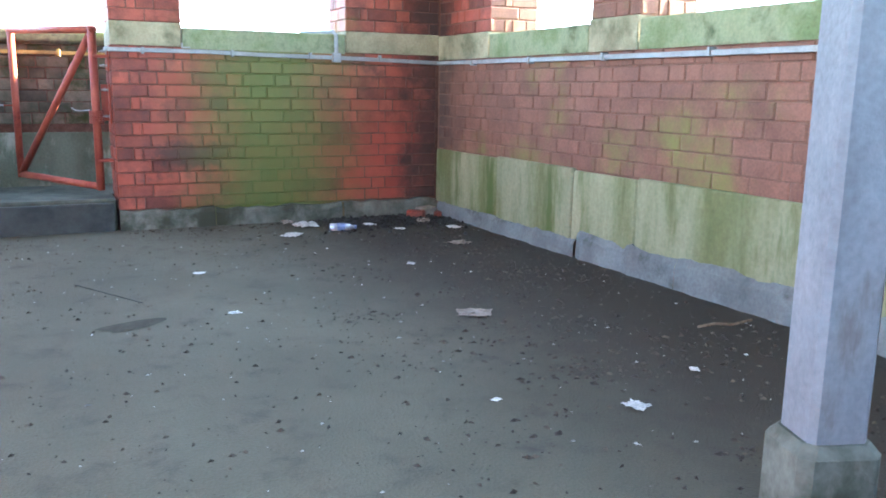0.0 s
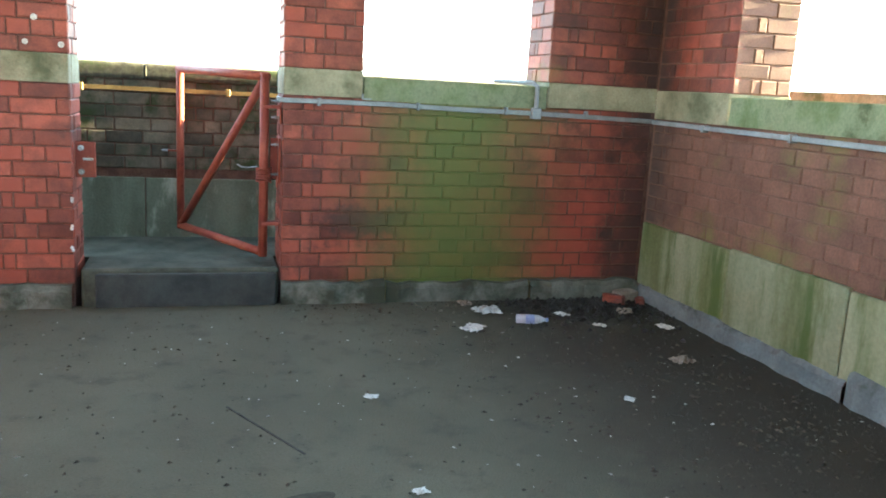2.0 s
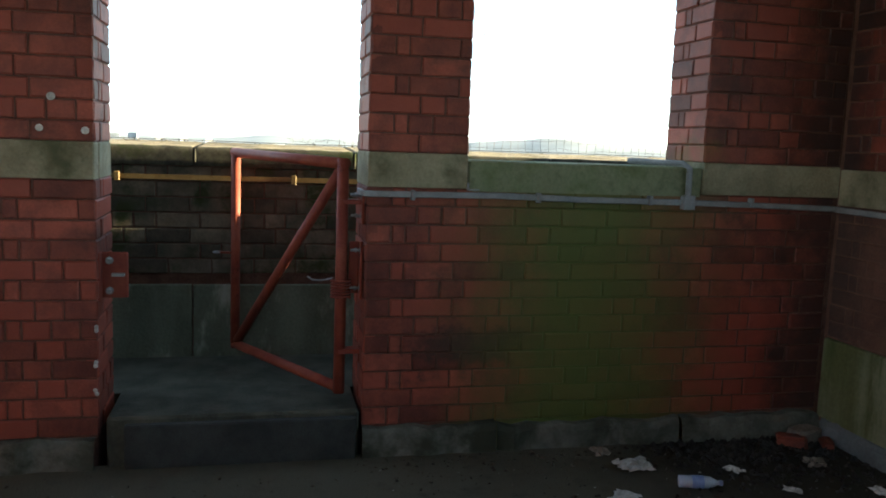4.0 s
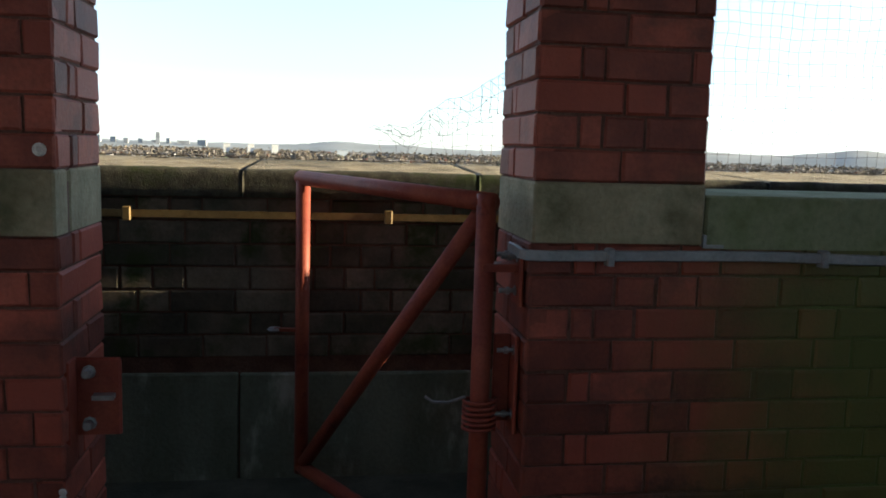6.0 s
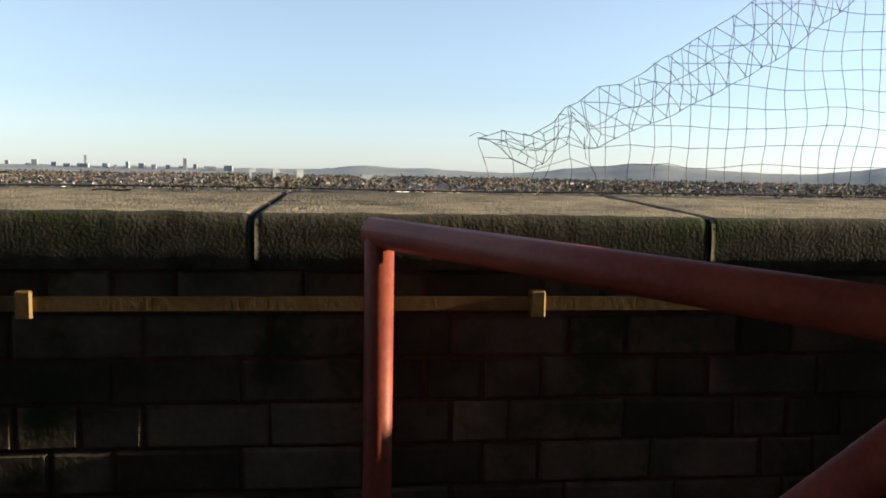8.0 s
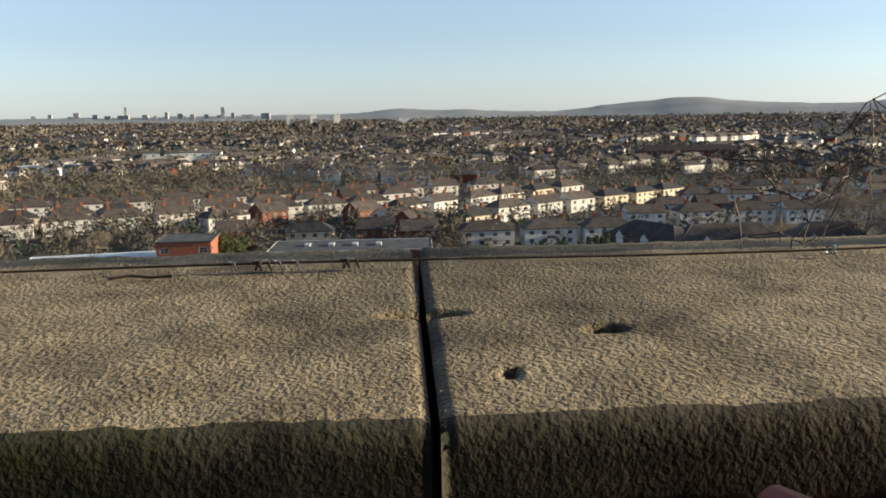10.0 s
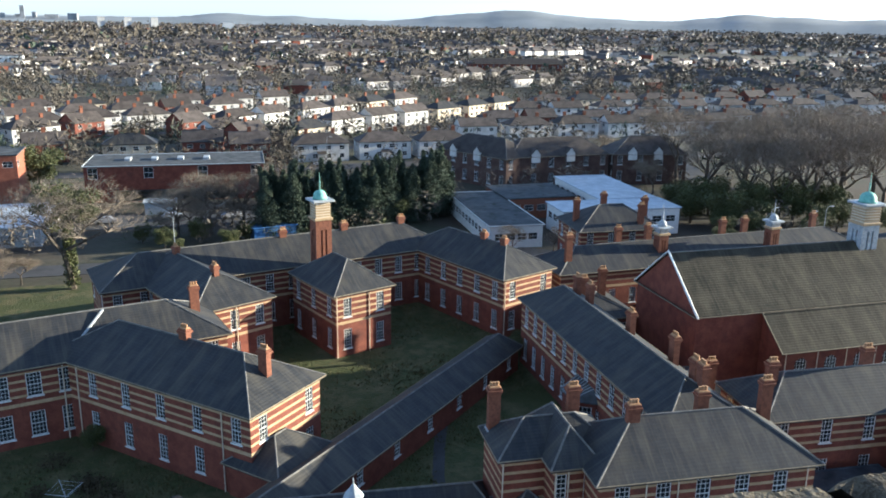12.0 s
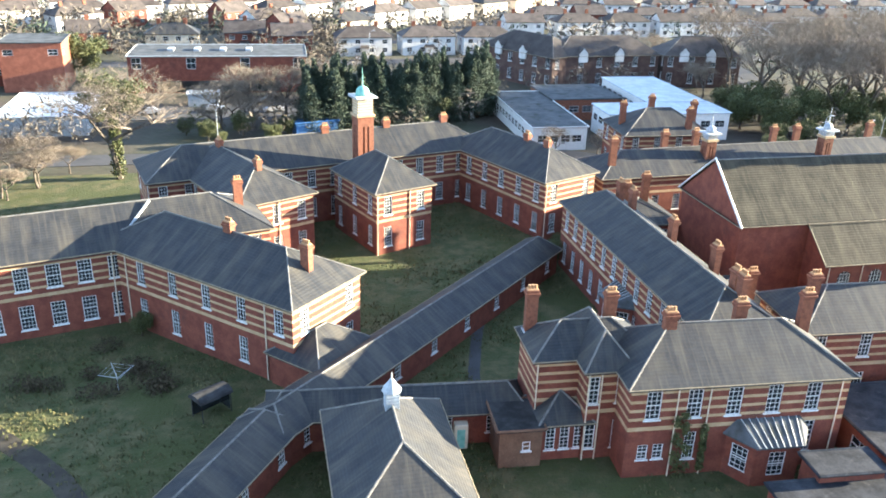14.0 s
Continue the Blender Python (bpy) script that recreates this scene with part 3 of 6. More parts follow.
# ---- the hospital below ----
G = -38.0
M_WALL = surface("ward_brick", (0.112, 0.0338, 0.0216), (0.173, 0.0576, 0.0346), 0.9, 0.85, bump=0.4, fine=7, stain=(0.0864, 0.036, 0.0266), stain_scale=0.35, stain_at=(0.55, 0.75))
M_BAND = surface("buff_brick_band", (0.33, 0.235, 0.125), (0.43, 0.315, 0.18), 1.2, 0.85, bump=0.3, fine=9)
M_SLATE = surface("blue_slate", (0.021, 0.023, 0.027), (0.036, 0.038, 0.041), 0.9, 0.62, bump=0.3, fine=9, stain=(0.042, 0.041, 0.034), stain_scale=0.5, stain_at=(0.5, 0.85), depth=0.03, spec=0.2)
M_HALLROOF = surface("weathered_brown_slate", (0.026, 0.024, 0.017), (0.046, 0.041, 0.029), 0.5, 0.75, bump=0.4, fine=8, stain=(0.022, 0.023, 0.018), stain_scale=0.6, stain_at=(0.5, 0.75), depth=0.06, spec=0.1)
M_RIDGE = surface("grey_ridge_tiles", (0.101, 0.0972, 0.09), (0.18, 0.173, 0.158), 2, 0.8, bump=0.3, fine=12)
M_LEAD = surface("pale_lead_flashing", (0.26, 0.28, 0.29), (0.40, 0.42, 0.43), 2, 0.5, bump=0.2, fine=12)
M_WHITE = surface("white_window_paint", (0.55, 0.55, 0.53), (0.7, 0.7, 0.67), 4, 0.6, bump=0.1, fine=30)
M_CHIM = surface("orange_chimney_brick", (0.13, 0.05, 0.028), (0.20, 0.082, 0.045), 3, 0.85, bump=0.4, fine=14)
M_POT = surface("clay_pot", (0.288, 0.158, 0.072), (0.374, 0.23, 0.115), 5, 0.85, bump=0.2, fine=20)
M_COPPER = surface("green_copper", (0.16, 0.36, 0.29), (0.26, 0.48, 0.40), 2, 0.6, bump=0.2, fine=12)
M_GRASS = surface("rough_winter_grass", (0.040, 0.052, 0.016), (0.105, 0.095, 0.044), 0.55, 0.95, bump=0.9, fine=3.5, stain=(0.052, 0.060, 0.018), stain_scale=0.16, stain_at=(0.42, 0.62), depth=0.2)
M_MUD = surface("wet_mud", (0.028, 0.024, 0.018), (0.055, 0.048, 0.034), 0.8, 0.8, bump=0.6, fine=5)
M_TAR = surface("worn_tarmac", (0.036, 0.036, 0.0374), (0.0612, 0.0612, 0.0634), 0.3, 0.9, bump=0.3, fine=6)
M_FLAT = surface("grey_felt_roof", (0.06, 0.066, 0.07), (0.105, 0.11, 0.114), 0.4, 0.9, bump=0.3, fine=4, stain=(0.04, 0.043, 0.036), stain_scale=0.5, stain_at=(0.5, 0.7), spec=0.1)
M_PALE = surface("pale_metal_roof", (0.36, 0.40, 0.44), (0.50, 0.54, 0.58), 0.5, 0.6, bump=0.2, fine=4)
M_BURNT = surface("burnt_felt", (0.0108, 0.0108, 0.0115), (0.0432, 0.0432, 0.0432), 0.8, 0.8, bump=0.4, fine=6)
M_FELT = surface("black_felt_roof", (0.022, 0.024, 0.028), (0.05, 0.053, 0.06), 0.7, 0.9, bump=0.4, fine=6, stain=(0.06, 0.062, 0.066), stain_scale=0.9, stain_at=(0.58, 0.72), spec=0.08)
M_PLANT = surface("orange_red_brick", (0.20, 0.07, 0.04), (0.28, 0.105, 0.06), 1.0, 0.85, bump=0.3, fine=7)
M_TARP = surface("blue_paint", (0.03, 0.09, 0.24), (0.06, 0.14, 0.32), 1.2, 0.5, bump=0.2, fine=6)
M_CREAM = surface("cream_render", (0.5, 0.42, 0.30), (0.62, 0.54, 0.40), 1.5, 0.85, bump=0.2, fine=10)
M_GUTTER = surface("dirty_buff_gutter", (0.158, 0.13, 0.0864), (0.245, 0.202, 0.137), 1.5, 0.8, bump=0.2, fine=10)
M_PORCH = surface("brown_brick", (0.101, 0.059, 0.036), (0.151, 0.0936, 0.0576), 1, 0.85, bump=0.3, fine=8)
M_GLASS = bpy.data.materials.new("dark_window_glass")
gn, gl, gb = nodes_of(M_GLASS)
gb.inputs["Base Color"].default_value, gb.inputs["Roughness"].default_value = (0.02, 0.024, 0.028, 1), 0.08
gb.inputs["Specular IOR Level"].default_value = 0.6

slated(M_SLATE, 0.16, 0.3, (0.082, 0.074, 0.058), 0.6)
slated(M_HALLROOF, 0.2, 0.12, (0.085, 0.074, 0.05), 0.7)
STRIPES = ((4.15, 4.5), (5.05, 5.3), (5.8, 6.05), (6.55, 6.8), (7.3, 7.5), (7.78, 8.0))
WINDOW_MESHES = {}


def window_meshes(w, h, cols, rows, arched=False):
    """A white sash window, w by h, with glazing bars and a sill, and its pane; front towards -y."""
    key = (w, h, cols, rows)
    if key not in WINDOW_MESHES:
        s = Shape()
        b = 0.065
        s.box(-w / 2, -w / 2 + b, 0.04, 0.13, 0, h).box(w / 2 - b, w / 2, 0.04, 0.13, 0, h)
        s.box(-w / 2 + b, w / 2 - b, 0.04, 0.13, h - b, h).box(-w / 2 + b, w / 2 - b, 0.04, 0.13, 0, b)
        s.box(-w / 2 + b, w / 2 - b, 0.03, 0.12, h / 2 - 0.03, h / 2 + 0.03)
        for i in range(1, cols):
            x = -w / 2 + w * i / cols
            s.box(x - 0.016, x + 0.016, 0.05, 0.11, b, h - b)
        for j in range(1, rows):
            z = h * j / rows
            s.box(-w / 2 + b, w / 2 - b, 0.055, 0.105, z - 0.015, z + 0.015)
        sill = Shape().box(-w / 2 - 0.12, w / 2 + 0.12, -0.08, 0.14, -0.11, 0.0, c=0.02)
        g = Shape().box(-w / 2 + 0.02, w / 2 - 0.02, 0.085, 0.10, 0.02, h - 0.02)
        WINDOW_MESHES[key] = (s.mesh("window", M_WHITE), g.mesh("pane", M_GLASS), sill.mesh("sill", M_WHITE))
    return WINDOW_MESHES[key]


def facade(s, m, length, z0, z1, wins, bands, depth=0.14):
    """A wall face along local x with real openings and reveals; wins are (centre, width, sill, height)."""
    xs = sorted({0.0, length, *(c - w / 2 for c, w, z, h in wins), *(c + w / 2 for c, w, z, h in wins)})
    zs = sorted({z0, z1, *(z for c, w, z, h in wins), *(z + h for c, w, z, h in wins), *(v for ab in bands for v in ab if z0 < v < z1)})
    for xa, xb in zip(xs, xs[1:]):
        for za, zb in zip(zs, zs[1:]):
            cx, cz = (xa + xb) / 2, (za + zb) / 2
            if any(abs(cx - c) < w / 2 and z < cz < z + h for c, w, z, h in wins):
                continue
            slot = 1 if any(a < cz < b for a, b in bands) else 0
            s.add([(xa, 0, za), (xb, 0, za), (xb, 0, zb), (xa, 0, zb)], [(0, 1, 2, 3)], slot, m)
    for c, w, z, h in wins:
        a, b, t = c - w / 2, c + w / 2, z + h
        s.add([(a, 0, z), (a, depth, z), (a, depth, t), (a, 0, t), (b, 0, z), (b, depth, z), (b, depth, t), (b, 0, t)],
              [(0, 1, 2, 3), (5, 4, 7, 6), (1, 0, 4, 5), (3, 2, 6, 7)], 0, m)


def hip_roof(L, W, he, rise, hips=(1.0, 1.0), over=0.4):
    """A hipped or gabled roof over 0..L, 0..W, with a fascia; also the lines of its ridge and hips."""
    x0, x1, y0, y1, zr, ym = -over, L + over, -over, W + over, he + rise, W / 2
    a, b = hips[0] * (W / 2 + over), hips[1] * (W / 2 + over)
    r0, r1 = (x0 + a, ym, zr), (x1 - b, ym, zr)
    v = [(x0, y0, he), (x1, y0, he), (x1, y1, he), (x0, y1, he), r0, r1]
    v += [(x, y, he - 0.22) for x, y, z in v[:4]]
    f = [(0, 1, 5, 4), (2, 3, 4, 5)] + [(3, 0, 4)] * (hips[0] > 0) + [(1, 2, 5)] * (hips[1] > 0)
    f += [(6, 7, 1, 0), (7, 8, 2, 1), (8, 9, 3, 2), (9, 6, 0, 3), (9, 8, 7, 6)]
    lines = [(r0, r1)] + [(v[0], r0), (v[3], r0)] * (hips[0] > 0) + [(v[1], r1), (v[2], r1)] * (hips[1] > 0)
    return Shape().add(v, f), lines


def chimney_parts(parent, x, y, z0, z1, w=0.95, d=0.62, pots=3, mat=None):
    s = Shape().box(x - w / 2, x + w / 2, y - d / 2, y + d / 2, z0, z1 - 0.5)
    s.box(x - w / 2 - 0.07, x + w / 2 + 0.07, y - d / 2 - 0.07, y + d / 2 + 0.07, z1 - 0.5, z1 - 0.36)
    s.box(x - w / 2 - 0.13, x + w / 2 + 0.13, y - d / 2 - 0.13, y + d / 2 + 0.13, z1 - 0.36, z1 - 0.22)
    s.box(x - w / 2 - 0.04, x + w / 2 + 0.04, y - d / 2 - 0.04, y + d / 2 + 0.04, z1 - 0.22, z1)
    c = part("chimney", s, mat or M_CHIM, parent)
    part("cap", Shape().box(x - w / 2 + 0.02, x + w / 2 - 0.02, y - d / 2 + 0.02, y + d / 2 - 0.02, z1 + 0.002, z1 + 0.1, c=0.05), M_POT, c)
    part("flashing", Shape().box(x - w / 2 - 0.12, x + w / 2 + 0.12, y - d / 2 - 0.12, y + d / 2 + 0.12, z0, z0 + 0.12), M_LEAD, c)
    for i in range(pots):
        px = x + (i - (pots - 1) / 2) * w / max(pots, 1) * 0.85
        part("pot", Shape().lathe([(0.13, z1 + 0.06), (0.11, z1 + 0.34), (0.14, z1 + 0.4), (0.10, z1 + 0.42)], 8, m=pose(px, y, 0)), M_POT, c)


def rows_of(L, n, w, sill, h, margin=1.6):
    if n <= 0:
        return []
    if n == 1:
        return [(L / 2, w, sill, h)]
    return [(margin + (L - 2 * margin) * i / (n - 1), w, sill, h) for i in range(n)]


def ward(name, label, o, angle, L, W, he=8.0, rise=2.9, wins=(5, 2, 5, 2), floors=2, hips=(1.0, 1.0), bands=STRIPES, ww=1.05,
         chimneys=(), pipes=(), wall=None, roof=None, cat="hospital building", cols=3, group="hospital buildings", margin=1.6, low=(1.0, 1.5, 2.5), holes=None):
    """A brick block with a slate roof: o is its corner, local x runs along angle, the block lies to its left."""
    e = tagged(new(name), label, cat, group)
    e.matrix_world = pose(o[0], o[1], G, 0, 0, angle)
    wall, roof = wall or M_WALL, roof or M_SLATE
    s = Shape()
    places = []
    for i, (n, m, length) in enumerate(((wins[0], pose(0, 0, 0), L), (wins[1], pose(L, 0, 0, 0, 0, 90), W), (wins[2], pose(L, W, 0, 0, 0, 180), L), (wins[3], pose(0, W, 0, 0, 0, -90), W))):
        hole = []
        if floors == 2:
            hole = rows_of(length, n, ww, 5.0, 2.35, margin) + rows_of(length, n, ww, 0.95, 2.5, margin)
        elif he > 4.5:
            hole = rows_of(length, n, ww, 1.6, 2.2)
        else:
            hole = rows_of(length, n, ww, low[0], low[1], low[2])
        if holes and i in holes:
            hole = holes[i]
        facade(s, m, length, -0.3, he, hole, bands)
        places += [(m, w) for w in hole]
    for k in (0, 1):
        if hips[k] == 0:
            x = L * k
            s.add([(x, 0, he), (x, W, he), (x, W / 2, he + rise - 0.06)], [(0, 1, 2)])
    part("wall", s.weld(), [wall, M_BAND], e)
    rs, lines = hip_roof(L, W, he, rise, hips, 0.4 if hips[0] + hips[1] > 0 else 0.25)
    r = part("roof", rs, roof, e)
    for a, b in lines:
        part("ridge", Shape().tube([a, b], 0.085, 6), M_RIDGE, r)
    g = Shape().tube([(-0.45, -0.45, he - 0.05), (L + 0.45, -0.45, he - 0.05), (L + 0.45, W + 0.45, he - 0.05), (-0.45, W + 0.45, he - 0.05), (-0.45, -0.45, he - 0.05)], 0.06, 6)
    part("gutter", g, M_GUTTER, e)
    for m, (c, w, z, h) in places:
        fm, pm, sm = window_meshes(w, h, cols if w > 0.8 else 2, 6 if h > 2 else 4)
        wo = part("window", fm, None, e, m=m @ pose(c, 0, z))
        part("sill", sm, None, wo)
        part("pane", pm, None, wo)
    for x, y, top in chimneys:
        chimney_parts(e, x, y, he + 0.2, top)
    for x, y in pipes:
        part("downpipe", Shape().tube([(x, y, 0), (x, y, he - 0.1)], 0.06, 6), M_CREAM, e)
    return e


def flat_block(name, label, o, angle, L, W, h, wall, roof, wins=6, edge=None, cat="building", bands=(), win_h=1.3, plant=0, bays=0):
    """A flat-roofed modern block with a parapet edge and ribbon windows."""
    e = tagged(new(name), label, cat)
    e.matrix_world = pose(o[0], o[1], G, 0, 0, angle)
    s = Shape()
    for m, ln in ((pose(0, 0, 0), L), (pose(L, 0, 0, 0, 0, 90), W), (pose(L, W, 0, 0, 0, 180), L), (pose(0, W, 0, 0, 0, -90), W)):
        n = max(1, round(wins * ln / L))
        hole = rows_of(ln, n, min(2.0, ln / n * 0.7), max(0.9, h - 2.6), win_h, 1.8) if wins else []
        open_bays = rows_of(ln, bays, ln / bays * 0.82, 0.1, 2.5, 9.0) if bays and ln == L else []
        facade(s, m, ln, -0.3, h, list(hole) + list(open_bays), bands, 0.1)
        for c, w, z, hh in hole:
            fm, pm, sm = window_meshes(round(w, 2), round(hh, 2), 2, 2)
            wo = part("window", fm, None, e, m=m @ pose(c, 0, z))
            part("pane", pm, None, wo)
    part("wall", s.weld(), [wall, M_BAND], e)
    part("roof", Shape().box(-0.25, L + 0.25, -0.25, W + 0.25, h, h + 0.18), roof, e)
    part("roof_edge", Shape().tube([(-0.25, -0.25, h + 0.18), (L + 0.25, -0.25, h + 0.18), (L + 0.25, W + 0.25, h + 0.18), (-0.25, W + 0.25, h + 0.18), (-0.25, -0.25, h + 0.18)], 0.12, 4), edge or roof, e)
    for k in range(plant):
        part("rooflight", Shape().box(L * (0.2 + 0.6 * k / max(1, plant)), L * (0.2 + 0.6 * k / max(1, plant)) + 1.4, W * 0.4, W * 0.6, h + 0.18, h + 0.7, c=0.1), M_LEAD, e)
    return e


ST = "banded red brick ward wing, slate roof"
# near-left ward: a long spine and a canted wing
ward("hospital_wing", ST + ", long spine", (-44.2, 73.4), 14.5, 45.0, 10.0, wins=(16, 2, 16, 2), ww=1.3, cols=4, chimneys=((19.2, 5, 11.8), (43, 5, 12)), pipes=((29.2, -0.1), (42, -0.1)))
ward("hospital_wing", ST + ", canted with shaded side", (-17.4, 82.8), -44.5, 25.3, 9.4, wins=(6, 2, 6, 0), chimneys=((13.5, 4.7, 11.8), (23.0, 4.7, 11.8)), pipes=((4.0, -0.1), (22.2, -0.1)))
flash = thing("valley_flashing", Shape().tube([(-15.6, 81.2, 8.06), (-12.6, 86.2, 10.95)], 0.14, 6), M_LEAD, "pale lead valley between the ward roofs", "flashing", m=pose(0, 0, G))
# far ward with the clock tower
ward("hospital_wing", ST + ", far spine", (-14.5, 101.4), 14.2, 47.0, 10.0, wins=(15, 2, 15, 2), chimneys=((24, 5, 11.8), (33, 5, 11.8), (42, 5, 11.8)))
ward("hospital_wing", ST + ", canted with lit end", (-12.9, 109.6), -64.0, 20.4, 9.6, wins=(6, 3, 6, 0), chimneys=((5.5, 4.8, 11.7), (16.0, 4.8, 11.7)), pipes=((20.5, 5.0),))
ward("hospital_pavilion", "square brick pavilion with buff bands and pyramid slate roof", (8.0, 104.4), -69.0, 11.2, 7.8, wins=(3, 2, 3, 0), rise=3.0, pipes=((11.3, 0.1), (11.3, 4.6)))
ward("hospital_wing", ST + ", canted to the court", (25.4, 114.6), -66.6, 20.8, 8.8, wins=(6, 2, 6, 0), chimneys=((12.0, 4.4, 11.7), (16.0, 4.4, 11.7)), pipes=((20.9, 0.2),))
# the long wing and the front block
ward("hospital_wing", ST + ", long and narrow", (33.3, 88.0), -90, 33.0, 7.2, rise=2.5, wins=(12, 2, 10, 0), chimneys=((4.0, 5.1, 11.6), (6.9, 5.3, 11.6), (16.4, 5.3, 11.7), (23.2, 6.2, 11.6), (29.2, 4.6, 11.9), (30.3, 4.6, 11.9)))
FRONT = [(x, 1.15, 5.1, 2.4) for x in (1.8, 5.0, 8.15, 11.3, 14.45)] + [(1.4, 0.8, 1.6, 1.3), (2.6, 0.8, 1.6, 1.3), (5.05, 0.9, 1.4, 2.4), (14.5, 1.15, 1.4, 2.75)]
ward("hospital_block", "front administration block of banded brick with a bay", (24.1, 48.5), -4, 17.3, 8.2, rise=2.9, wins=(5, 2, 4, 0), ww=1.15, chimneys=((4.0, 3.9, 12.0), (10.3, 5.1, 12.0), (16.6, 6.2, 12.0)), pipes=((3.6, -0.1), (6.1, -0.1), (16.6, -0.1)), holes={0: FRONT})
ward("hospital_block", "stepped brick corner block with slate roof", (18.5, 53.5), -3, 9.0, 4.9, rise=2.0, wins=(0, 0, 2, 0), chimneys=((0.5, 4.2, 11.9), (6.8, 3.4, 11.8)), pipes=((0.1, -0.1),))
ward("hospital_block", "brick return block with paired windows", (22.2, 58.6), -93, 7.3, 3.4, rise=2.4, wins=(0, 2, 0, 0), ww=0.8, margin=0.62, pipes=((7.4, 0.12), (7.4, 1.12)))
ward("lean_to", "single-storey brick lean-to with slate roof and three sashes", (18.65, 51.7), -3, 3.75, 3.6, he=3.4, rise=1.7, wins=(3, 0, 0, 0), floors=1, bands=(), ww=0.75, low=(0.95, 2.1, 0.75), cat="outbuilding")
ward("hospital_block", "brick side block with banded walls", (42.5, 54.6), -4, 20.0, 7.4, he=7.6, rise=2.6, wins=(5, 2, 5, 2), chimneys=((2.2, 3.4, 11.4), (12, 4, 11.8)))
ward("hospital_block", "brick side block behind the front range", (53.5, 50.0), -20, 16.0, 7.0, he=6.8, rise=2.4, wins=(4, 2, 4, 2), chimneys=((3, 4, 10.8),), bands=STRIPES[:4])
# corridors
ward("link_passage", "low slate-roofed link from ward to corridor", (2.6, 62.6), 44, 7.0, 5.6, he=3.2, rise=2.0, wins=(0, 0, 0, 0), floors=1, bands=(), cat="corridor")
CO = "single-storey brick corridor with slate roof"
ward("corridor", CO + " crossing the grounds", (-0.6, 54.0), 44.0, 45.5, 4.2, he=3.0, rise=1.5, wins=(8, 0, 8, 0), floors=1, bands=(), ww=0.95, hips=(0.6, 0.6), cat="corridor", group="corridors")
ward("corridor", CO + " bent towards the tower", (-10.2, 39.0), 57.0, 19.5, 4.2, he=3.0, rise=1.5, wins=(4, 0, 4, 0), floors=1, bands=(), ww=0.95, hips=(0.6, 0.6), cat="corridor", group="corridors")
ward("corridor", CO + " linking to the front block", (-1.8, 56.2), -5.0, 20.0, 4.0, he=3.0, rise=1.4, wins=(5, 0, 5, 0), floors=1, bands=(), ww=1.0, hips=(0.6, 0.6), cat="corridor", group="corridors")
store = flat_block("brick_store", "small brown brick store with a burnt felt roof", (15.2, 51.3), -4, 3.3, 3.9, 3.3, M_PORCH, M_BURNT, 0, M_PORCH, cat="outbuilding")
fm, pm, sm = window_meshes(0.62, 0.8, 1, 2)
wo = part("window", fm, None, store, m=pose(2.1, -0.06, 1.5))
part("sill", sm, None, wo)
part("pane", pm, None, wo)
ward("canteen", "low hall with a steep hipped slate roof", (10.8, 41.0), 90, 13.2, 8.3, he=4.6, rise=3.4, wins=(2, 3, 2, 3), floors=1, bands=(), hips=(0.97, 0.97), cat="hall")


def canted_bay(name, label, o, angle, w, d, h):
    """A bay with three glazed sides and a leaded lean-to roof."""
    e = tagged(new(name), label, "bay window", "bay windows")
    e.matrix_world = pose(o[0], o[1], G, 0, 0, angle)
    pts = [(0, 0), (w * 0.22, -d), (w * 0.78, -d), (w, 0)]
    s = Shape()
    for (xa, ya), (xb, yb) in zip(pts, pts[1:]):
        ln = math.hypot(xb - xa, yb - ya)
        m = pose(xa, ya, 0, 0, 0, math.degrees(math.atan2(yb - ya, xb - xa)))
        hole = [(ln / 2, min(1.3, ln * 0.62), 0.9, h - 1.5)]
        facade(s, m, ln, -0.2, h, hole, ())
        fm, pm, sm = window_meshes(round(min(1.3, ln * 0.62), 3), round(h - 1.5, 3), 3, 5)
        wo = part("window", fm, None, e, m=m @ pose(ln / 2, 0, 0.9))
        part("pane", pm, None, wo)
    part("wall", s, [M_WALL, M_BAND], e)
    o2 = 0.3
    v = [(-o2, 0, h), (w * 0.2, -d - o2, h), (w * 0.8, -d - o2, h), (w + o2, 0, h), (w * 0.1, 0.0, h + 1.1), (w * 0.9, 0.0, h + 1.1)]
    v += [(x, y, h - 0.12) for x, y, z in v[:4]]
    roof = part("roof", Shape().add(v, [(0, 1, 4), (1, 2, 5, 4), (2, 3, 5), (6, 7, 1, 0), (7, 8, 2, 1), (8, 9, 3, 2), (9, 8, 7, 6)]), M_FLAT, e)
    for i in range(8):
        t = (i + 0.5) / 8
        part("roof_rib", Shape().tube([(w * (0.2 + 0.6 * t), -d - o2, h + 0.03), (w * (0.1 + 0.8 * t), 0, h + 1.12)], 0.035, 5), M_LEAD, roof)
    return e


canted_bay("bay_window", "brick ground-floor bay with a leaded roof", (32.0, 47.9), -4, 6.4, 2.0, 3.6)
canted_bay("bay_window", "brick ground-floor bay with a slate roof", (33.25, 72.5), -90, 5.0, 1.8, 4.2)

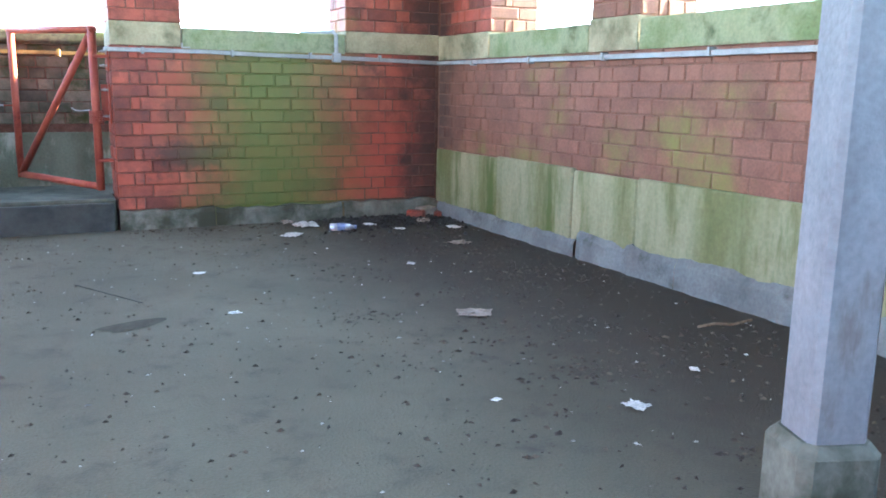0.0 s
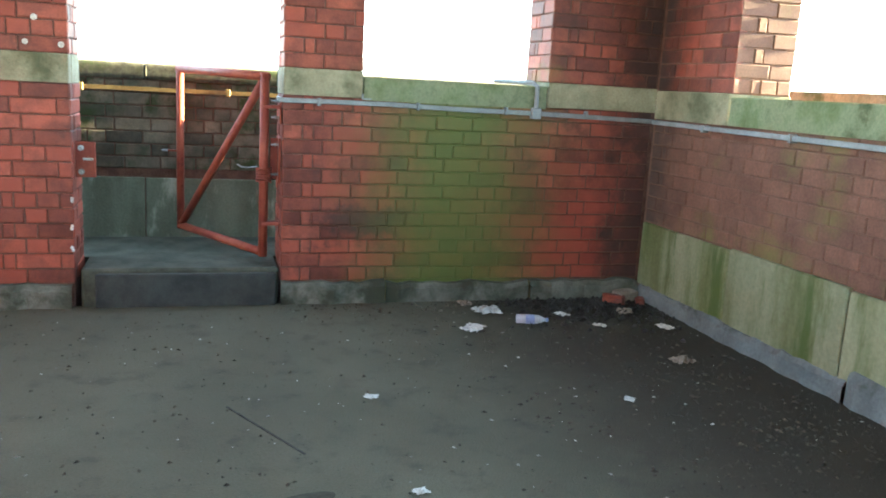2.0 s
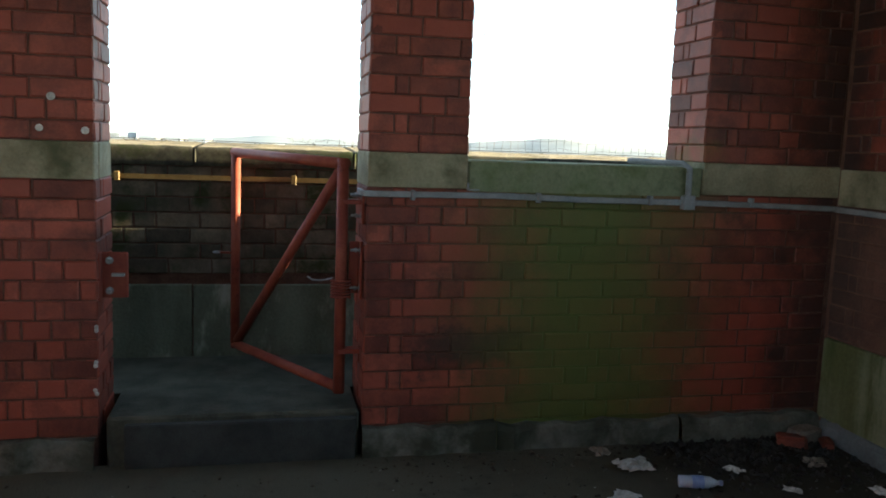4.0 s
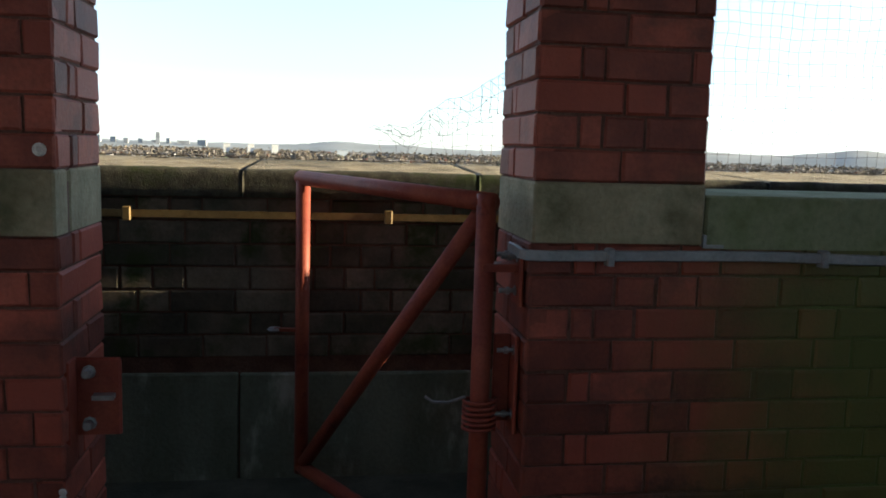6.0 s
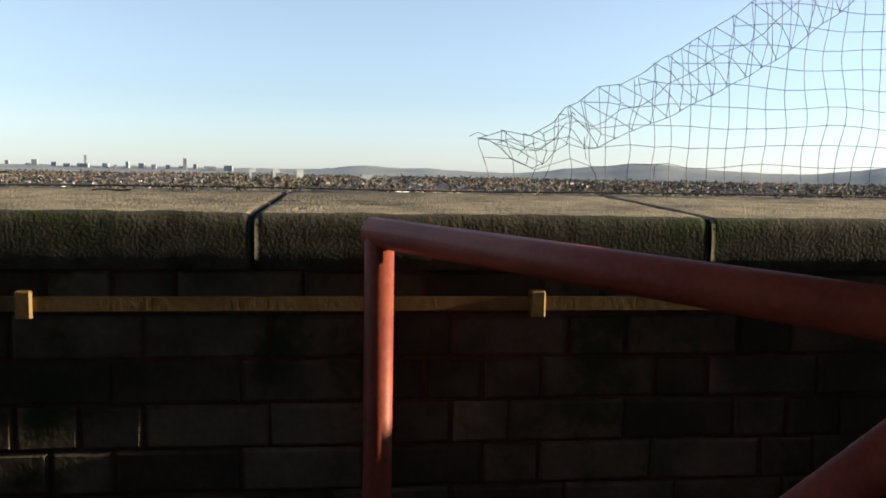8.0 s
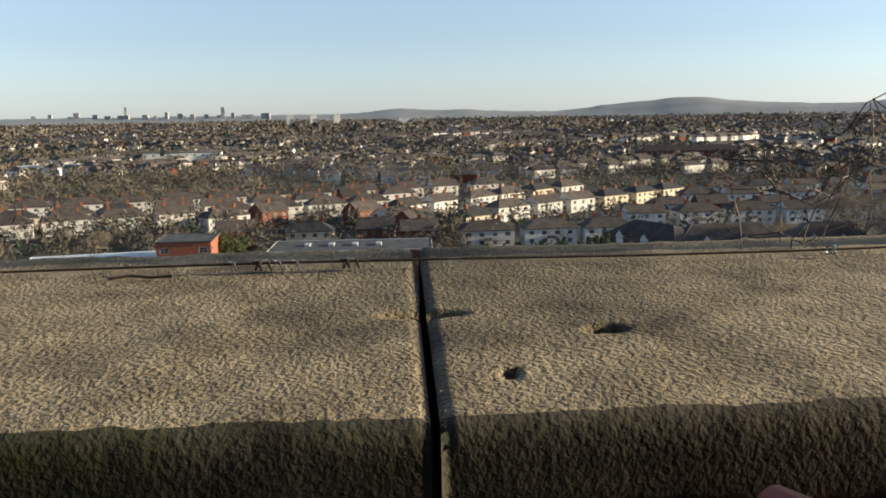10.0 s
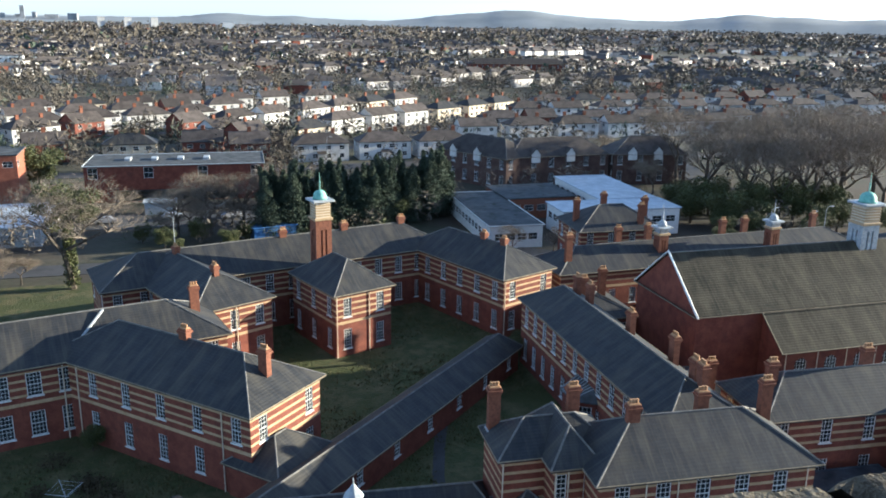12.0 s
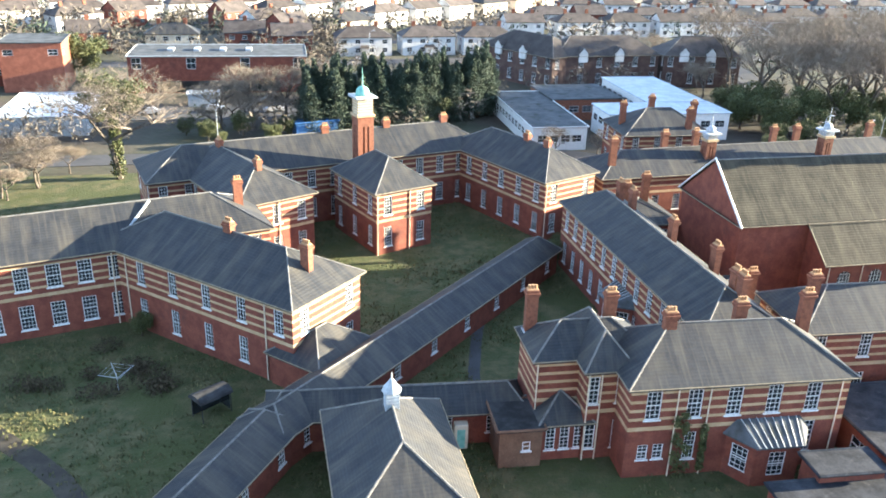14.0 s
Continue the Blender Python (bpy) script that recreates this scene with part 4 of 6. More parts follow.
# hall with a steep roof, and its aisle
hall = ward("great_hall", "tall plain red brick hall with a worn slate roof", (48.6, 75.2), 0, 34.0, 13.2, he=9.0, rise=5.4, wins=(0, 0, 0, 0), hips=(0, 0), bands=(), roof=M_HALLROOF, cat="hall")
part("coping", Shape().tube([(-0.2, -0.5, 8.9), (-0.2, 6.6, 14.6), (-0.2, 13.7, 8.9)], 0.13, 6), M_WHITE, hall)
def arched_aisle(x0, y0, L, W, he, top):
    """A lower aisle whose roof carries on the hall's slope, with tall round-headed windows."""
    e = tagged(new("hall_aisle"), "red brick aisle of the hall with tall arched white windows", "hall", "hospital buildings")
    e.matrix_world = pose(x0, y0, G)
    s = Shape()
    hole = [(2.6 + 3.9 * k, 1.6, 1.2, 3.4) for k in range(6)]
    facade(s, Matrix(), L, -0.3, he, hole, (), 0.2)
    s.add([(0, 0, -0.3), (0, W, -0.3), (0, W, top), (0, 0, he)], [(0, 1, 2, 3)])
    for c, w, z, h in hole:
        n, r, zc = 6, w / 2, z + h - w / 2
        for side in (-1, 1):
            arc = [(c + side * r * math.cos(a), 0.02, zc + r * math.sin(a)) for a in (math.pi / 2 * k / n for k in range(n + 1))]
            for p, q in zip(arc, arc[1:]):
                s.add([p, q, (q[0], 0.02, z + h), (p[0], 0.02, z + h)], [(0, 1, 2, 3)])
    part("wall", s, [M_WALL, M_BAND], e)
    v = [(-0.35, -0.45, he - 0.33), (L, -0.45, he - 0.33), (L, W + 0.02, top + 0.05), (-0.35, W + 0.02, top + 0.05)]
    part("roof", Shape().add(v + [(x, y, z - 0.2) for x, y, z in v], [(0, 1, 2, 3), (4, 5, 1, 0), (7, 4, 0, 3)]), M_HALLROOF, e)
    part("verge", Shape().tube([v[0], v[3]], 0.07, 6), M_GUTTER, e)
    part("gutter", Shape().tube([(-0.4, -0.5, he - 0.4), (L, -0.5, he - 0.4)], 0.07, 6), M_GUTTER, e)
    for c, w, z, h in hole:
        fm, pm, sm = window_meshes(w, h, 4, 8)
        wo = part("window", fm, None, e, m=pose(c, 0.08, z))
        part("sill", sm, None, wo)
        part("pane", pm, None, wo)
    for x in (0.5, 4.6, 8.4, 12.3, 16.2):
        part("downpipe", Shape().tube([(x, -0.1, 0), (x, -0.1, he - 0.4)], 0.06, 6), M_CREAM, e)


arched_aisle(57.0, 71.4, 25.0, 3.8, 5.9, 9.0)
# ranges behind the hall
ward("hospital_block", "rear brick range with many chimneys", (43.5, 100.0), 3, 52.0, 8.5, he=6.6, rise=2.6, wins=(16, 2, 16, 2), bands=STRIPES[:4], floors=2 - 1, chimneys=((2, 2, 11.5), (12, 6, 11), (17, 6, 11), (30, 6, 11), (34, 6, 11), (47, 6, 11)))
ward("hospital_block", "rear hipped brick pavilion with four stacks", (54.5, 117.5), -3, 14.0, 10.0, he=7.6, rise=3.2, wins=(4, 3, 4, 3), chimneys=((1, 5, 11.7), (7, 8, 12.0), (13, 5, 11.7), (10.5, 1, 11.5)))
ward("hospital_wing", "far brick wing with banded walls", (92.0, 96.0), -35, 26.0, 9.0, wins=(7, 2, 7, 2), chimneys=((5, 4, 12),))
ward("hospital_block", "low brick link beside the hall", (40.6, 64.5), 0, 7.8, 10.0, he=3.4, rise=1.5, wins=(2, 2, 2, 2), floors=1, bands=(), chimneys=((5, 3, 7.4),))
ward("hospital_block", "low brick link with slate roof", (40.6, 88.0), 0, 8.0, 9.0, he=4.6, rise=1.9, wins=(2, 2, 2, 2), floors=1, bands=(), chimneys=((2, 3, 9.0), (6, 6, 9.0)))


def cupola_tower(name, label, x, y, w, z_top, dome, angle=14.0, z0=6.0, body=None, stage_h=2.9, louvre_mat=None):
    """A square brick ventilation tower with slots, a louvred stage and a copper dome."""
    e = tagged(new(name), label, "tower")
    e.matrix_world = pose(x, y, G, 0, 0, angle)
    h = w / 2
    zb = z_top - stage_h
    slots_mat = louvre_mat or M_BAND
    s = Shape()
    for t in range(4):
        m = pose(0, 0, 0, 0, 0, 90 * t)
        facade(s, m @ pose(-h, -h, 0), w, z0, zb, [(w * 0.36, w * 0.12, z0 + (zb - z0) * 0.35, (zb - z0) * 0.5), (w * 0.64, w * 0.12, z0 + (zb - z0) * 0.35, (zb - z0) * 0.5)], (), 0.2)
        s.add([(-h + 0.3, -h + 0.2, z0), (h - 0.3, -h + 0.2, z0), (h - 0.3, -h + 0.2, zb), (-h + 0.3, -h + 0.2, zb)], [(0, 1, 2, 3)], 0, m)
    part("shaft", s, [body or M_CHIM, M_BAND], e)
    part("cornice", Shape().box(-h - 0.18, h + 0.18, -h - 0.18, h + 0.18, zb, zb + 0.3, c=0.06), M_BAND, e)
    st = Shape().box(-h + 0.1, h - 0.1, -h + 0.1, h - 0.1, zb + 0.3, z_top - 0.5)
    stage = part("louvre_stage", st, louvre_mat or M_CREAM, e)
    for i in range(5):
        z = zb + 0.5 + i * (z_top - zb - 1.2) / 5
        part("louvre", Shape().box(-h + 0.02, h - 0.02, -h + 0.02, h - 0.02, z, z + (z_top - zb) * 0.055), slots_mat, stage)
    part("roof_slab", Shape().box(-h - 0.4, h + 0.4, -h - 0.4, h + 0.4, z_top - 0.5, z_top - 0.25, c=0.08), M_LEAD, e)
    r = h * 0.82
    d = part("dome", Shape().lathe([(r * 1.1, z_top - 0.25), (r, z_top), (r * 0.93, z_top + r * 0.42), (r * 0.7, z_top + r * 0.78), (r * 0.35, z_top + r * 0.98), (0.1, z_top + r * 1.05)], 16), dome, e, smooth=True)
    part("finial", Shape().lathe([(0.1, z_top + r), (0.08, z_top + r + 0.9), (0.16, z_top + r + 1.0), (0.05, z_top + r + 1.1), (0.03, z_top + r + 2.3)], 8), dome, d)
    return e


cupola_tower("clock_turret", "slender orange brick turret with a green copper dome", 12.0, 106.2, 2.15, 17.4, M_COPPER)
cupola_tower("vent_turret", "brick ventilation turret with a grey metal cap", 60.4, 103.5, 1.5, 11.9, M_LEAD, 3, stage_h=1.5, louvre_mat=M_LEAD)
cupola_tower("vent_turret", "brick ventilation turret with a pointed metal cap", 78.6, 103.0, 1.5, 12.0, M_LEAD, 3, stage_h=1.5, louvre_mat=M_LEAD)
cupola_tower("hall_fleche", "pale turret with a green copper dome on the hall roof", 75.0, 81.8, 2.4, 19.4, M_COPPER, 0, 11.7, M_LEAD)
lantern = thing("roof_lantern", Shape().box(-0.45, 0.45, -0.45, 0.45, 7.6, 9.9), M_LEAD, "pale louvred lantern on the hall's ridge", "roof lantern", m=pose(6.65, 49.6, G - 0.9))
part("cap", Shape().lathe([(0.72, 9.9), (0.66, 10.05), (0.3, 10.5), (0.05, 10.9), (0.04, 11.3)], 8), M_LEAD, lantern)
for k in range(5):
    part("louvre", Shape().box(-0.49, 0.49, -0.49, 0.49, 8.5 + k * 0.26, 8.6 + k * 0.26), M_LEAD, lantern)


flat_block("modern_block", "white flat-roofed block with a pale metal roof", (62.0, 141.0), -2, 24.0, 9.0, 5.0, M_WHITE, M_PALE, 8)
flat_block("modern_block", "pale-roofed long block behind the hospital", (74.0, 150.5), -2, 12.0, 25.0, 5.0, M_WHITE, M_PALE, 4)
flat_block("modern_block", "grey felt-roofed block with white fascia", (46.0, 137.0), -2, 10.0, 30.0, 4.0, M_WHITE, M_FLAT, 4, M_WHITE)
flat_block("modern_block", "grey flat-roofed brick annexe", (57.0, 158.0), 0, 15.0, 14.0, 4.2, M_CHIM, M_FLAT, 5)
flat_block("brick_depot", "long red brick depot with dark open bays below", (-28.0, 191.5), -2, 38.0, 16.0, 7.8, M_WALL, M_FLAT, 4, M_LEAD, win_h=2.4, plant=4, bays=5)
flat_block("brick_depot", "square red brick plant house", (-54.0, 194.5), 2, 12.5, 13.0, 10.3, M_PLANT, M_FLAT, 2)
flat_block("brick_depot", "red brick depot range with flat roof", (-86.0, 196.0), 10, 32.0, 14.0, 5.0, M_WALL, M_PALE, 6)
flat_block("shed", "broad shed with a pale sheet roof", (-46.0, 156.0), 0, 15.0, 20.0, 3.4, M_LEAD, M_PALE, 0)
flat_block("cabin", "white site cabin with flat roof", (-15.0, 177.0), 0, 6.2, 3.0, 2.5, M_LEAD, M_PALE, 0)
flat_block("container", "blue steel storage container", (5.5, 150.2), 14, 8.0, 2.6, 2.5, M_TARP, M_TARP, 0)
flat_block("shed", "low dark-roofed store by the front block", (31.8, 36.0), -4, 11.0, 6.4, 2.8, M_WALL, M_FELT, 2)
flat_block("shed", "dark felt-roofed annexe beside the front block", (42.6, 40.5), -4, 9.0, 12.5, 3.0, M_WALL, M_FELT, 2)
flat_block("shed", "raised grey-roofed plant room", (35.8, 41.9), -4, 5.0, 2.3, 3.6, M_WALL, M_FELT, 0, M_FELT)
bus = tagged(new("smoking_shelter"), "dark glazed shelter with a domed roof on the grass", "shelter")
bus.matrix_world = pose(-7.0, 61.2, G, 0, 0, 35) @ Matrix.Scale(0.85, 4)
for px, py in ((0, 0), (3.2, 0), (0, 1.8), (3.2, 1.8)):
    part("post", Shape().tube([(px, py, 0), (px, py, 2.2)], 0.06, 6), M_BURNT, bus)
part("back_panel", Shape().box(0.05, 3.15, 1.75, 1.8, 0.2, 2.1), M_GLASS, bus)
part("side_panel", Shape().box(3.15, 3.2, 0.2, 1.7, 0.2, 2.1), M_GLASS, bus)
rv = [(x, 0.9 - 1.15 * math.cos(a), 2.2 + 0.6 * math.sin(a)) for x in (-0.2, 3.4) for a in (math.pi * k / 8 for k in range(9))]
part("canopy", Shape().add(rv, [(k, k + 1, k + 10, k + 9) for k in range(8)] + [tuple(range(9)), tuple(range(17, 8, -1))]), M_BURNT, bus)

# ---- ground, roads, trees and the town ----
M_TOWN = surface("town_ground", (0.035, 0.040, 0.020), (0.07, 0.063, 0.042), 0.05, 0.95, bump=0.4, fine=0.9, stain=(0.054, 0.0432, 0.0324), stain_scale=0.02, stain_at=(0.45, 0.6), depth=0.3)
M_TILE = surface("brown_roof_tiles", (0.042, 0.035, 0.031), (0.078, 0.066, 0.058), 0.5, 0.8, bump=0.4, fine=5, vary=0.3)
M_RENDER = surface("white_render", (0.44, 0.43, 0.40), (0.62, 0.605, 0.575), 0.3, 0.85, bump=0.1, fine=6, vary=0.12)
M_ISLR = surface("far_roofs", (0.05, 0.043, 0.039), (0.10, 0.086, 0.077), 0.05, 0.85, bump=0, vary=0.35, island=True)
M_ISLW = surface("far_walls", (0.42, 0.38, 0.33), (0.74, 0.72, 0.69), 0.02, 0.85, bump=0, vary=0.3, island=True)
M_ISLF = surface("farther_walls", (0.30, 0.28, 0.26), (0.5, 0.48, 0.46), 0.02, 0.85, bump=0, vary=0.3, island=True)
M_BARK = surface("grey_bark", (0.054, 0.0432, 0.0324), (0.122, 0.104, 0.0828), 2, 0.9, bump=0.6, fine=20)
M_TWIG = surface("winter_twigs", (0.13, 0.106, 0.08), (0.23, 0.19, 0.145), 1, 0.9, bump=0)
M_IVY = surface("ivy_leaves", (0.036, 0.048, 0.014), (0.10, 0.105, 0.036), 1.5, 0.6, bump=0, vary=0.3, island=True)
M_FIR = surface("dark_conifer", (0.026, 0.040, 0.026), (0.056, 0.075, 0.046), 0.8, 0.75, bump=0, vary=0.35, island=True)
M_FARTREE = surface("far_winter_woods", (0.075, 0.066, 0.052), (0.13, 0.112, 0.088), 0.02, 0.95, bump=0, vary=0.2, island=True)
# Distance haze is put into the hills' pale blue-grey base colour.
M_HAZED_HILL = surface("distant_hills", (0.17, 0.19, 0.20), (0.23, 0.25, 0.26), 0.004, 1.0, bump=0)
M_FARBLOCK = surface("pale_far_blocks", (0.17, 0.18, 0.19), (0.29, 0.295, 0.30), 0.05, 0.8, bump=0, vary=0.3, island=True)
M_CAR = surface("car_paint", (0.25, 0.26, 0.28), (0.5, 0.5, 0.52), 0.2, 0.3, bump=0, vary=0.6)

M_DARKW = surface("dark_brown_brick", (0.0612, 0.036, 0.0288), (0.101, 0.0648, 0.0504), 0.8, 0.85, bump=0.3, fine=7)
R = 4850.0
ring = [(R * math.cos(2 * math.pi * k / 96), R * math.sin(2 * math.pi * k / 96), 0) for k in range(96)]
ground = thing("ground", Shape().add(ring, [tuple(range(96))]), M_TOWN, "town ground of gardens, verges and yards", "ground", kind="structure", m=pose(0, 0, G - 0.06))
thing("lawn", Shape().box(-75, 110, 14, 132, -0.3, 0.0), M_GRASS, "rough winter grass round the hospital", "grass", kind="structure", m=pose(0, 0, G))


def strip(points, w):
    """A flat road surface along points."""
    v, f = [], []
    pts = [Vector((*p, 0)) for p in points]
    for i, p in enumerate(pts):
        d = (pts[min(i + 1, len(pts) - 1)] - pts[max(0, i - 1)]).normalized()
        nrm = Vector((-d.y, d.x, 0)) * w / 2
        v += [p - nrm, p + nrm, p - nrm - Vector((0, 0, 0.3)), p + nrm - Vector((0, 0, 0.3))]
    for i in range(len(pts) - 1):
        k = 4 * i
        f += [(k, k + 4, k + 5, k + 1), (k + 2, k + 6, k + 4, k), (k + 1, k + 5, k + 7, k + 3)]
    return Shape().add(v, f)


ROADS = [([(-120, 228), (0, 226), (60, 229), (160, 226)], 8), ([(-40, 140), (20, 139), (40, 142), (60, 128), (110, 122)], 6), ([(62, 229), (92, 330), (140, 480), (230, 800), (330, 1200)], 9),
         ([(-160, 268), (-60, 300), (60, 318), (200, 312)], 6), ([(40, 262), (160, 272), (300, 262)], 6), ([(-90, 178), (-20, 172), (45, 172)], 12), ([(100, 130), (130, 210), (150, 300)], 6), ([(22.7, 49.5), (21.8, 88)], 0.9)]
for pts, w in ROADS[:-1]:
    thing("road", strip(pts, w), M_TAR, "grey tarmac street", "road", kind="structure", m=pose(0, 0, G + 0.02))
thing("path", strip([(15.9, 60.5), (16.9, 65.3), (18.6, 71.0), (20.4, 76.2)], 1.1), M_TAR, "narrow dark path across the grass", "path", kind="structure", m=pose(0, 0, G + 0.03))

thing("path", strip([(-27.0, 66.5), (-22.5, 62.0), (-19.3, 58.6), (-16.8, 55.6), (-14.8, 52.0), (-12.5, 46.0)], 1.7), M_MUD, "muddy worn track across the grass", "path", kind="structure", m=pose(0, 0, G + 0.03))

# the shaft of the tower that carries the belvedere
shaft = Shape().box(XW - 1.5, XE + 1.5, YS - 1.5, 1.55, G - 0.5, -0.26)
thing("tower_shaft", shaft, M_WALL, "tall red brick water tower shaft", "tower", kind="structure")


def bare_tree(seed, height, spread=0.55, levels=6):
    """Trunk and limbs, and a fine spray of twigs, as two shapes."""
    r = random.Random(seed)
    limb, spray = Shape(), Shape()

    def grow(p, d, ln, rad, lv):
        q = p + d * ln * 0.5 + Vector((r.uniform(-1, 1), r.uniform(-1, 1), r.uniform(-0.3, 0.6))) * ln * 0.08
        e = q + (d + Vector((r.uniform(-1, 1), r.uniform(-1, 1), r.uniform(-0.2, 0.5))) * 0.22).normalized() * ln * 0.5
        if lv < 4:
            (limb if lv < 3 else spray).tube([p, q, e], [rad, rad * 0.8, rad * 0.58], 6 if lv < 2 else 3, ends=False)
        else:
            w = Vector((r.gauss(0, 1), r.gauss(0, 1), r.gauss(0, 1))).normalized() * rad
            spray.add([p - w, p + w, e + w * 0.5, e - w * 0.5], [(0, 1, 2, 3)])
        if lv >= levels:
            return
        for k in range(4 if lv < 2 else r.choice((3, 3, 4))):
            a = r.uniform(0, 2 * math.pi)
            side = Vector((math.cos(a), math.sin(a), r.uniform(-0.15, 0.5)))
            nd = (d * r.uniform(0.5, 0.95) + side * spread * r.uniform(0.7, 1.4)).normalized()
            grow(e if k else q.lerp(e, 0.8), nd, ln * r.uniform(0.62, 0.84), max(rad * 0.55, 0.014), lv + 1)

    grow(Vector((0, 0, -0.2)), Vector((r.uniform(-0.06, 0.06), r.uniform(-0.06, 0.06), 1)).normalized(), height * 0.26, height * 0.024, 0)
    return limb, spray


def leaf_cloud(seed, n, centres, size, flat=0.6):
    """Many small leaf clumps, as tilted leaves, scattered in lobes (x, y, z, radius, height)."""
    r = random.Random(seed)
    v, f = [], []
    for i in range(n):
        cx, cy, cz, rr, rh = centres[r.randrange(len(centres))]
        d = Vector((r.gauss(0, 1), r.gauss(0, 1), r.gauss(0, 1))).normalized() * r.uniform(0.45, 1.0)
        c = Vector((cx + d.x * rr, cy + d.y * rr, cz + d.z * rh))
        a = Vector((r.gauss(0, 1), r.gauss(0, 1), r.gauss(0, 0.6))).normalized()
        b = a.cross(Vector((r.gauss(0, 1), r.gauss(0, 1), r.gauss(0, 1)))).normalized()
        s = size * r.uniform(0.5, 1.3)
        k = len(v)
        v += [c - a * s, c - b * s * flat, c + a * s, c + b * s * flat]
        f.append((k, k + 1, k + 2, k + 3))
    return Shape().add(v, f)


def tree_thing(name, label, limb, spray, leaves=None, leaf_mat=None, group=""):
    t = tagged(new(name), label, "tree", group)
    part("trunk", limb, M_BARK, t)
    part("crown", spray, M_TWIG, t)
    if leaves:
        part("foliage", leaves, leaf_mat, t)
    return t


PROTO_A = tree_thing("bare_tree", "tall bare winter tree with fine twigs", *bare_tree(11, 15.0, 0.6, 7))
PROTO_B = tree_thing("bare_tree", "spreading bare winter tree", *bare_tree(23, 12.0, 0.8, 7))
PROTO_C = tree_thing("bare_tree", "bare winter tree with a dense crown", *bare_tree(37, 13.5, 0.72, 7))
PROTO_S = tree_thing("bare_shrub", "pale tangled bare shrub", *bare_tree(41, 8.0, 1.15, 7))
ivy_lobes = [(0, 0, 1 + k * 1.0, 1.05 - 0.04 * k, 0.8) for k in range(9)] + [(1.6, 0.3, 8.5, 1.1, 1.0), (-1.7, 0.5, 9.2, 1.2, 1.0), (0.4, 1.4, 10.5, 1.2, 1.1), (0.5, -1.2, 9.6, 1.0, 1.0), (3.0, 0.5, 10.5, 1.2, 0.9), (-3.2, -0.4, 11.5, 1.3, 1.0), (0.2, 0.4, 12.6, 1.6, 1.3), (-1.5, 2.4, 12.0, 1.2, 1.0), (2.2, -2.0, 12.2, 1.3, 1.0)]
PROTO_I = tree_thing("ivy_clad_tree", "bare tree with its trunk wrapped in green ivy", *bare_tree(5, 19.0, 0.85, 7), leaf_cloud(3, 7000, ivy_lobes, 0.16), M_IVY)
fl = [(0.7 * math.sin(k * 2.1), 0.7 * math.cos(k * 1.7), 0.9 + 0.62 * k, 2.5 * (1 - k / 17.0) * (0.85 + 0.15 * math.sin(k * 5.0)), 1.1) for k in range(15)]
PROTO_F = tree_thing("conifer", "dense dark evergreen tree", Shape().tube([(0, 0, -0.2), (0, 0, 9.5)], [0.22, 0.04], 6), Shape().tube([(0, 0, 3), (0.8, 0.2, 4)], [0.05, 0.01], 4), leaf_cloud(8, 14000, fl, 0.11), M_FIR)
lobes = [(math.cos(k) * 2.0, math.sin(k * 1.7) * 2.0, 4.5 + 1.6 * math.sin(k * 2.3), 2.0, 1.7) for k in range(9)]
PROTO_E = tree_thing("evergreen_tree", "broad dark green evergreen tree", Shape().tube([(0, 0, -0.2), (0.1, 0, 4.5)], [0.3, 0.15], 6), Shape().tube([(0, 0, 3), (1.5, 0.2, 5)], [0.1, 0.03], 4), leaf_cloud(9, 11000, lobes, 0.15), M_IVY)


def plant(proto, x, y, size=1.0, group=""):
    rt = random.Random(int(x * 31 + y * 17))
    first = not proto.get("used")
    m = pose(x, y, G, 0, 0, rt.uniform(0, 360)) @ Matrix.Scale(size, 4)
    if first:
        proto["used"] = 1
        proto.matrix_world = m
        return proto
    proto_scale = proto.scale.copy()
    proto.scale = (1, 1, 1)
    c = copy_thing(proto, pose(x, y, G, 0, 0, rt.uniform(0, 360)))
    c.scale = (size, size, size * rt.uniform(0.9, 1.1))
    proto.scale = proto_scale
    return c


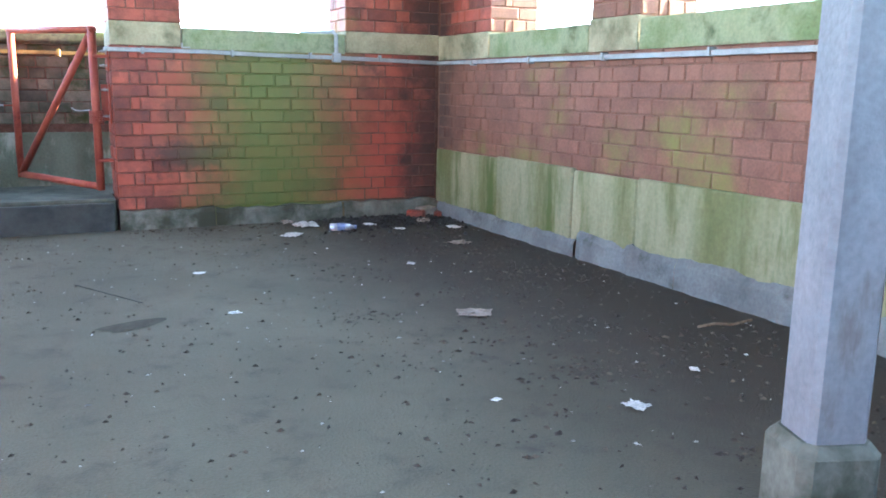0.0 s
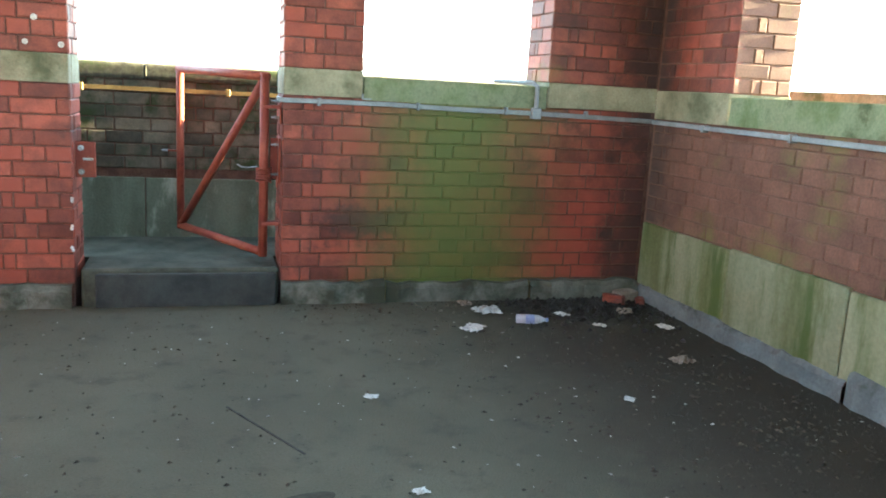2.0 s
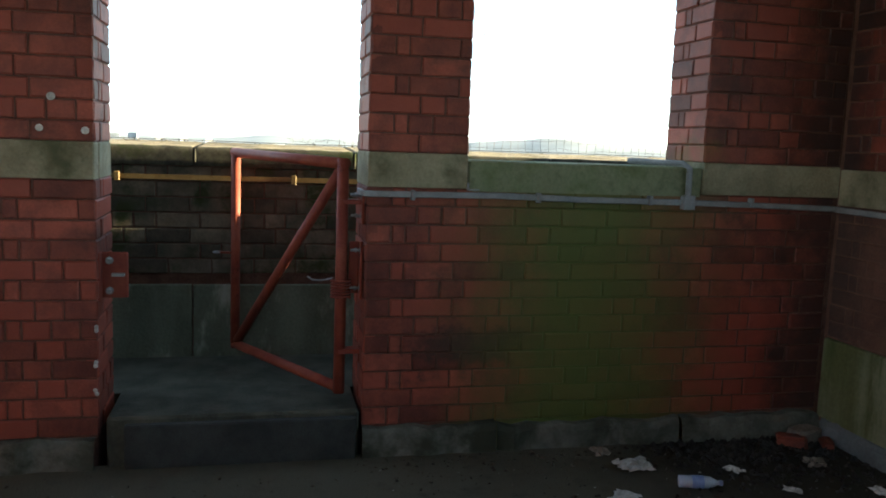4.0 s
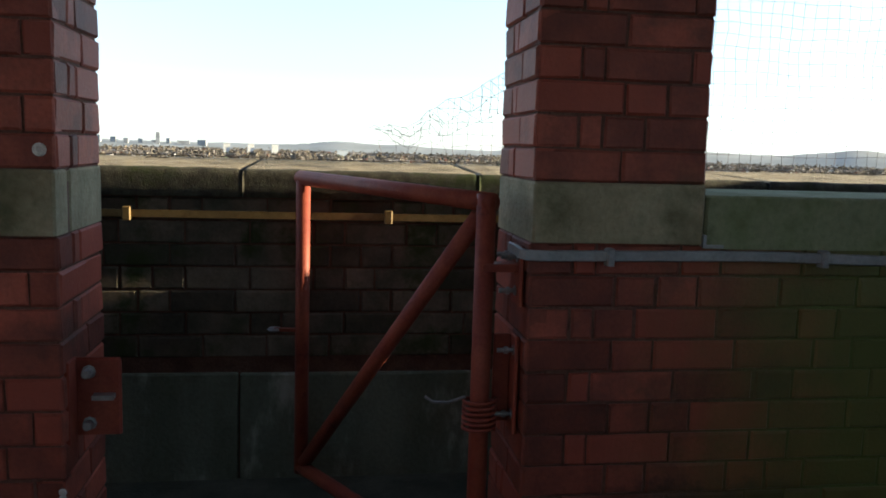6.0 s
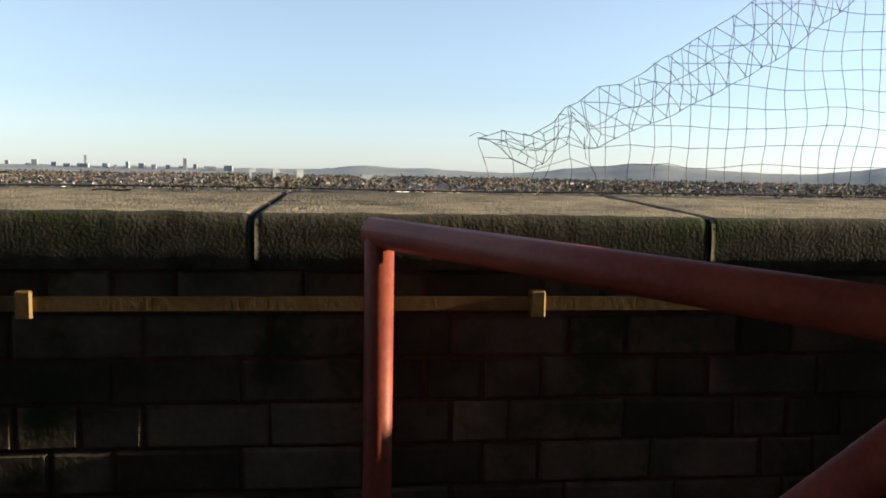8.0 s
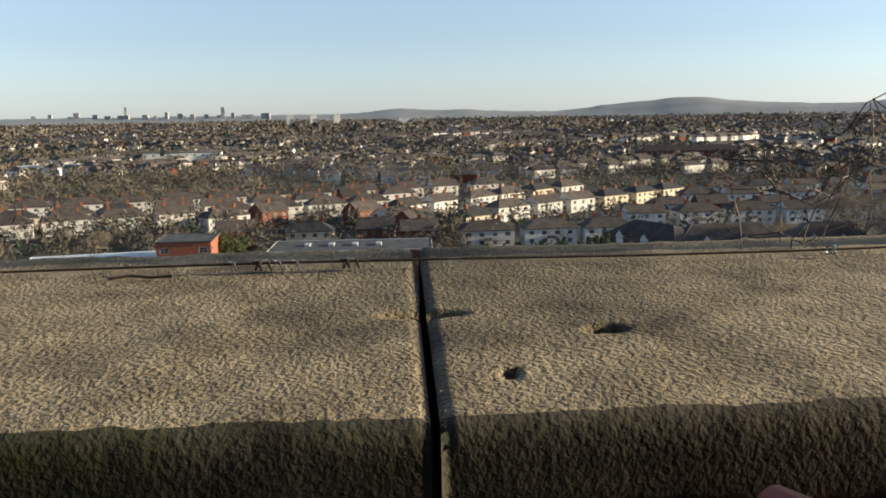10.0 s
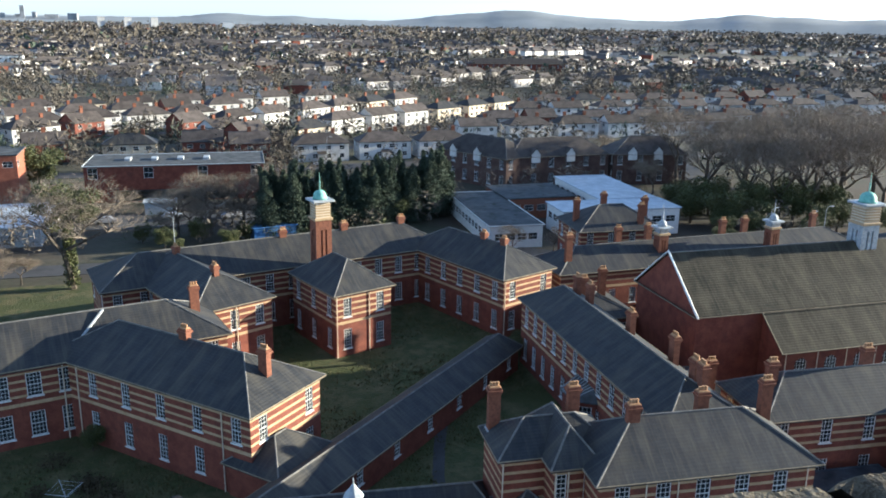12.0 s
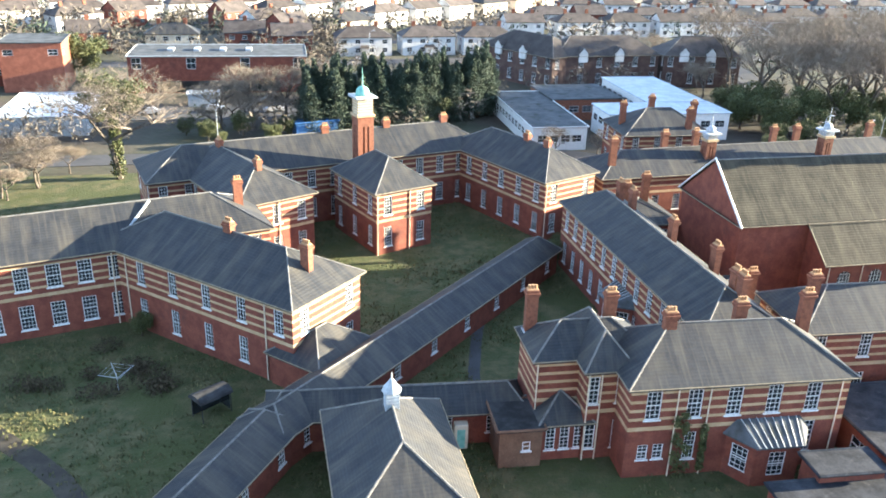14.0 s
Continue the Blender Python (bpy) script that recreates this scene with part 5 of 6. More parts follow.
plant(PROTO_I, -22.2, 129.5, 1.2)
for x, y, s, p in ((-42, 128, 1.0, PROTO_B), (-37, 122, 0.8, PROTO_B), (-48, 138, 1.1, PROTO_C), (-56, 150, 1.2, PROTO_A), (-60, 130, 1.0, PROTO_B), (-33, 126, 0.85, PROTO_B), (-39, 116, 0.8, PROTO_B), (-45, 120, 0.9, PROTO_C), (-52, 124, 0.9, PROTO_B), (8, 160, 0.8, PROTO_B), (-8, 158, 0.95, PROTO_C), (-2, 160, 1.0, PROTO_C), (4, 163, 1.0, PROTO_A),
                   (56, 131, 0.55, PROTO_B), (49, 133, 0.5, PROTO_C), (110, 142, 1.69, PROTO_C), (122, 150, 1.82, PROTO_C), (104, 160, 1.62, PROTO_A), (132, 138, 1.82, PROTO_C), (118, 166, 1.82, PROTO_C), (140, 160, 1.89, PROTO_A), (128, 178, 1.76, PROTO_C), (98, 172, 1.0, PROTO_B), (146, 146, 1.76, PROTO_C), (112, 184, 1.62, PROTO_A), (138, 192, 1.62, PROTO_C),
                   (92, 203, 0.8, PROTO_A), (84, 205, 0.8, PROTO_B), (104, 214, 0.9, PROTO_A), (156, 176, 1.76, PROTO_C), (116, 140, 1.89, PROTO_C), (126, 143, 1.76, PROTO_A), (108, 150, 1.76, PROTO_C), (134, 152, 1.89, PROTO_C), (150, 160, 1.89, PROTO_C), (122, 160, 1.76, PROTO_C), (144, 172, 1.89, PROTO_C), (132, 168, 1.76, PROTO_A), (152, 190, 1.76, PROTO_C), (126, 192, 1.62, PROTO_C), (20, 250, 0.6, PROTO_B), (-95, 175, 1.2, PROTO_C), (-108, 190, 1.1, PROTO_A), (-80, 230, 0.9, PROTO_B)):
    plant(p, x, y, s)
rt = random.Random(12)
for i in range(46):
    t = i / 45
    plant(PROTO_F, 8 + 37 * t + rt.uniform(-1, 1), 154.5 + 9 * t + rt.uniform(-2.5, 3.0), rt.uniform(1.0, 1.35))
for x, y, s in ((-33, 127, 1.0), (-38, 131, 1.1), (-30, 133, 0.8), (-44, 128, 1.1), (-36, 121, 0.8), (-50, 135, 1.2), (-2, 158, 1.25), (-6, 162, 1.2), (2, 162, 1.15), (-9, 157, 0.9)):
    plant(PROTO_S, x, y, s)
for x, y, s in ((93, 147, 1.0), (97, 141, 1.1), (101, 153, 1.2), (106, 144, 1.1), (113, 141, 1.2), (121, 140, 1.1), (95, 156, 1.0), (60, 128, 0.7), (57, 126, 0.6), (-47, 205, 1.6), (-40, 209, 1.4), (98, 133, 0.7), (103, 138, 0.9), (112, 132, 0.8), (88, 128, 0.6), (34, 160, 0.8), (-30, 176, 0.8), (-25, 170, 0.6), (-10, 150, 0.5), (1, 148, 0.5), (-4, 153, 0.55), (-14, 154, 0.45), (-8, 146, 0.4), (4, 152, 0.5), (96, 140, 0.8), (92, 134, 0.6), (107, 128, 0.7), (118, 134, 0.8), (126, 132, 0.7), (33.5, 88.5, 0.45), (-13.5, 77.5, 0.32)):
    plant(PROTO_E, x, y, s)

# grass tufts and brambles of the grounds
rg = random.Random(44)
v, f = [], []
for i in range(46000):
    x, y = rg.uniform(-45, 42), rg.uniform(34, 118)
    if noise.noise((x * 0.12, y * 0.12, 3)) + rg.uniform(-0.3, 0.3) < 0.05:
        continue
    for k in range(3):
        a, h, w = rg.uniform(0, 6.28), rg.uniform(0.10, 0.32), rg.uniform(0.03, 0.09)
        dx, dy = math.cos(a) * w, math.sin(a) * w
        ox, oy = rg.uniform(-0.25, 0.25), rg.uniform(-0.25, 0.25)
        n = len(v)
        v += [(x + ox - dx, y + oy - dy, 0), (x + ox + dx, y + oy + dy, 0), (x + ox + dy * 2, y + oy - dx * 2, h)]
        f.append((n, n + 1, n + 2))
M_TUFT = surface("grass_tufts", (0.045, 0.058, 0.018), (0.125, 0.108, 0.05), 0.5, 0.95, bump=0, vary=0.4, island=True)
thing("grass_tufts", Shape().add(v, f), M_TUFT, "tangled tufts of rough winter grass", "grass", kind="stuff", m=pose(0, 0, G))


# ---- houses ----
def house(name, label, L, W, he, rise, hips, wall, roof, n=4, chim=2, porch=True):
    e = tagged(new(name), label, "house", "houses of the town")
    s = Shape()
    places = []
    for k, (m, ln, c) in enumerate(((pose(0, 0, 0), L, n), (pose(L, 0, 0, 0, 0, 90), W, 1), (pose(L, W, 0, 0, 0, 180), L, n), (pose(0, W, 0, 0, 0, -90), W, 1))):
        hole = rows_of(ln, c, 1.5, 3.3, 1.2, 2.0) + rows_of(ln, c, 1.5, 0.9, 1.3, 2.0)
        facade(s, m, ln, -0.3, he, hole, (), 0.1)
        if k in (0, 1, 3):
            places += [(m, w) for w in hole]
    for k in (0, 1):
        if hips[k] == 0:
            s.add([(L * k, 0, he), (L * k, W, he), (L * k, W / 2, he + rise - 0.05)], [(0, 1, 2)])
    part("wall", s.weld(), [wall, M_BAND], e)
    rs, lines = hip_roof(L, W, he, rise, hips, 0.35)
    part("roof", rs, roof, e)
    for m, (c, w, z, h) in places:
        fm, pm, sm = window_meshes(w, h, 2, 1)
        wo = part("window", fm, None, e, m=m @ pose(c, 0, z))
        part("pane", pm, None, wo)
    for k in range(chim):
        x = L * (k + 0.5) / chim
        part("chimney", Shape().box(x - 0.5, x + 0.5, W / 2 - 0.35, W / 2 + 0.35, he, he + rise + 1.0).box(x - 0.56, x + 0.56, W / 2 - 0.41, W / 2 + 0.41, he + rise + 1.0, he + rise + 1.15), M_CHIM, e)
    if porch:
        part("porch", Shape().box(L * 0.5 - 1.2, L * 0.5 + 1.2, -1.2, 0, 0, 2.3).add([(L * 0.5 - 1.5, -1.5, 2.3), (L * 0.5 + 1.5, -1.5, 2.3), (L * 0.5 + 1.3, 0.1, 3.0), (L * 0.5 - 1.3, 0.1, 3.0)], [(0, 1, 2, 3)], 1), [wall, roof], e)
    return e


HOUSES = [house("semi_detached_house", "white rendered semi-detached house with a hipped tile roof", 15.5, 8.0, 5.2, 2.6, (1, 1), M_RENDER, M_TILE),
          house("terraced_house", "white rendered terraced house with a gabled tile roof", 13.0, 8.0, 5.2, 2.6, (0, 0), M_RENDER, M_TILE, 3, 2, False),
          house("brick_house", "brown brick house with a gabled dark roof", 11.0, 8.5, 5.2, 3.0, (0, 0), M_WALL, M_TILE, 3, 1),
          house("semi_detached_house", "cream rendered semi-detached house with slate roof", 14.0, 8.0, 5.2, 2.5, (1, 1), M_CREAM, M_SLATE, 4, 2, False)]
used = set()


def put_house(k, x, y, angle):
    m = pose(x, y, G, 0, 0, angle)
    if k not in used:
        used.add(k)
        HOUSES[k].matrix_world = m
    else:
        copy_thing(HOUSES[k], m)


for x, y, a, k in ((21.5, 236.5, 2, 0), (40.2, 237.5, 2, 0), (58.0, 237.0, 2, 0), (4.0, 240.0, 0, 2), (-9.0, 246.0, -4, 2), (8.0, 262.0, 40, 2), (-30.0, 244.0, 0, 3), (-50.0, 246.0, 14, 2), (26.0, 268.0, 35, 3), (0.0, 275.0, 40, 1)):
    put_house(k, x, y, a)
rh = random.Random(71)
placed = [(30, 240, 12), (48, 240, 12), (66, 240, 12), (-20, 245, 25)]
ROWS = [(-150, 268, 22, 9, 0.1), (-135, 292, 24, 9, 0.15), (-165, 322, 18, 12, 0.1), (-60, 282, 38, 5, 0.3), (-10, 292, 40, 7, 0.4), (40, 292, 34, 6, 0.3), (80, 268, 2, 6, 0.5), (95, 290, -2, 7, 0.5), (100, 322, 0, 9, 0.4), (120, 352, 3, 9, 0.5), (150, 262, -6, 5, 0.4),
        (-40, 352, 30, 5, 0.4)]
for x, y, a, n, mix in ROWS:
    c, s_ = math.cos(radians(a)), math.sin(radians(a))
    d = 0.0
    for i in range(n):
        px, py = x + c * d, y + s_ * d
        k = rh.choice((0, 1, 0, 3)) if rh.random() > mix * 0.15 else 2
        if all(math.hypot(px - qx, py - qy) > 15 for qx, qy, _ in placed):
            placed.append((px, py, 0))
            put_house(k, px, py + rh.uniform(-0.8, 0.8), a + rh.uniform(-3, 3))
        d += rh.uniform(17, 21)

# flats with white gablets
for o, a, L in (((55.5, 207.5), -62, 24.0), ((68.5, 188.5), 3, 27.0), ((96.5, 189.0), -10, 19.0)):
    fl_ = ward("block_of_flats", "dark brick flats with steep brown roofs", o, a, L, 11.0, he=7.6, rise=4.0, wins=(int(L / 4), 2, int(L / 4), 2), bands=(), roof=M_TILE, wall=M_DARKW, ww=1.3, cols=2, cat="flats", group="flats")
    for t in (0.25, 0.6):
        x = L * t
        g = Shape().add([(x - 1.1, -0.42, 6.2), (x + 1.1, -0.42, 6.2), (x + 1.1, -0.42, 8.3), (x, -0.42, 9.5), (x - 1.1, -0.42, 8.3)], [(0, 1, 2, 3, 4)])
        g.add([(x - 1.25, -0.55, 8.2), (x, -0.55, 9.6), (x + 1.25, -0.55, 8.2), (x - 1.25, 2.2, 8.2), (x, 3.6, 9.6), (x + 1.25, 2.2, 8.2)], [(0, 1, 4, 3), (1, 2, 5, 4)], 1)
        g.add([(x - 1.1, -0.42, 6.2), (x - 1.1, -0.42, 8.3), (x - 1.1, 2.2, 8.3), (x - 1.1, 0.0, 6.2), (x + 1.1, -0.42, 6.2), (x + 1.1, -0.42, 8.3), (x + 1.1, 2.2, 8.3), (x + 1.1, 0.0, 6.2)], [(0, 1, 2, 3), (7, 6, 5, 4)])
        part("gablet", g, [M_RENDER, M_TILE], fl_)

# the farther town, its gardens and woods
rng = np.random.default_rng(5)


def far_houses(r0, r1, keep):
    """Streets of houses: districts with a heading of their own, filled row by row."""
    v, f, s = [], [], []
    size = 170.0
    for gx in range(-18, 22):
        for gy in range(1, 24):
            ox, oy = gx * size, gy * size
            head = noise.noise((gx * 0.9, gy * 0.9, 2)) * 75
            c, sn = math.cos(radians(head)), math.sin(radians(head))
            for row in range(6):
                for k in range(9):
                    if rng.random() > keep:
                        continue
                    lx, ly = -85 + k * 18.5 + rng.uniform(-2, 2), -80 + row * 29 + rng.uniform(-1.5, 1.5)
                    x, y = ox + c * lx - sn * ly, oy + sn * lx + c * ly
                    r, az = math.hypot(x, y), math.degrees(math.atan2(-x, y))
                    if not (r0 < r < r1) or not (-43 < az < 28) or noise.noise((x * 0.004, y * 0.004, 7)) < -0.22:
                        continue
                    if r < 580 and any(abs(x - q[0]) + abs(y - q[1]) < 24 for q in placed):
                        continue
                    L, W, h, e = rng.uniform(10, 17), 8.0, rng.uniform(4.6, 5.6), rng.uniform(2.0, 3.0)
                    base = [(-L / 2, -W / 2), (L / 2, -W / 2), (L / 2, W / 2), (-L / 2, W / 2)]
                    n = len(v)
                    hip = rng.choice((0.0, 3.0))
                    for z, pts in ((0, base), (h, base), (h - 0.05, [(a * (1 + 0.7 / L), b * 1.09) for a, b in base])):
                        v += [(x + c * a - sn * b, y + sn * a + c * b, z) for a, b in pts]
                    v += [(x + c * a, y + sn * a, h + e) for a in (-L / 2 + hip, L / 2 - hip)]
                    f += [(n + i, n + (i + 1) % 4, n + 4 + (i + 1) % 4, n + 4 + i) for i in range(4)]
                    s += [0 if rng.random() < 0.85 else 1] * 4
                    f += [(n + 8, n + 9, n + 13, n + 12), (n + 10, n + 11, n + 12, n + 13), (n + 9, n + 10, n + 13), (n + 11, n + 8, n + 12)]
                    s += [2] * 4
    return v, f, s


v, f, s = far_houses(350, 1500, 0.66)
far_a = new("distant_houses", mesh_of("distant_houses", v, f, [M_ISLW, M_WALL, M_ISLR], s))
far_a.location.z = G
tagged(far_a, "white and brown houses of the suburb, roof behind roof", "houses", kind="stuff")
v, f, s = far_houses(1500, 3900, 0.3)
far_b = new("distant_houses", mesh_of("distant_houses", v, f, [M_ISLF, M_WALL, M_ISLR], s))
far_b.location.z = G
tagged(far_b, "far suburb roofs and pale walls towards the horizon", "houses", kind="stuff")


def far_trees(n, r0, r1, lo, hi, clear=True):
    """Ragged small crowns of many leaves each, for gardens and woods far off."""
    v, f = [], []
    for i in range(n):
        r = r0 * (r1 / r0) ** (rng.random() ** 0.8)
        az = rng.uniform(-44, 29)
        x, y = r * math.sin(radians(-az)), r * math.cos(radians(az))
        if noise.noise((x * 0.003, y * 0.003, 1)) < rng.uniform(-0.5, 0.2):
            continue
        if r < 245 and any(xa < x < xb and ya < y < yb for xa, xb, ya, yb in ((42, 92, 90, 180), (-60, 0, 163, 226), (54, 142, 188, 224), (-66, -32, 162, 184), (-45, 50, 0, 140), (-92, 46, 166, 180))):
            continue
        if r < 520 and any(math.hypot(x - q[0] - 7, y - q[1] - 4) < 11 for q in placed):
            continue
        h, w = rng.uniform(lo, hi), rng.uniform(0.28, 0.5)
        m = 110 if r < 245 else 64 if r < 560 else 26 if r < 900 else 9
        d = rng.normal(size=(m, 3))
        d /= np.linalg.norm(d, axis=1)[:, None]
        cpos = np.stack([x + d[:, 0] * h * w, y + d[:, 1] * h * w, h * 0.58 + d[:, 2] * h * 0.40], 1)
        cpos = cpos + rng.normal(size=(m, 3)) * h * (0.08 if m > 50 else 0.0)
        a = rng.normal(size=(m, 3)) * h * (0.07 if m > 100 else 0.1 if m > 50 else 0.085 if m > 20 else 0.16)
        b = rng.normal(size=(m, 3)) * h * (0.012 if m > 100 else 0.02 if m > 50 else 0.085 if m > 20 else 0.16)
        for q in range(m):
            k = len(v)
            v += [tuple(cpos[q] - a[q]), tuple(cpos[q] - b[q]), tuple(cpos[q] + a[q]), tuple(cpos[q] + b[q])]
            f.append((k, k + 1, k + 2, k + 3))
    return v, f


for cnt, r0, r1, lo, hi, lab, mt in ((700, 150, 236, 2, 7, "scrub and bare thickets round the hospital grounds", M_FARTREE), (130, 150, 236, 1.5, 4, "evergreen bushes round the hospital grounds", M_IVY), (2200, 232, 560, 3, 9, "bare garden trees and hedges between the houses", M_FARTREE), (700, 240, 900, 3, 8, "dark evergreens among the gardens", M_FIR), (6500, 480, 1600, 4, 10, "bare garden trees of the suburb", M_FARTREE), (6500, 1400, 4600, 7, 15, "far winter woods towards the horizon", M_FARTREE), (350, 600, 2500, 6, 12, "scattered dark evergreens of the suburb", M_FIR)):
    v, f = far_trees(cnt, r0, r1, lo, hi)
    ob = new("distant_trees", mesh_of("distant_trees", v, f, mt))
    ob.location.z = G
    tagged(ob, lab, "trees", kind="stuff")

# fields, skyline, hills
thing("playing_field", Shape().box(-220, -40, 640, 760, -0.2, 0.05), M_GRASS, "green playing field by the school", "field", kind="structure", m=pose(0, 0, G))
flat_block("school_block", "long white school building", (-195, 690), 6, 62, 14, 9, M_WHITE, M_FLAT, 10)
flat_block("school_block", "low white hall beside the field", (-260, 610), 6, 44, 14, 5, M_WHITE, M_PALE, 6)
flat_block("school_block", "long brick school with pale roof", (-330, 560), 8, 70, 16, 9, M_CHIM, M_PALE, 10)
far_terrace = ward("long_terrace", "long dark terrace with rows of dormers", (190, 610), -6, 75, 11, he=8, rise=4, wins=(18, 1, 0, 1), bands=(), cat="terrace", roof=M_TILE)
for k in range(3):
    flat_block("tower_block", "pale high-rise block of flats", (-292 + 72 * k, 2600), 10, 20, 18, 34, M_RENDER, M_RENDER, 3)
flat_block("warehouse", "white warehouse among far trees", (52, 2600), 4, 34, 20, 22, M_WHITE, M_WHITE, 0)
rs_ = random.Random(8)
for x0, h0, w0 in ((-1262, 92, 34), (-1290, 60, 60), (-1190, 55, 50), (-1120, 48, 40), (-1060, 66, 26), (-1010, 50, 60), (-940, 48, 40), (-796, 84, 30), (-830, 50, 60), (-760, 52, 40), (-700, 44, 70), (-1420, 56, 60), (-1500, 72, 36), (-1560, 52, 60), (-1640, 60, 50), (-1720, 66, 40), (-1350, 48, 70), (-880, 60, 24), (-600, 42, 60), (-1160, 72, 20)):
    flat_block("city_block", "pale city block on the skyline", (x0, 4250 + rs_.uniform(-60, 60)), rs_.uniform(-15, 15), w0 * rs_.uniform(0.3, 0.9), 20, h0 * rs_.uniform(0.28, 0.5) * (1.5 if h0 > 80 else 1.0) + 22, M_FARBLOCK, M_FARBLOCK, 0)


def hills(dist, peaks, base, seed, m):
    """A rolling ridge, seen far off, with a long front slope."""
    v, f = [], []
    n = 220
    for i in range(n + 1):
        az = radians(-38 + 94 * i / n)
        h = base + sum(a * math.exp(-((math.degrees(az) - c) / w) ** 2) for c, a, w in peaks) + 7 * noise.noise((i * 0.22, seed, 0)) + 3 * noise.noise((i * 0.9, seed, 4))
        for k, (dr, hh) in enumerate(((-420, 0.0), (-200, 0.55), (0, 1.0), (150, 0.8))):
            r = dist + dr
            v.append((r * math.sin(az), r * math.cos(az), max(-1.0, h * hh)))
    for i in range(n):
        f += [(4 * i + k, 4 * i + 4 + k, 4 * i + 5 + k, 4 * i + 1 + k) for k in range(3)]
    return Shape().add(v, f)


thing("distant_hills", hills(4500, ((20.5, 60, 4.0), (15.5, 18, 2.2), (26.5, 18, 3.0), (35, 44, 4.5), (46, 40, 8), (1.0, 22, 2.0), (5, 14, 3)), 32, 3, M_HAZED_HILL), M_HAZED_HILL, "low wooded hills on the horizon, haze put into their colour", "hills", kind="structure", smooth=True, m=pose(0, 0, G))

# ---- the gate and its fittings ----
HX, HY, FX, FY = -0.096, 0.088, -0.572, 0.843
gate = tagged(new("pipe_gate"), "open red-painted tubular steel gate hung on the pier", "gate")
part("hinge_post", Shape().tube([(HX, HY, 0.262), (HX, HY, 1.322)], 0.026, 14), M_RED, gate, smooth=True)
part("end_post", Shape().tube([(FX, FY, 0.292), (FX, FY, 1.322)], 0.024, 14), M_RED, gate, smooth=True)
part("top_rail", Shape().tube([(HX + 0.013, HY - 0.02, 1.301), (FX - 0.01, FY + 0.016, 1.321)], 0.025, 14), M_RED, gate, smooth=True)
part("bottom_rail", Shape().tube([(HX, HY, 0.285), (FX, FY, 0.312)], 0.024, 14), M_RED, gate, smooth=True)
part("brace", Shape().tube([(FX + 0.012, FY - 0.018, 0.335), (HX - 0.014, HY + 0.022, 1.262)], 0.024, 14), M_RED, gate, smooth=True)
tab = part("latch_tab", Shape().box(-0.095, -0.015, -0.012, 0.012, -0.005, 0.005, m=pose(FX, FY, 0.80, 0, 0, -10)), M_RED, gate)
part("latch_ring", Shape().lathe([(0.018, -0.006), (0.024, 0), (0.018, 0.006), (0.012, 0)], 12, m=pose(FX - 0.095, FY + 0.015, 0.80)), M_STEEL, tab)
coil = [(HX + 0.042 * math.cos(a), HY + 0.042 * math.sin(a), 0.70 + 0.085 * a / (2 * math.pi * 6)) for a in (2 * math.pi * 6 * k / 96 for k in range(97))]
spring = part("spring", Shape().tube(coil, 0.0055, 6), M_RED, gate, "red-painted coil spring", smooth=True)
part("spring_wire", Shape().tube([(HX - 0.04, HY, 0.79), (HX - 0.09, HY - 0.03, 0.785), (HX - 0.13, HY - 0.04, 0.79), (HX - 0.15, HY - 0.04, 0.805)], 0.004, 6), M_STEEL, spring)
for z in (1.135, 0.46):
    part("hinge_strap", Shape().box(HX - 0.01, -0.008, HY - 0.03, HY + 0.03, z - 0.010, z + 0.010, c=0.003), M_RED, gate)

bracket = tagged(new("hinge_bracket"), "red steel hinge bracket bolted to the pier", "bracket")
part("plate", Shape().box(-0.016, -0.004, 0.045, 0.135, 0.70, 0.96, c=0.004), M_RED, bracket)
part("plate", Shape().box(-0.014, -0.004, 0.03, 0.14, 1.04, 1.195, c=0.004), M_RED, bracket)
part("flange", Shape().box(-0.06, -0.016, 0.10, 0.112, 0.72, 0.955, c=0.003), M_RED, bracket)
for y, z in ((0.065, 0.75), (0.065, 0.92), (0.075, 1.075), (0.06, 1.165), (0.11, 1.165)):
    b = part("bolt", Shape().lathe([(0.006, 0), (0.006, 0.016), (0.010, 0.016), (0.010, 0.025), (0.006, 0.026), (0.006, 0.044)], 8, m=pose(-0.015, y, z, 0, -90, 0)), M_STEEL, bracket)
    part("washer", Shape().lathe([(0.014, 0.0), (0.014, 0.003), (0.008, 0.004)], 12, m=pose(-0.015, y, z, 0, -90, 0)), M_STEEL, b)

lock = tagged(new("lock_keep"), "red steel latch plate bolted to the brick jamb", "latch plate")
part("plate", Shape().box(-1.112, -0.997, 0.098, 0.112, 0.705, 0.9, c=0.006), M_RED, lock)
part("flange", Shape().box(-1.112, -1.1, 0.03, 0.098, 0.70, 0.905, c=0.003), M_RED, lock)
for z in (0.865, 0.735):
    part("bolt", Shape().lathe([(0.017, 0), (0.017, 0.004), (0.011, 0.005), (0.011, 0.03), (0.008, 0.031)], 8, m=pose(-1.072, 0.098, z, 90, 0, 0)), M_STEEL, lock)
part("keep_bar", Shape().box(-1.06, -1.01, 0.07, 0.098, 0.80, 0.812), M_STEEL, lock)

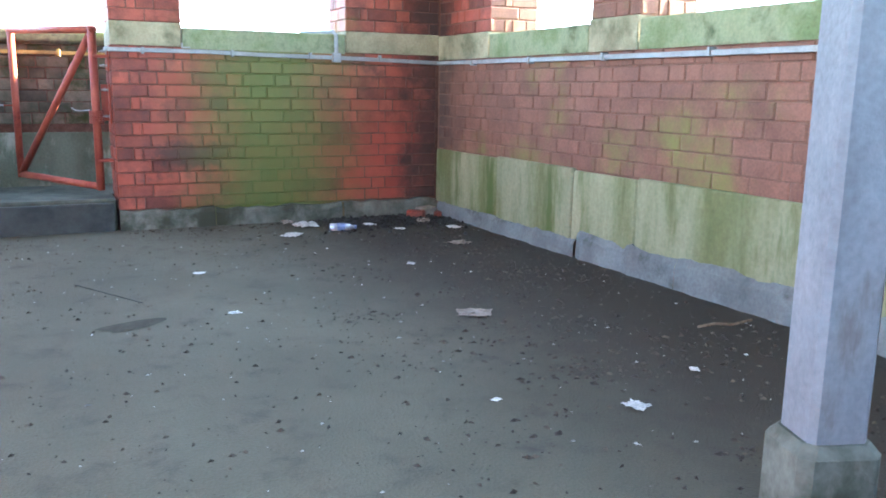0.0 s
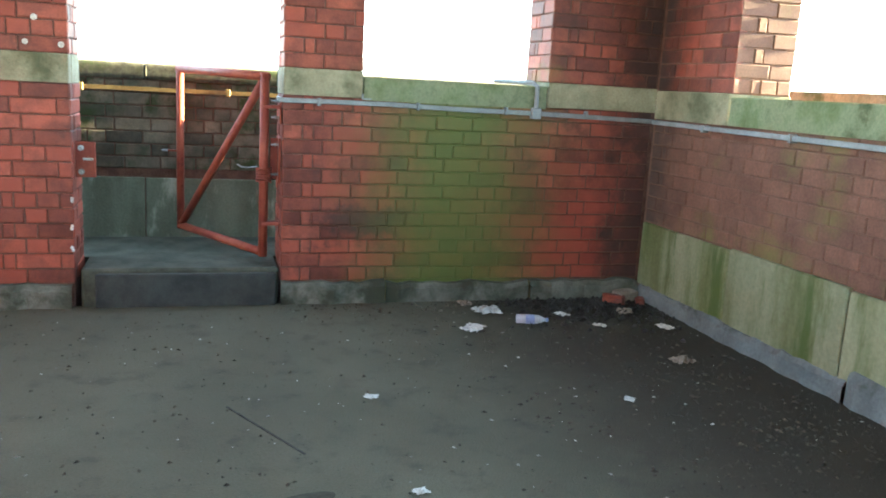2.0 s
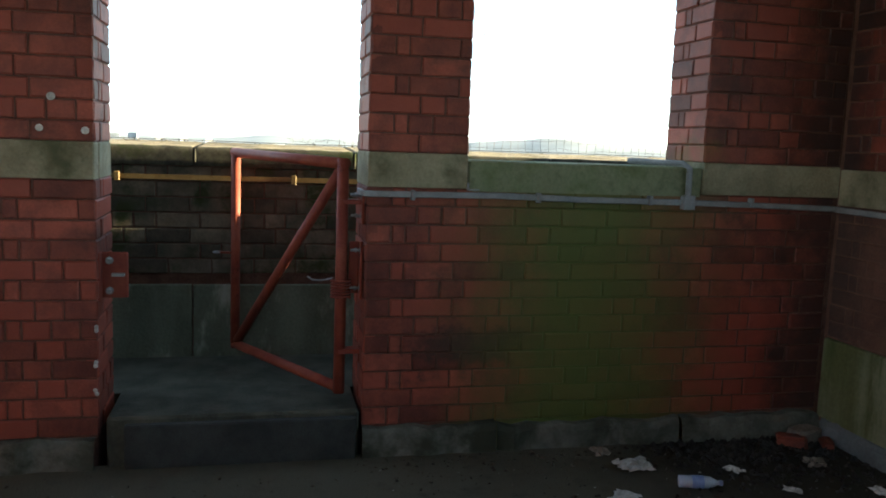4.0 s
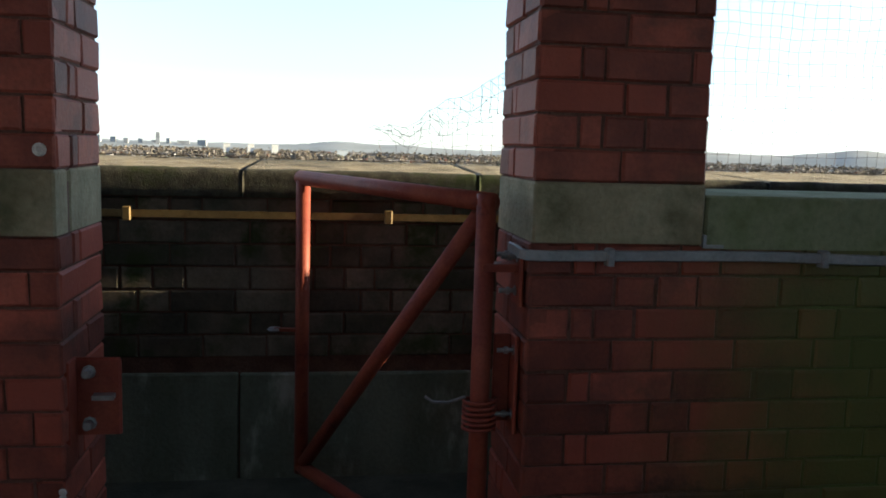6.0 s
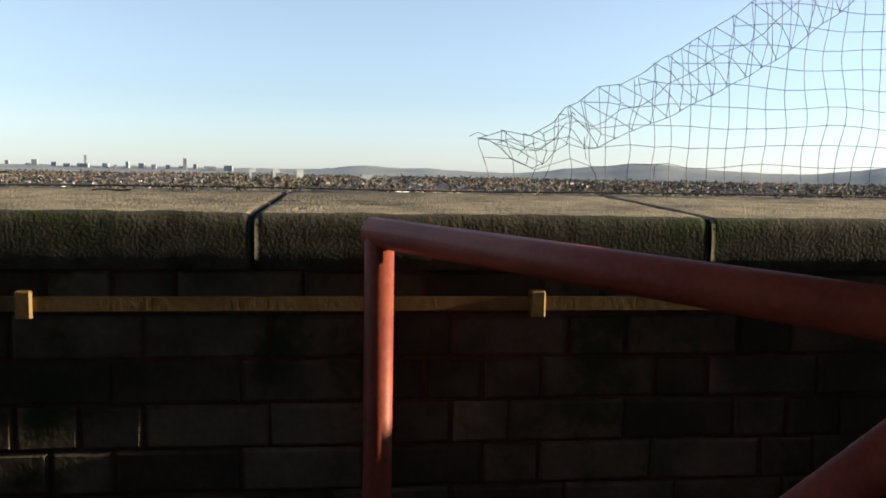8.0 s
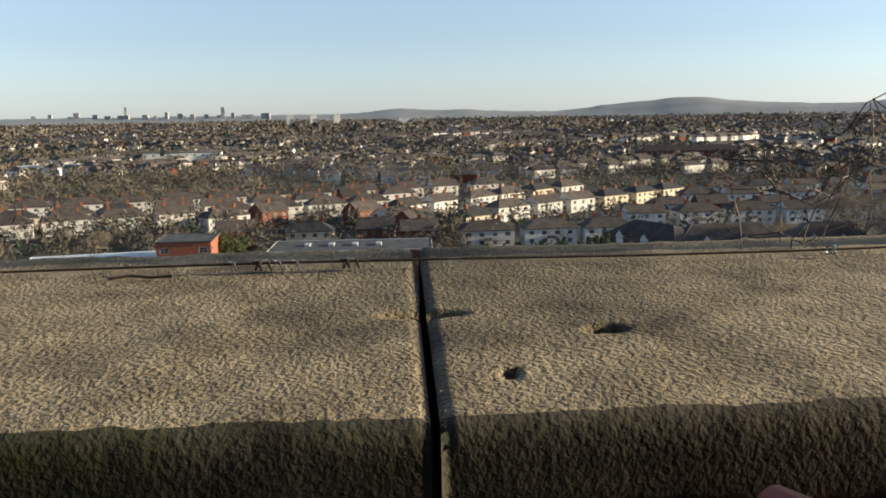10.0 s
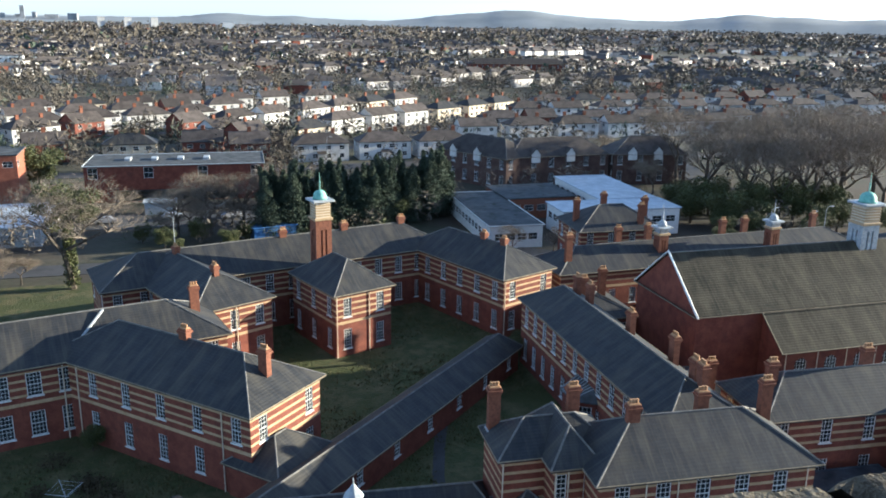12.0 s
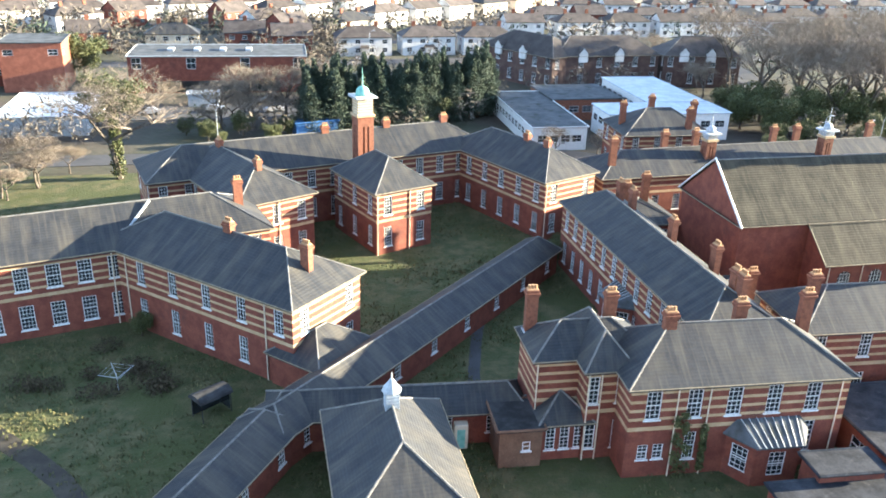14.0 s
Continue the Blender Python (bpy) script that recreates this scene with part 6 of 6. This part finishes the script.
# conduits
def ribbon(pts, tall, thick):
    """A flat strip on edge that follows points, rounded at its long edges."""
    pts = [Vector(p) for p in pts]
    v, f = [], []
    prof = [(-thick / 2, -tall / 2 + 0.003), (-thick / 2, tall / 2 - 0.003), (0, tall / 2), (thick / 2, tall / 2 - 0.003), (thick / 2, -tall / 2 + 0.003), (0, -tall / 2)]
    for i, p in enumerate(pts):
        d = (pts[min(i + 1, len(pts) - 1)] - pts[max(i - 1, 0)]).normalized()
        side = d.cross(Vector((0, 0, 1))).normalized() if abs(d.z) < 0.9 else Vector((0, 1, 0))
        up = side.cross(d)
        v += [p + side * a + up * b for a, b in prof]
    for i in range(len(pts) - 1):
        f += [(6 * i + k, 6 * i + (k + 1) % 6, 6 * i + 6 + (k + 1) % 6, 6 * i + 6 + k) for k in range(6)]
    f += [tuple(range(6)), tuple(range(6 * len(pts) - 1, 6 * len(pts) - 7, -1))]
    return Shape().add(v, f)


conduit = tagged(new("conduit"), "grey flat conduit clipped along the wall under the band", "conduit")
part("strip", ribbon([(-0.022, 0.125, 1.183), (-0.022, 0.04, 1.183), (-0.022, 0.0, 1.181), (-0.012, -0.014, 1.179), (0.02, -0.018, 1.178), (0.6, -0.016, 1.182), (1.0, -0.017, 1.172), (1.52, -0.016, 1.17), (1.95, -0.016, 1.163), (XE - 0.03, -0.018, 1.154), (XE - 0.03, -0.05, 1.152), (XE - 0.028, -2.4, 1.140), (XE - 0.028, -6.8, 1.13)], 0.028, 0.012), M_CONDUIT, conduit)
for x in (0.20, 0.78, 1.33, 1.86):
    part("clip", Shape().box(x - 0.009, x + 0.009, -0.034, 0.0, 1.155, 1.199, c=0.003), M_CONDUIT, conduit)
for y in (-0.6, -1.35, -2.1, -2.9, -3.7):
    part("clip", Shape().box(XE - 0.046, XE, y - 0.009, y + 0.009, 1.124, 1.166, c=0.003), M_CONDUIT, conduit)
jb = part("junction_box", Shape().box(1.492, 1.552, -0.045, 0.0, 1.138, 1.204, c=0.006), M_CONDUIT, conduit)
part("riser", Shape().tube([(1.522, -0.022, 1.2), (1.522, -0.02, 1.33), (1.51, 0.02, 1.352), (1.36, 0.30, 1.356)], 0.0145, 8), M_CONDUIT, conduit)
tape = tagged(new("lightning_tape"), "ochre metal strip clipped along the parapet wall", "conductor strip")
part("strip", Shape().box(-3.0, 1.9, 1.006, 1.014, 1.166, 1.192), M_BROWN, tape)
for x in (-2.09, -1.179, -0.27, 0.64, 1.55):
    part("clip", Shape().box(x - 0.014, x + 0.014, 0.998, 1.03, 1.155, 1.203, c=0.003), M_BROWN, tape)
thing("sill_bracket", Shape().box(0.445, 0.453, -0.02, 0.0, 1.205, 1.235).box(0.445, 0.50, -0.02, -0.012, 1.202, 1.210), M_CONDUIT, "small pale metal bracket under the sill", "bracket")

# pale plugs and paint spots on the piers
M_SPOT = surface("pale_filler", (0.42, 0.40, 0.36), (0.62, 0.60, 0.55), 40, 0.9, bump=0.4, fine=120)
for x, z, r in ((-1.14, 1.405, 0.016), (-1.31, 1.41, 0.015), (-1.265, 1.535, 0.017)):
    thing("filler_plug", Shape().lathe([(r, 0), (r * 0.9, 0.006), (r * 0.5, 0.007), (r * 0.45, 0.003)], 12, m=pose(x, -0.001, z, 90, 0, 0)), M_SPOT, "pale round filler plug in the brick pier", "filler", "filler plugs")
rp = random.Random(6)
for z in (0.60, 0.585, 0.45, 0.435, 0.33, 0.315):
    thing("paint_drip", Shape().lathe([(0.010, 0), (0.008, 0.005), (0.003, 0.007)], 7, m=pose(-1.112 + rp.uniform(-0.006, 0.004), -0.002, z, 90, 0, 0)), M_PAPER, "white paint drip on the edge of the pier", "paint drip", "paint drips")

# cable along the coping, with its ties
cable = tagged(new("cable"), "rusty steel cable strung along the coping with wire ties", "cable")
part("strand", Shape().tube([(x, 1.578 + 0.003 * math.sin(x * 3), 1.372 + 0.002 * math.sin(x * 5)) for x in (-4.2 + 0.25 * k for k in range(30))], 0.0019, 6), M_WIRE, cable)
for x, n in ((-1.056, 1), (-1.02, 3), (-0.99, 1), (-0.965, 1), (-0.892, 3), (-0.15, 2), (0.5, 2), (-2.0, 2)):
    lo = [(x + 0.008 * math.sin(a * 0.5) + 0.007 * a / 6.28, 1.578 + 0.0065 * math.sin(a), 1.370 + 0.0065 * math.cos(a)) for a in (6.28 * n * k / (10 * n) for k in range(10 * n + 1))]
    part("tie", Shape().tube(lo, 0.0016, 5), M_STEEL if n < 3 else M_WIRE, cable)
part("tag", Shape().box(-0.735, -0.71, 1.574, 1.582, 1.366, 1.374, c=0.002), M_PAPER, cable, "white plastic tie")
part("loose_wire", Shape().tube([(-1.22, 1.55, 1.362), (-1.19, 1.556, 1.365), (-1.16, 1.553, 1.362), (-1.13, 1.55, 1.364)], 0.0022, 5), M_WIRE, cable)

# torn wire netting over the parapet
net = Shape()
rn = random.Random(15)


def net_top(x):
    u = max(0.0, x + 0.25)
    return 1.50 + 0.36 * u + 0.28 * u * u


def net_at(x, z, k=0.0):
    top = net_top(x)
    slack = max(0.0, 1 - (x + 0.25) / 0.7)
    return (x + 0.02 * noise.noise((x * 6, z * 6, 1)) + 0.05 * slack * noise.noise((x * 9, z * 9, 4)), 1.66 + 0.03 * noise.noise((x * 4, z * 4, 7)) + k, z + 0.018 * noise.noise((x * 5, z * 5, 9)) + 0.045 * slack * noise.noise((x * 11, z * 11, 2)))


CELL = 0.054
for i in range(62):
    x = -0.25 + i * CELL
    top = min(net_top(x), 3.4)
    pts = [net_at(x, 1.37 + (top - 1.37) * j / 24) for j in range(25)]
    net.tube(pts, 0.0010, 3, ends=False)
for j in range(38):
    z = 1.39 + j * CELL
    xs = [-0.25 + k * CELL for k in range(62) if net_top(-0.25 + k * CELL) > z]
    if len(xs) > 1:
        net.tube([net_at(x, z) for x in xs], 0.0010, 3, ends=False)
net.tube([net_at(-0.25 + k * 0.05, net_top(-0.25 + k * 0.05)) for k in range(60)], 0.0011, 3, ends=False)
for k in range(9):
    x = -0.28 + rn.random() ** 1.6 * 0.5
    p = Vector(net_at(x, rn.uniform(1.40, net_top(x))))
    d = Vector((rn.gauss(0, 1), rn.gauss(0, 0.4), rn.gauss(0, 1))).normalized() * rn.uniform(0.03, 0.07)
    net.tube([p, p + d * 0.5 + Vector((0, 0.01, 0.01)), p + d], 0.0010, 3, ends=False)


def flap(u, v):
    """A point of the folded-over edge: u along the edge, v from the edge (0) to the fold (1)."""
    x = u + 0.055 * v
    wide = min(0.17, 0.06 + 0.16 * max(0.0, u + 0.25))
    q = net_at(x, max(1.376, net_top(u) - wide * v))
    return (q[0] + 0.012 * noise.noise((u * 14, v * 3, 5)), q[1] - 0.03 * math.sin(3.1 * v), max(1.372, q[2] + 0.012 * noise.noise((u * 13, v * 3, 8))))


for k in range(48):
    u = -0.25 + 0.043 * k
    for lean in (0.075, -0.06):
        net.tube([flap(max(-0.25, u + lean * t), t) for t in (0, 0.33, 0.67, 1.0)], 0.0010, 3, ends=False)
for v in (0.5, 1.0):
    net.tube([flap(-0.25 + 0.04 * k, v) for k in range(52)], 0.0010 if v < 1 else 0.0010, 3, ends=False)
thing("wire_netting", net, M_WIRE, "torn sagging wire netting above the parapet", "netting")

# the grey post
post = tagged(new("steel_post"), "grey-painted square post on a chipped concrete plinth", "post")
post.matrix_world = pose(0.86, -4.815, 0, 0, 0, -20)
part("shaft", Shape().box(-0.06, 0.06, -0.06, 0.06, 0.30, Z_CEIL, c=0.012), M_POST, post)
part("plinth", Shape().box(-0.084, 0.084, -0.084, 0.084, -0.01, 0.31, c=0.022), M_KERB, post)


# ---- litter on the floor ----
def crumple(seed, r, flat=0.5, n=7):
    """A crumpled sheet: a bent, folded grid."""
    rr = random.Random(seed)
    v = [((i / n - 0.5) * 2 * r + rr.uniform(-1, 1) * r * 0.16, (j / n - 0.5) * 2 * r * 0.8 + rr.uniform(-1, 1) * r * 0.16,
          0.004 + min(1.3, abs(rr.gauss(0, 1))) * r * 0.55 * flat * (1.1 - max(abs(i / n - 0.5), abs(j / n - 0.5)))) for j in range(n + 1) for i in range(n + 1)]
    f = [(j * (n + 1) + i, j * (n + 1) + i + 1, (j + 1) * (n + 1) + i + 1, (j + 1) * (n + 1) + i) for j in range(n) for i in range(n)]
    return Shape().add(v, f)


for k, (x, y, r, flat, mt, lab) in enumerate(((1.18, -0.33, 0.095, 0.75, M_PAPER, "crumpled white paper on the floor"), (0.99, -0.64, 0.085, 0.3, M_PAPER, "torn white paper scrap on the floor"), (1.10, -0.14, 0.06, 0.7, M_CARD, "crushed pinkish wrapper by the kerb"),
                                              (1.75, -0.66, 0.045, 0.4, M_PAPER, "small white wrapper scrap on the floor"), (1.89, -1.30, 0.08, 0.45, M_CARD, "torn pinkish paper scrap on the floor"), (1.35, -1.75, 0.035, 0.4, M_PAPER, "small white wrapper scrap on the floor"), (2.13, -0.74, 0.06, 0.5, M_PAPER, "crushed wrapper by the slabs"),
                                              (1.18, -2.80, 0.09, 0.25, M_CARD, "flattened dirty card on the floor"), (0.24, -2.40, 0.03, 0.4, M_PAPER, "small white scrap on the floor"), (1.54, -3.76, 0.025, 0.5, M_PAPER, "small white scrap on the floor"), (1.13, -3.95, 0.045, 0.5, M_PAPER, "crumpled white scrap on the floor"), (0.24, -1.56, 0.035, 0.3, M_PAPER, "small white scrap on the floor"),
                                              (0.76, -3.73, 0.02, 0.4, M_PAPER, "small white scrap on the floor"), (2.05, -0.40, 0.07, 0.6, M_CARD, "crushed dirty wrapper in the ash"), (1.62, -0.42, 0.05, 0.5, M_PAPER, "dirty white scrap in the ash"))):
    thing("paper_scrap", crumple(k + 3, r * 0.8, flat), mt, lab, "litter", "litter on the floor", m=pose(x, y, 0.002, 0, 0, k * 47))

M_PET = bpy.data.materials.new("clear_plastic")
pn, pl, pb = nodes_of(M_PET)
pb.inputs["Base Color"].default_value, pb.inputs["Roughness"].default_value = (0.75, 0.82, 0.92, 1), 0.15
pb.inputs["Transmission Weight"].default_value = 0.6
M_BLUE = surface("blue_cap_plastic", (0.12, 0.16, 0.32), (0.2, 0.25, 0.42), 20, 0.4, bump=0)
bottle = tagged(new("plastic_bottle"), "clear plastic bottle lying on its side", "bottle")
bottle.matrix_world = pose(1.36, -0.57, 0.028, 0, 90, -14) @ Matrix.Scale(0.78, 4)
body = part("body", Shape().lathe([(0.02, -0.11), (0.034, -0.105), (0.035, -0.04), (0.031, -0.02), (0.035, 0.0), (0.034, 0.06), (0.014, 0.10), (0.013, 0.115)], 14), M_PET, bottle, smooth=True)
part("label", Shape().lathe([(0.0355, -0.04), (0.0356, -0.035), (0.0356, 0.02), (0.0355, 0.025)], 14), M_BLUE, body)
part("cap", Shape().lathe([(0.016, 0.112), (0.016, 0.128), (0.013, 0.13)], 12), M_BLUE, bottle)
for k, (x, y, a, s) in enumerate(((2.21, -0.10, 20, 1.0), (2.10, -0.16, -35, 0.8), (2.27, -0.20, 70, 0.55))):
    rb = random.Random(k)
    sh = Shape().box(-0.09 * s, 0.09 * s, -0.05 * s, 0.05 * s, 0, 0.06 * s, c=0.012)
    sh.v = [(p[0] + rb.uniform(-0.008, 0.008), p[1] + rb.uniform(-0.008, 0.008), p[2] + rb.uniform(0, 0.008)) for p in sh.v]
    thing("broken_brick", sh, M_BRICK if k else M_CARD, "broken brick lying in the dirty corner", "brick", "rubble in the corner", m=pose(x, y, 0.0, 0, 0, a))
heap = Shape()
for k in range(900):
    ra = random.Random(k)
    x, y = ra.gauss(1.85, 0.28), -abs(ra.gauss(0.12, 0.28)) - 0.05
    if x > XE - 0.06:
        continue
    s = ra.uniform(0.006, 0.024)
    q = Vector((x, y, 0.004))
    a, b = Vector((ra.gauss(0, 1), ra.gauss(0, 1), 0.3)).normalized() * s, Vector((ra.gauss(0, 1), ra.gauss(0, 1), 0.5)).normalized() * s * 0.6
    h = Vector((0, 0, s * ra.uniform(0.3, 1.1)))
    heap.add([q - a, q - b, q + a, q + b, q + h], [(0, 1, 4), (1, 2, 4), (2, 3, 4), (3, 0, 4)])
thing("ash_heap", heap, M_ASH, "black ash and charred scraps in the corner", "ash", kind="stuff")


def scatter(name, n, mat, label, place, lo, hi, tall, seed):
    """Chips lying on the floor."""
    rr = random.Random(seed)
    s = Shape()
    for k in range(n):
        x, y = place(rr)
        if not (XW + 0.05 < x < XE - 0.07 and YS + 0.1 < y < -0.07):
            continue
        z = lo * (hi / lo) ** (rr.random() ** 2)
        t = rr.uniform(0, 6.28)
        a, b = Vector((math.cos(t), math.sin(t), 0)) * z, Vector((-math.sin(t), math.cos(t), 0)) * z * rr.uniform(0.25, 0.8)
        q, h = Vector((x, y, 0.001)), Vector((rr.uniform(-0.3, 0.3) * z, 0, z * tall))
        s.add([q - a, q - b, q + a, q + b, q + h], [(0, 1, 4), (1, 2, 4), (2, 3, 4), (3, 0, 4)])
    return thing(name, s, mat, label, "debris", kind="stuff")


everywhere = lambda r: (r.uniform(-2.2, 2.3), r.uniform(-6.0, -0.1))
scatter("plaster_flecks", 520, M_FLECK, "pale flecks of plaster and droppings on the floor", everywhere, 0.003, 0.013, 0.5, 1)
scatter("dirt_crumbs", 3600, M_CRUMB, "dark crumbs of dirt over the floor", everywhere, 0.003, 0.014, 0.7, 2)
rdrift = random.Random(31)
DRIFTS = [(rdrift.gauss(1.55, 0.5), rdrift.uniform(-5.2, -0.7), rdrift.uniform(0.05, 0.22)) for k in range(46)]


def in_drift(r):
    cx, cy, w = r.choice(DRIFTS)
    return cx + r.gauss(0, w * 1.5), cy + r.gauss(0, w)


scatter("leaf_litter", 4200, M_CRUMB, "dead leaves and dirt drifted along the side wall", in_drift, 0.004, 0.02, 0.5, 3)
scatter("leaf_flecks", 130, M_FLECK, "pale chips among the dead leaves", lambda r: (r.gauss(1.75, 0.45), r.uniform(-4.6, -0.4)), 0.003, 0.014, 0.4, 4)
scatter("dirt_clods", 500, M_CRUMB, "loose dirt along the foot of the brick wall", lambda r: (r.uniform(0.1, 2.3), -0.08 - abs(r.gauss(0, 0.12))), 0.004, 0.016, 0.8, 5)
tw = Shape().tube([(1.93, -3.36, 0.008), (2.0, -3.38, 0.02), (2.08, -3.40, 0.012), (2.2, -3.39, 0.016)], 0.006, 5)
thing("twig", tw, M_VINE, "pale dead twig on the floor", "twig")
thing("floor_crack", Shape().box(-0.42, 0.12, -0.004, 0.004, 0.0005, 0.003, m=pose(-0.15, -1.95, 0, 0, 0, -62)), M_ASH, "dark crack across the concrete floor", "crack", kind="structure")
stain = [(0.13 * math.cos(a) * (1 + 0.25 * math.sin(3 * a + 1)), 0.075 * math.sin(a) * (1 + 0.2 * math.cos(2 * a)), 0) for a in (2 * math.pi * k / 28 for k in range(28))]
thing("damp_stain", Shape().add(stain, [tuple(range(28))]), surface("damp_floor", (0.046, 0.043, 0.033), (0.062, 0.058, 0.044), 20, 0.95, spec=0.08, bump=0.2), "dark damp stain on the concrete", "stain", kind="structure", m=pose(-0.18, -2.42, 0.003, 0, 0, 20))

# lamps of the car park and parked cars
for x, y in ((92, 122), (96, 126), (101, 122), (107, 125), (112, 121), (-8, 143), (30, 232)):
    lp = tagged(new("street_lamp"), "thin grey street lamp beside the road", "street lamp", "street lamps")
    lp.matrix_world = pose(x, y, G)
    part("pole", Shape().tube([(0, 0, 0), (0, 0, 7.0), (0.3, 0, 7.6), (1.0, 0, 7.7)], [0.09, 0.06, 0.05, 0.05], 6), M_LEAD, lp)
    part("head", Shape().box(0.8, 1.5, -0.15, 0.15, 7.62, 7.78, c=0.04), M_LEAD, lp)


def car(x, y, a):
    e = tagged(new("parked_car"), "small parked car seen from far above", "car", "parked cars")
    e.matrix_world = pose(x, y, G + 0.03, 0, 0, a)
    prof = [(-2.1, 0.35), (-2.1, 0.85), (-1.3, 0.95), (-0.7, 1.42), (0.9, 1.42), (1.5, 0.95), (2.1, 0.88), (2.1, 0.35)]
    v = [(px, s * (0.85 if pz < 1.2 else 0.68), pz) for s in (-1, 1) for px, pz in prof]
    part("body", Shape().add(v, [tuple(range(8)), tuple(range(15, 7, -1))] + [(i, (i + 1) % 8 + 0, (i + 1) % 8 + 8, i + 8) for i in range(8)]), M_CAR, e)
    part("windows", Shape().add([(-1.2, -0.81, 1.0), (1.3, -0.81, 1.0), (0.8, -0.71, 1.36), (-0.65, -0.71, 1.36), (-1.2, 0.81, 1.0), (1.3, 0.81, 1.0), (0.8, 0.71, 1.36), (-0.65, 0.71, 1.36)], [(0, 1, 2, 3), (7, 6, 5, 4)]), M_GLASS, e)
    for wx in (-1.3, 1.3):
        for wy in (-0.8, 0.8):
            part("wheel", Shape().lathe([(0.2, -0.1), (0.32, -0.09), (0.32, 0.09), (0.2, 0.1)], 10, m=pose(wx, wy, 0.32, 90, 0, 0)), M_BURNT, e)


rc = random.Random(9)
for x, y, a in ((56, 128, 10), (60.5, 127.5, 12), (94, 131, -20), (99, 129, -20), (104, 127, -20), (28, 229, 2), (48, 231, 2), (70, 232, 60), (-22, 171, 5), (-10, 172, 5), (2, 171, 8), (100, 270, 5), (120, 272, 3), (66, 250, 74), (72, 270, 74), (78, 292, 74)):
    car(x, y, a)

# ivy on the front block
iv = [(4.2 + 0.5 * math.sin(k * 1.9), -0.22, 0.5 + 0.5 * k, 0.55 - 0.02 * k, 0.5) for k in range(11)] + [(6.0, -0.2, 0.8 + 0.5 * k, 0.3, 0.45) for k in range(8)]
thing("climbing_ivy", leaf_cloud(21, 1500, iv, 0.13), M_IVY, "green ivy climbing the front block's wall", "climber", m=pose(24.1, 48.4, G, 0, 0, -4))
M_BRAMBLE = surface("brown_brambles", (0.03, 0.026, 0.014), (0.07, 0.055, 0.03), 0.8, 0.95, bump=0, vary=0.4, island=True)
br = [(rc.uniform(-24, -9), rc.uniform(67, 76), 0.4, rc.uniform(0.8, 2.2), 0.6) for k in range(14)]
thing("bramble_patch", leaf_cloud(22, 4200, br, 0.12), M_BRAMBLE, "brown brambles sprawling over the grass", "brambles", kind="stuff", m=pose(0, 0, G))

dryer = tagged(new("rotary_clothes_line"), "bare rotary clothes line standing in the grass", "clothes line")
dryer.matrix_world = pose(-14.4, 67.7, G)
part("pole", Shape().tube([(0, 0, -0.1), (0, 0, 1.7)], 0.035, 6), M_LEAD, dryer)
for k in range(4):
    a = 0.4 + k * math.pi / 2
    part("arm", Shape().tube([(0, 0, 1.2), (1.5 * math.cos(a), 1.5 * math.sin(a), 2.0)], 0.03, 5), M_LEAD, dryer)
for r in (0.7, 1.1, 1.45):
    ring_pts = [(r * math.cos(0.4 + k * math.pi / 2), r * math.sin(0.4 + k * math.pi / 2), 1.2 + 0.53 * r) for k in range(5)]
    part("line", Shape().tube(ring_pts, 0.012, 4), M_LEAD, dryer)
cabinet = tagged(new("service_cabinet"), "pale timber cabinet with a dark green door by the corridor", "cabinet")
cabinet.matrix_world = pose(13.0, 54.6, G, 0, 0, -5)
part("body", Shape().box(-0.55, 0.55, -0.4, 0.4, -0.05, 2.2, c=0.04), M_CREAM, cabinet)
part("door", Shape().box(-0.32, 0.32, -0.44, -0.39, 0.1, 1.8, c=0.01), M_COPPER, cabinet)
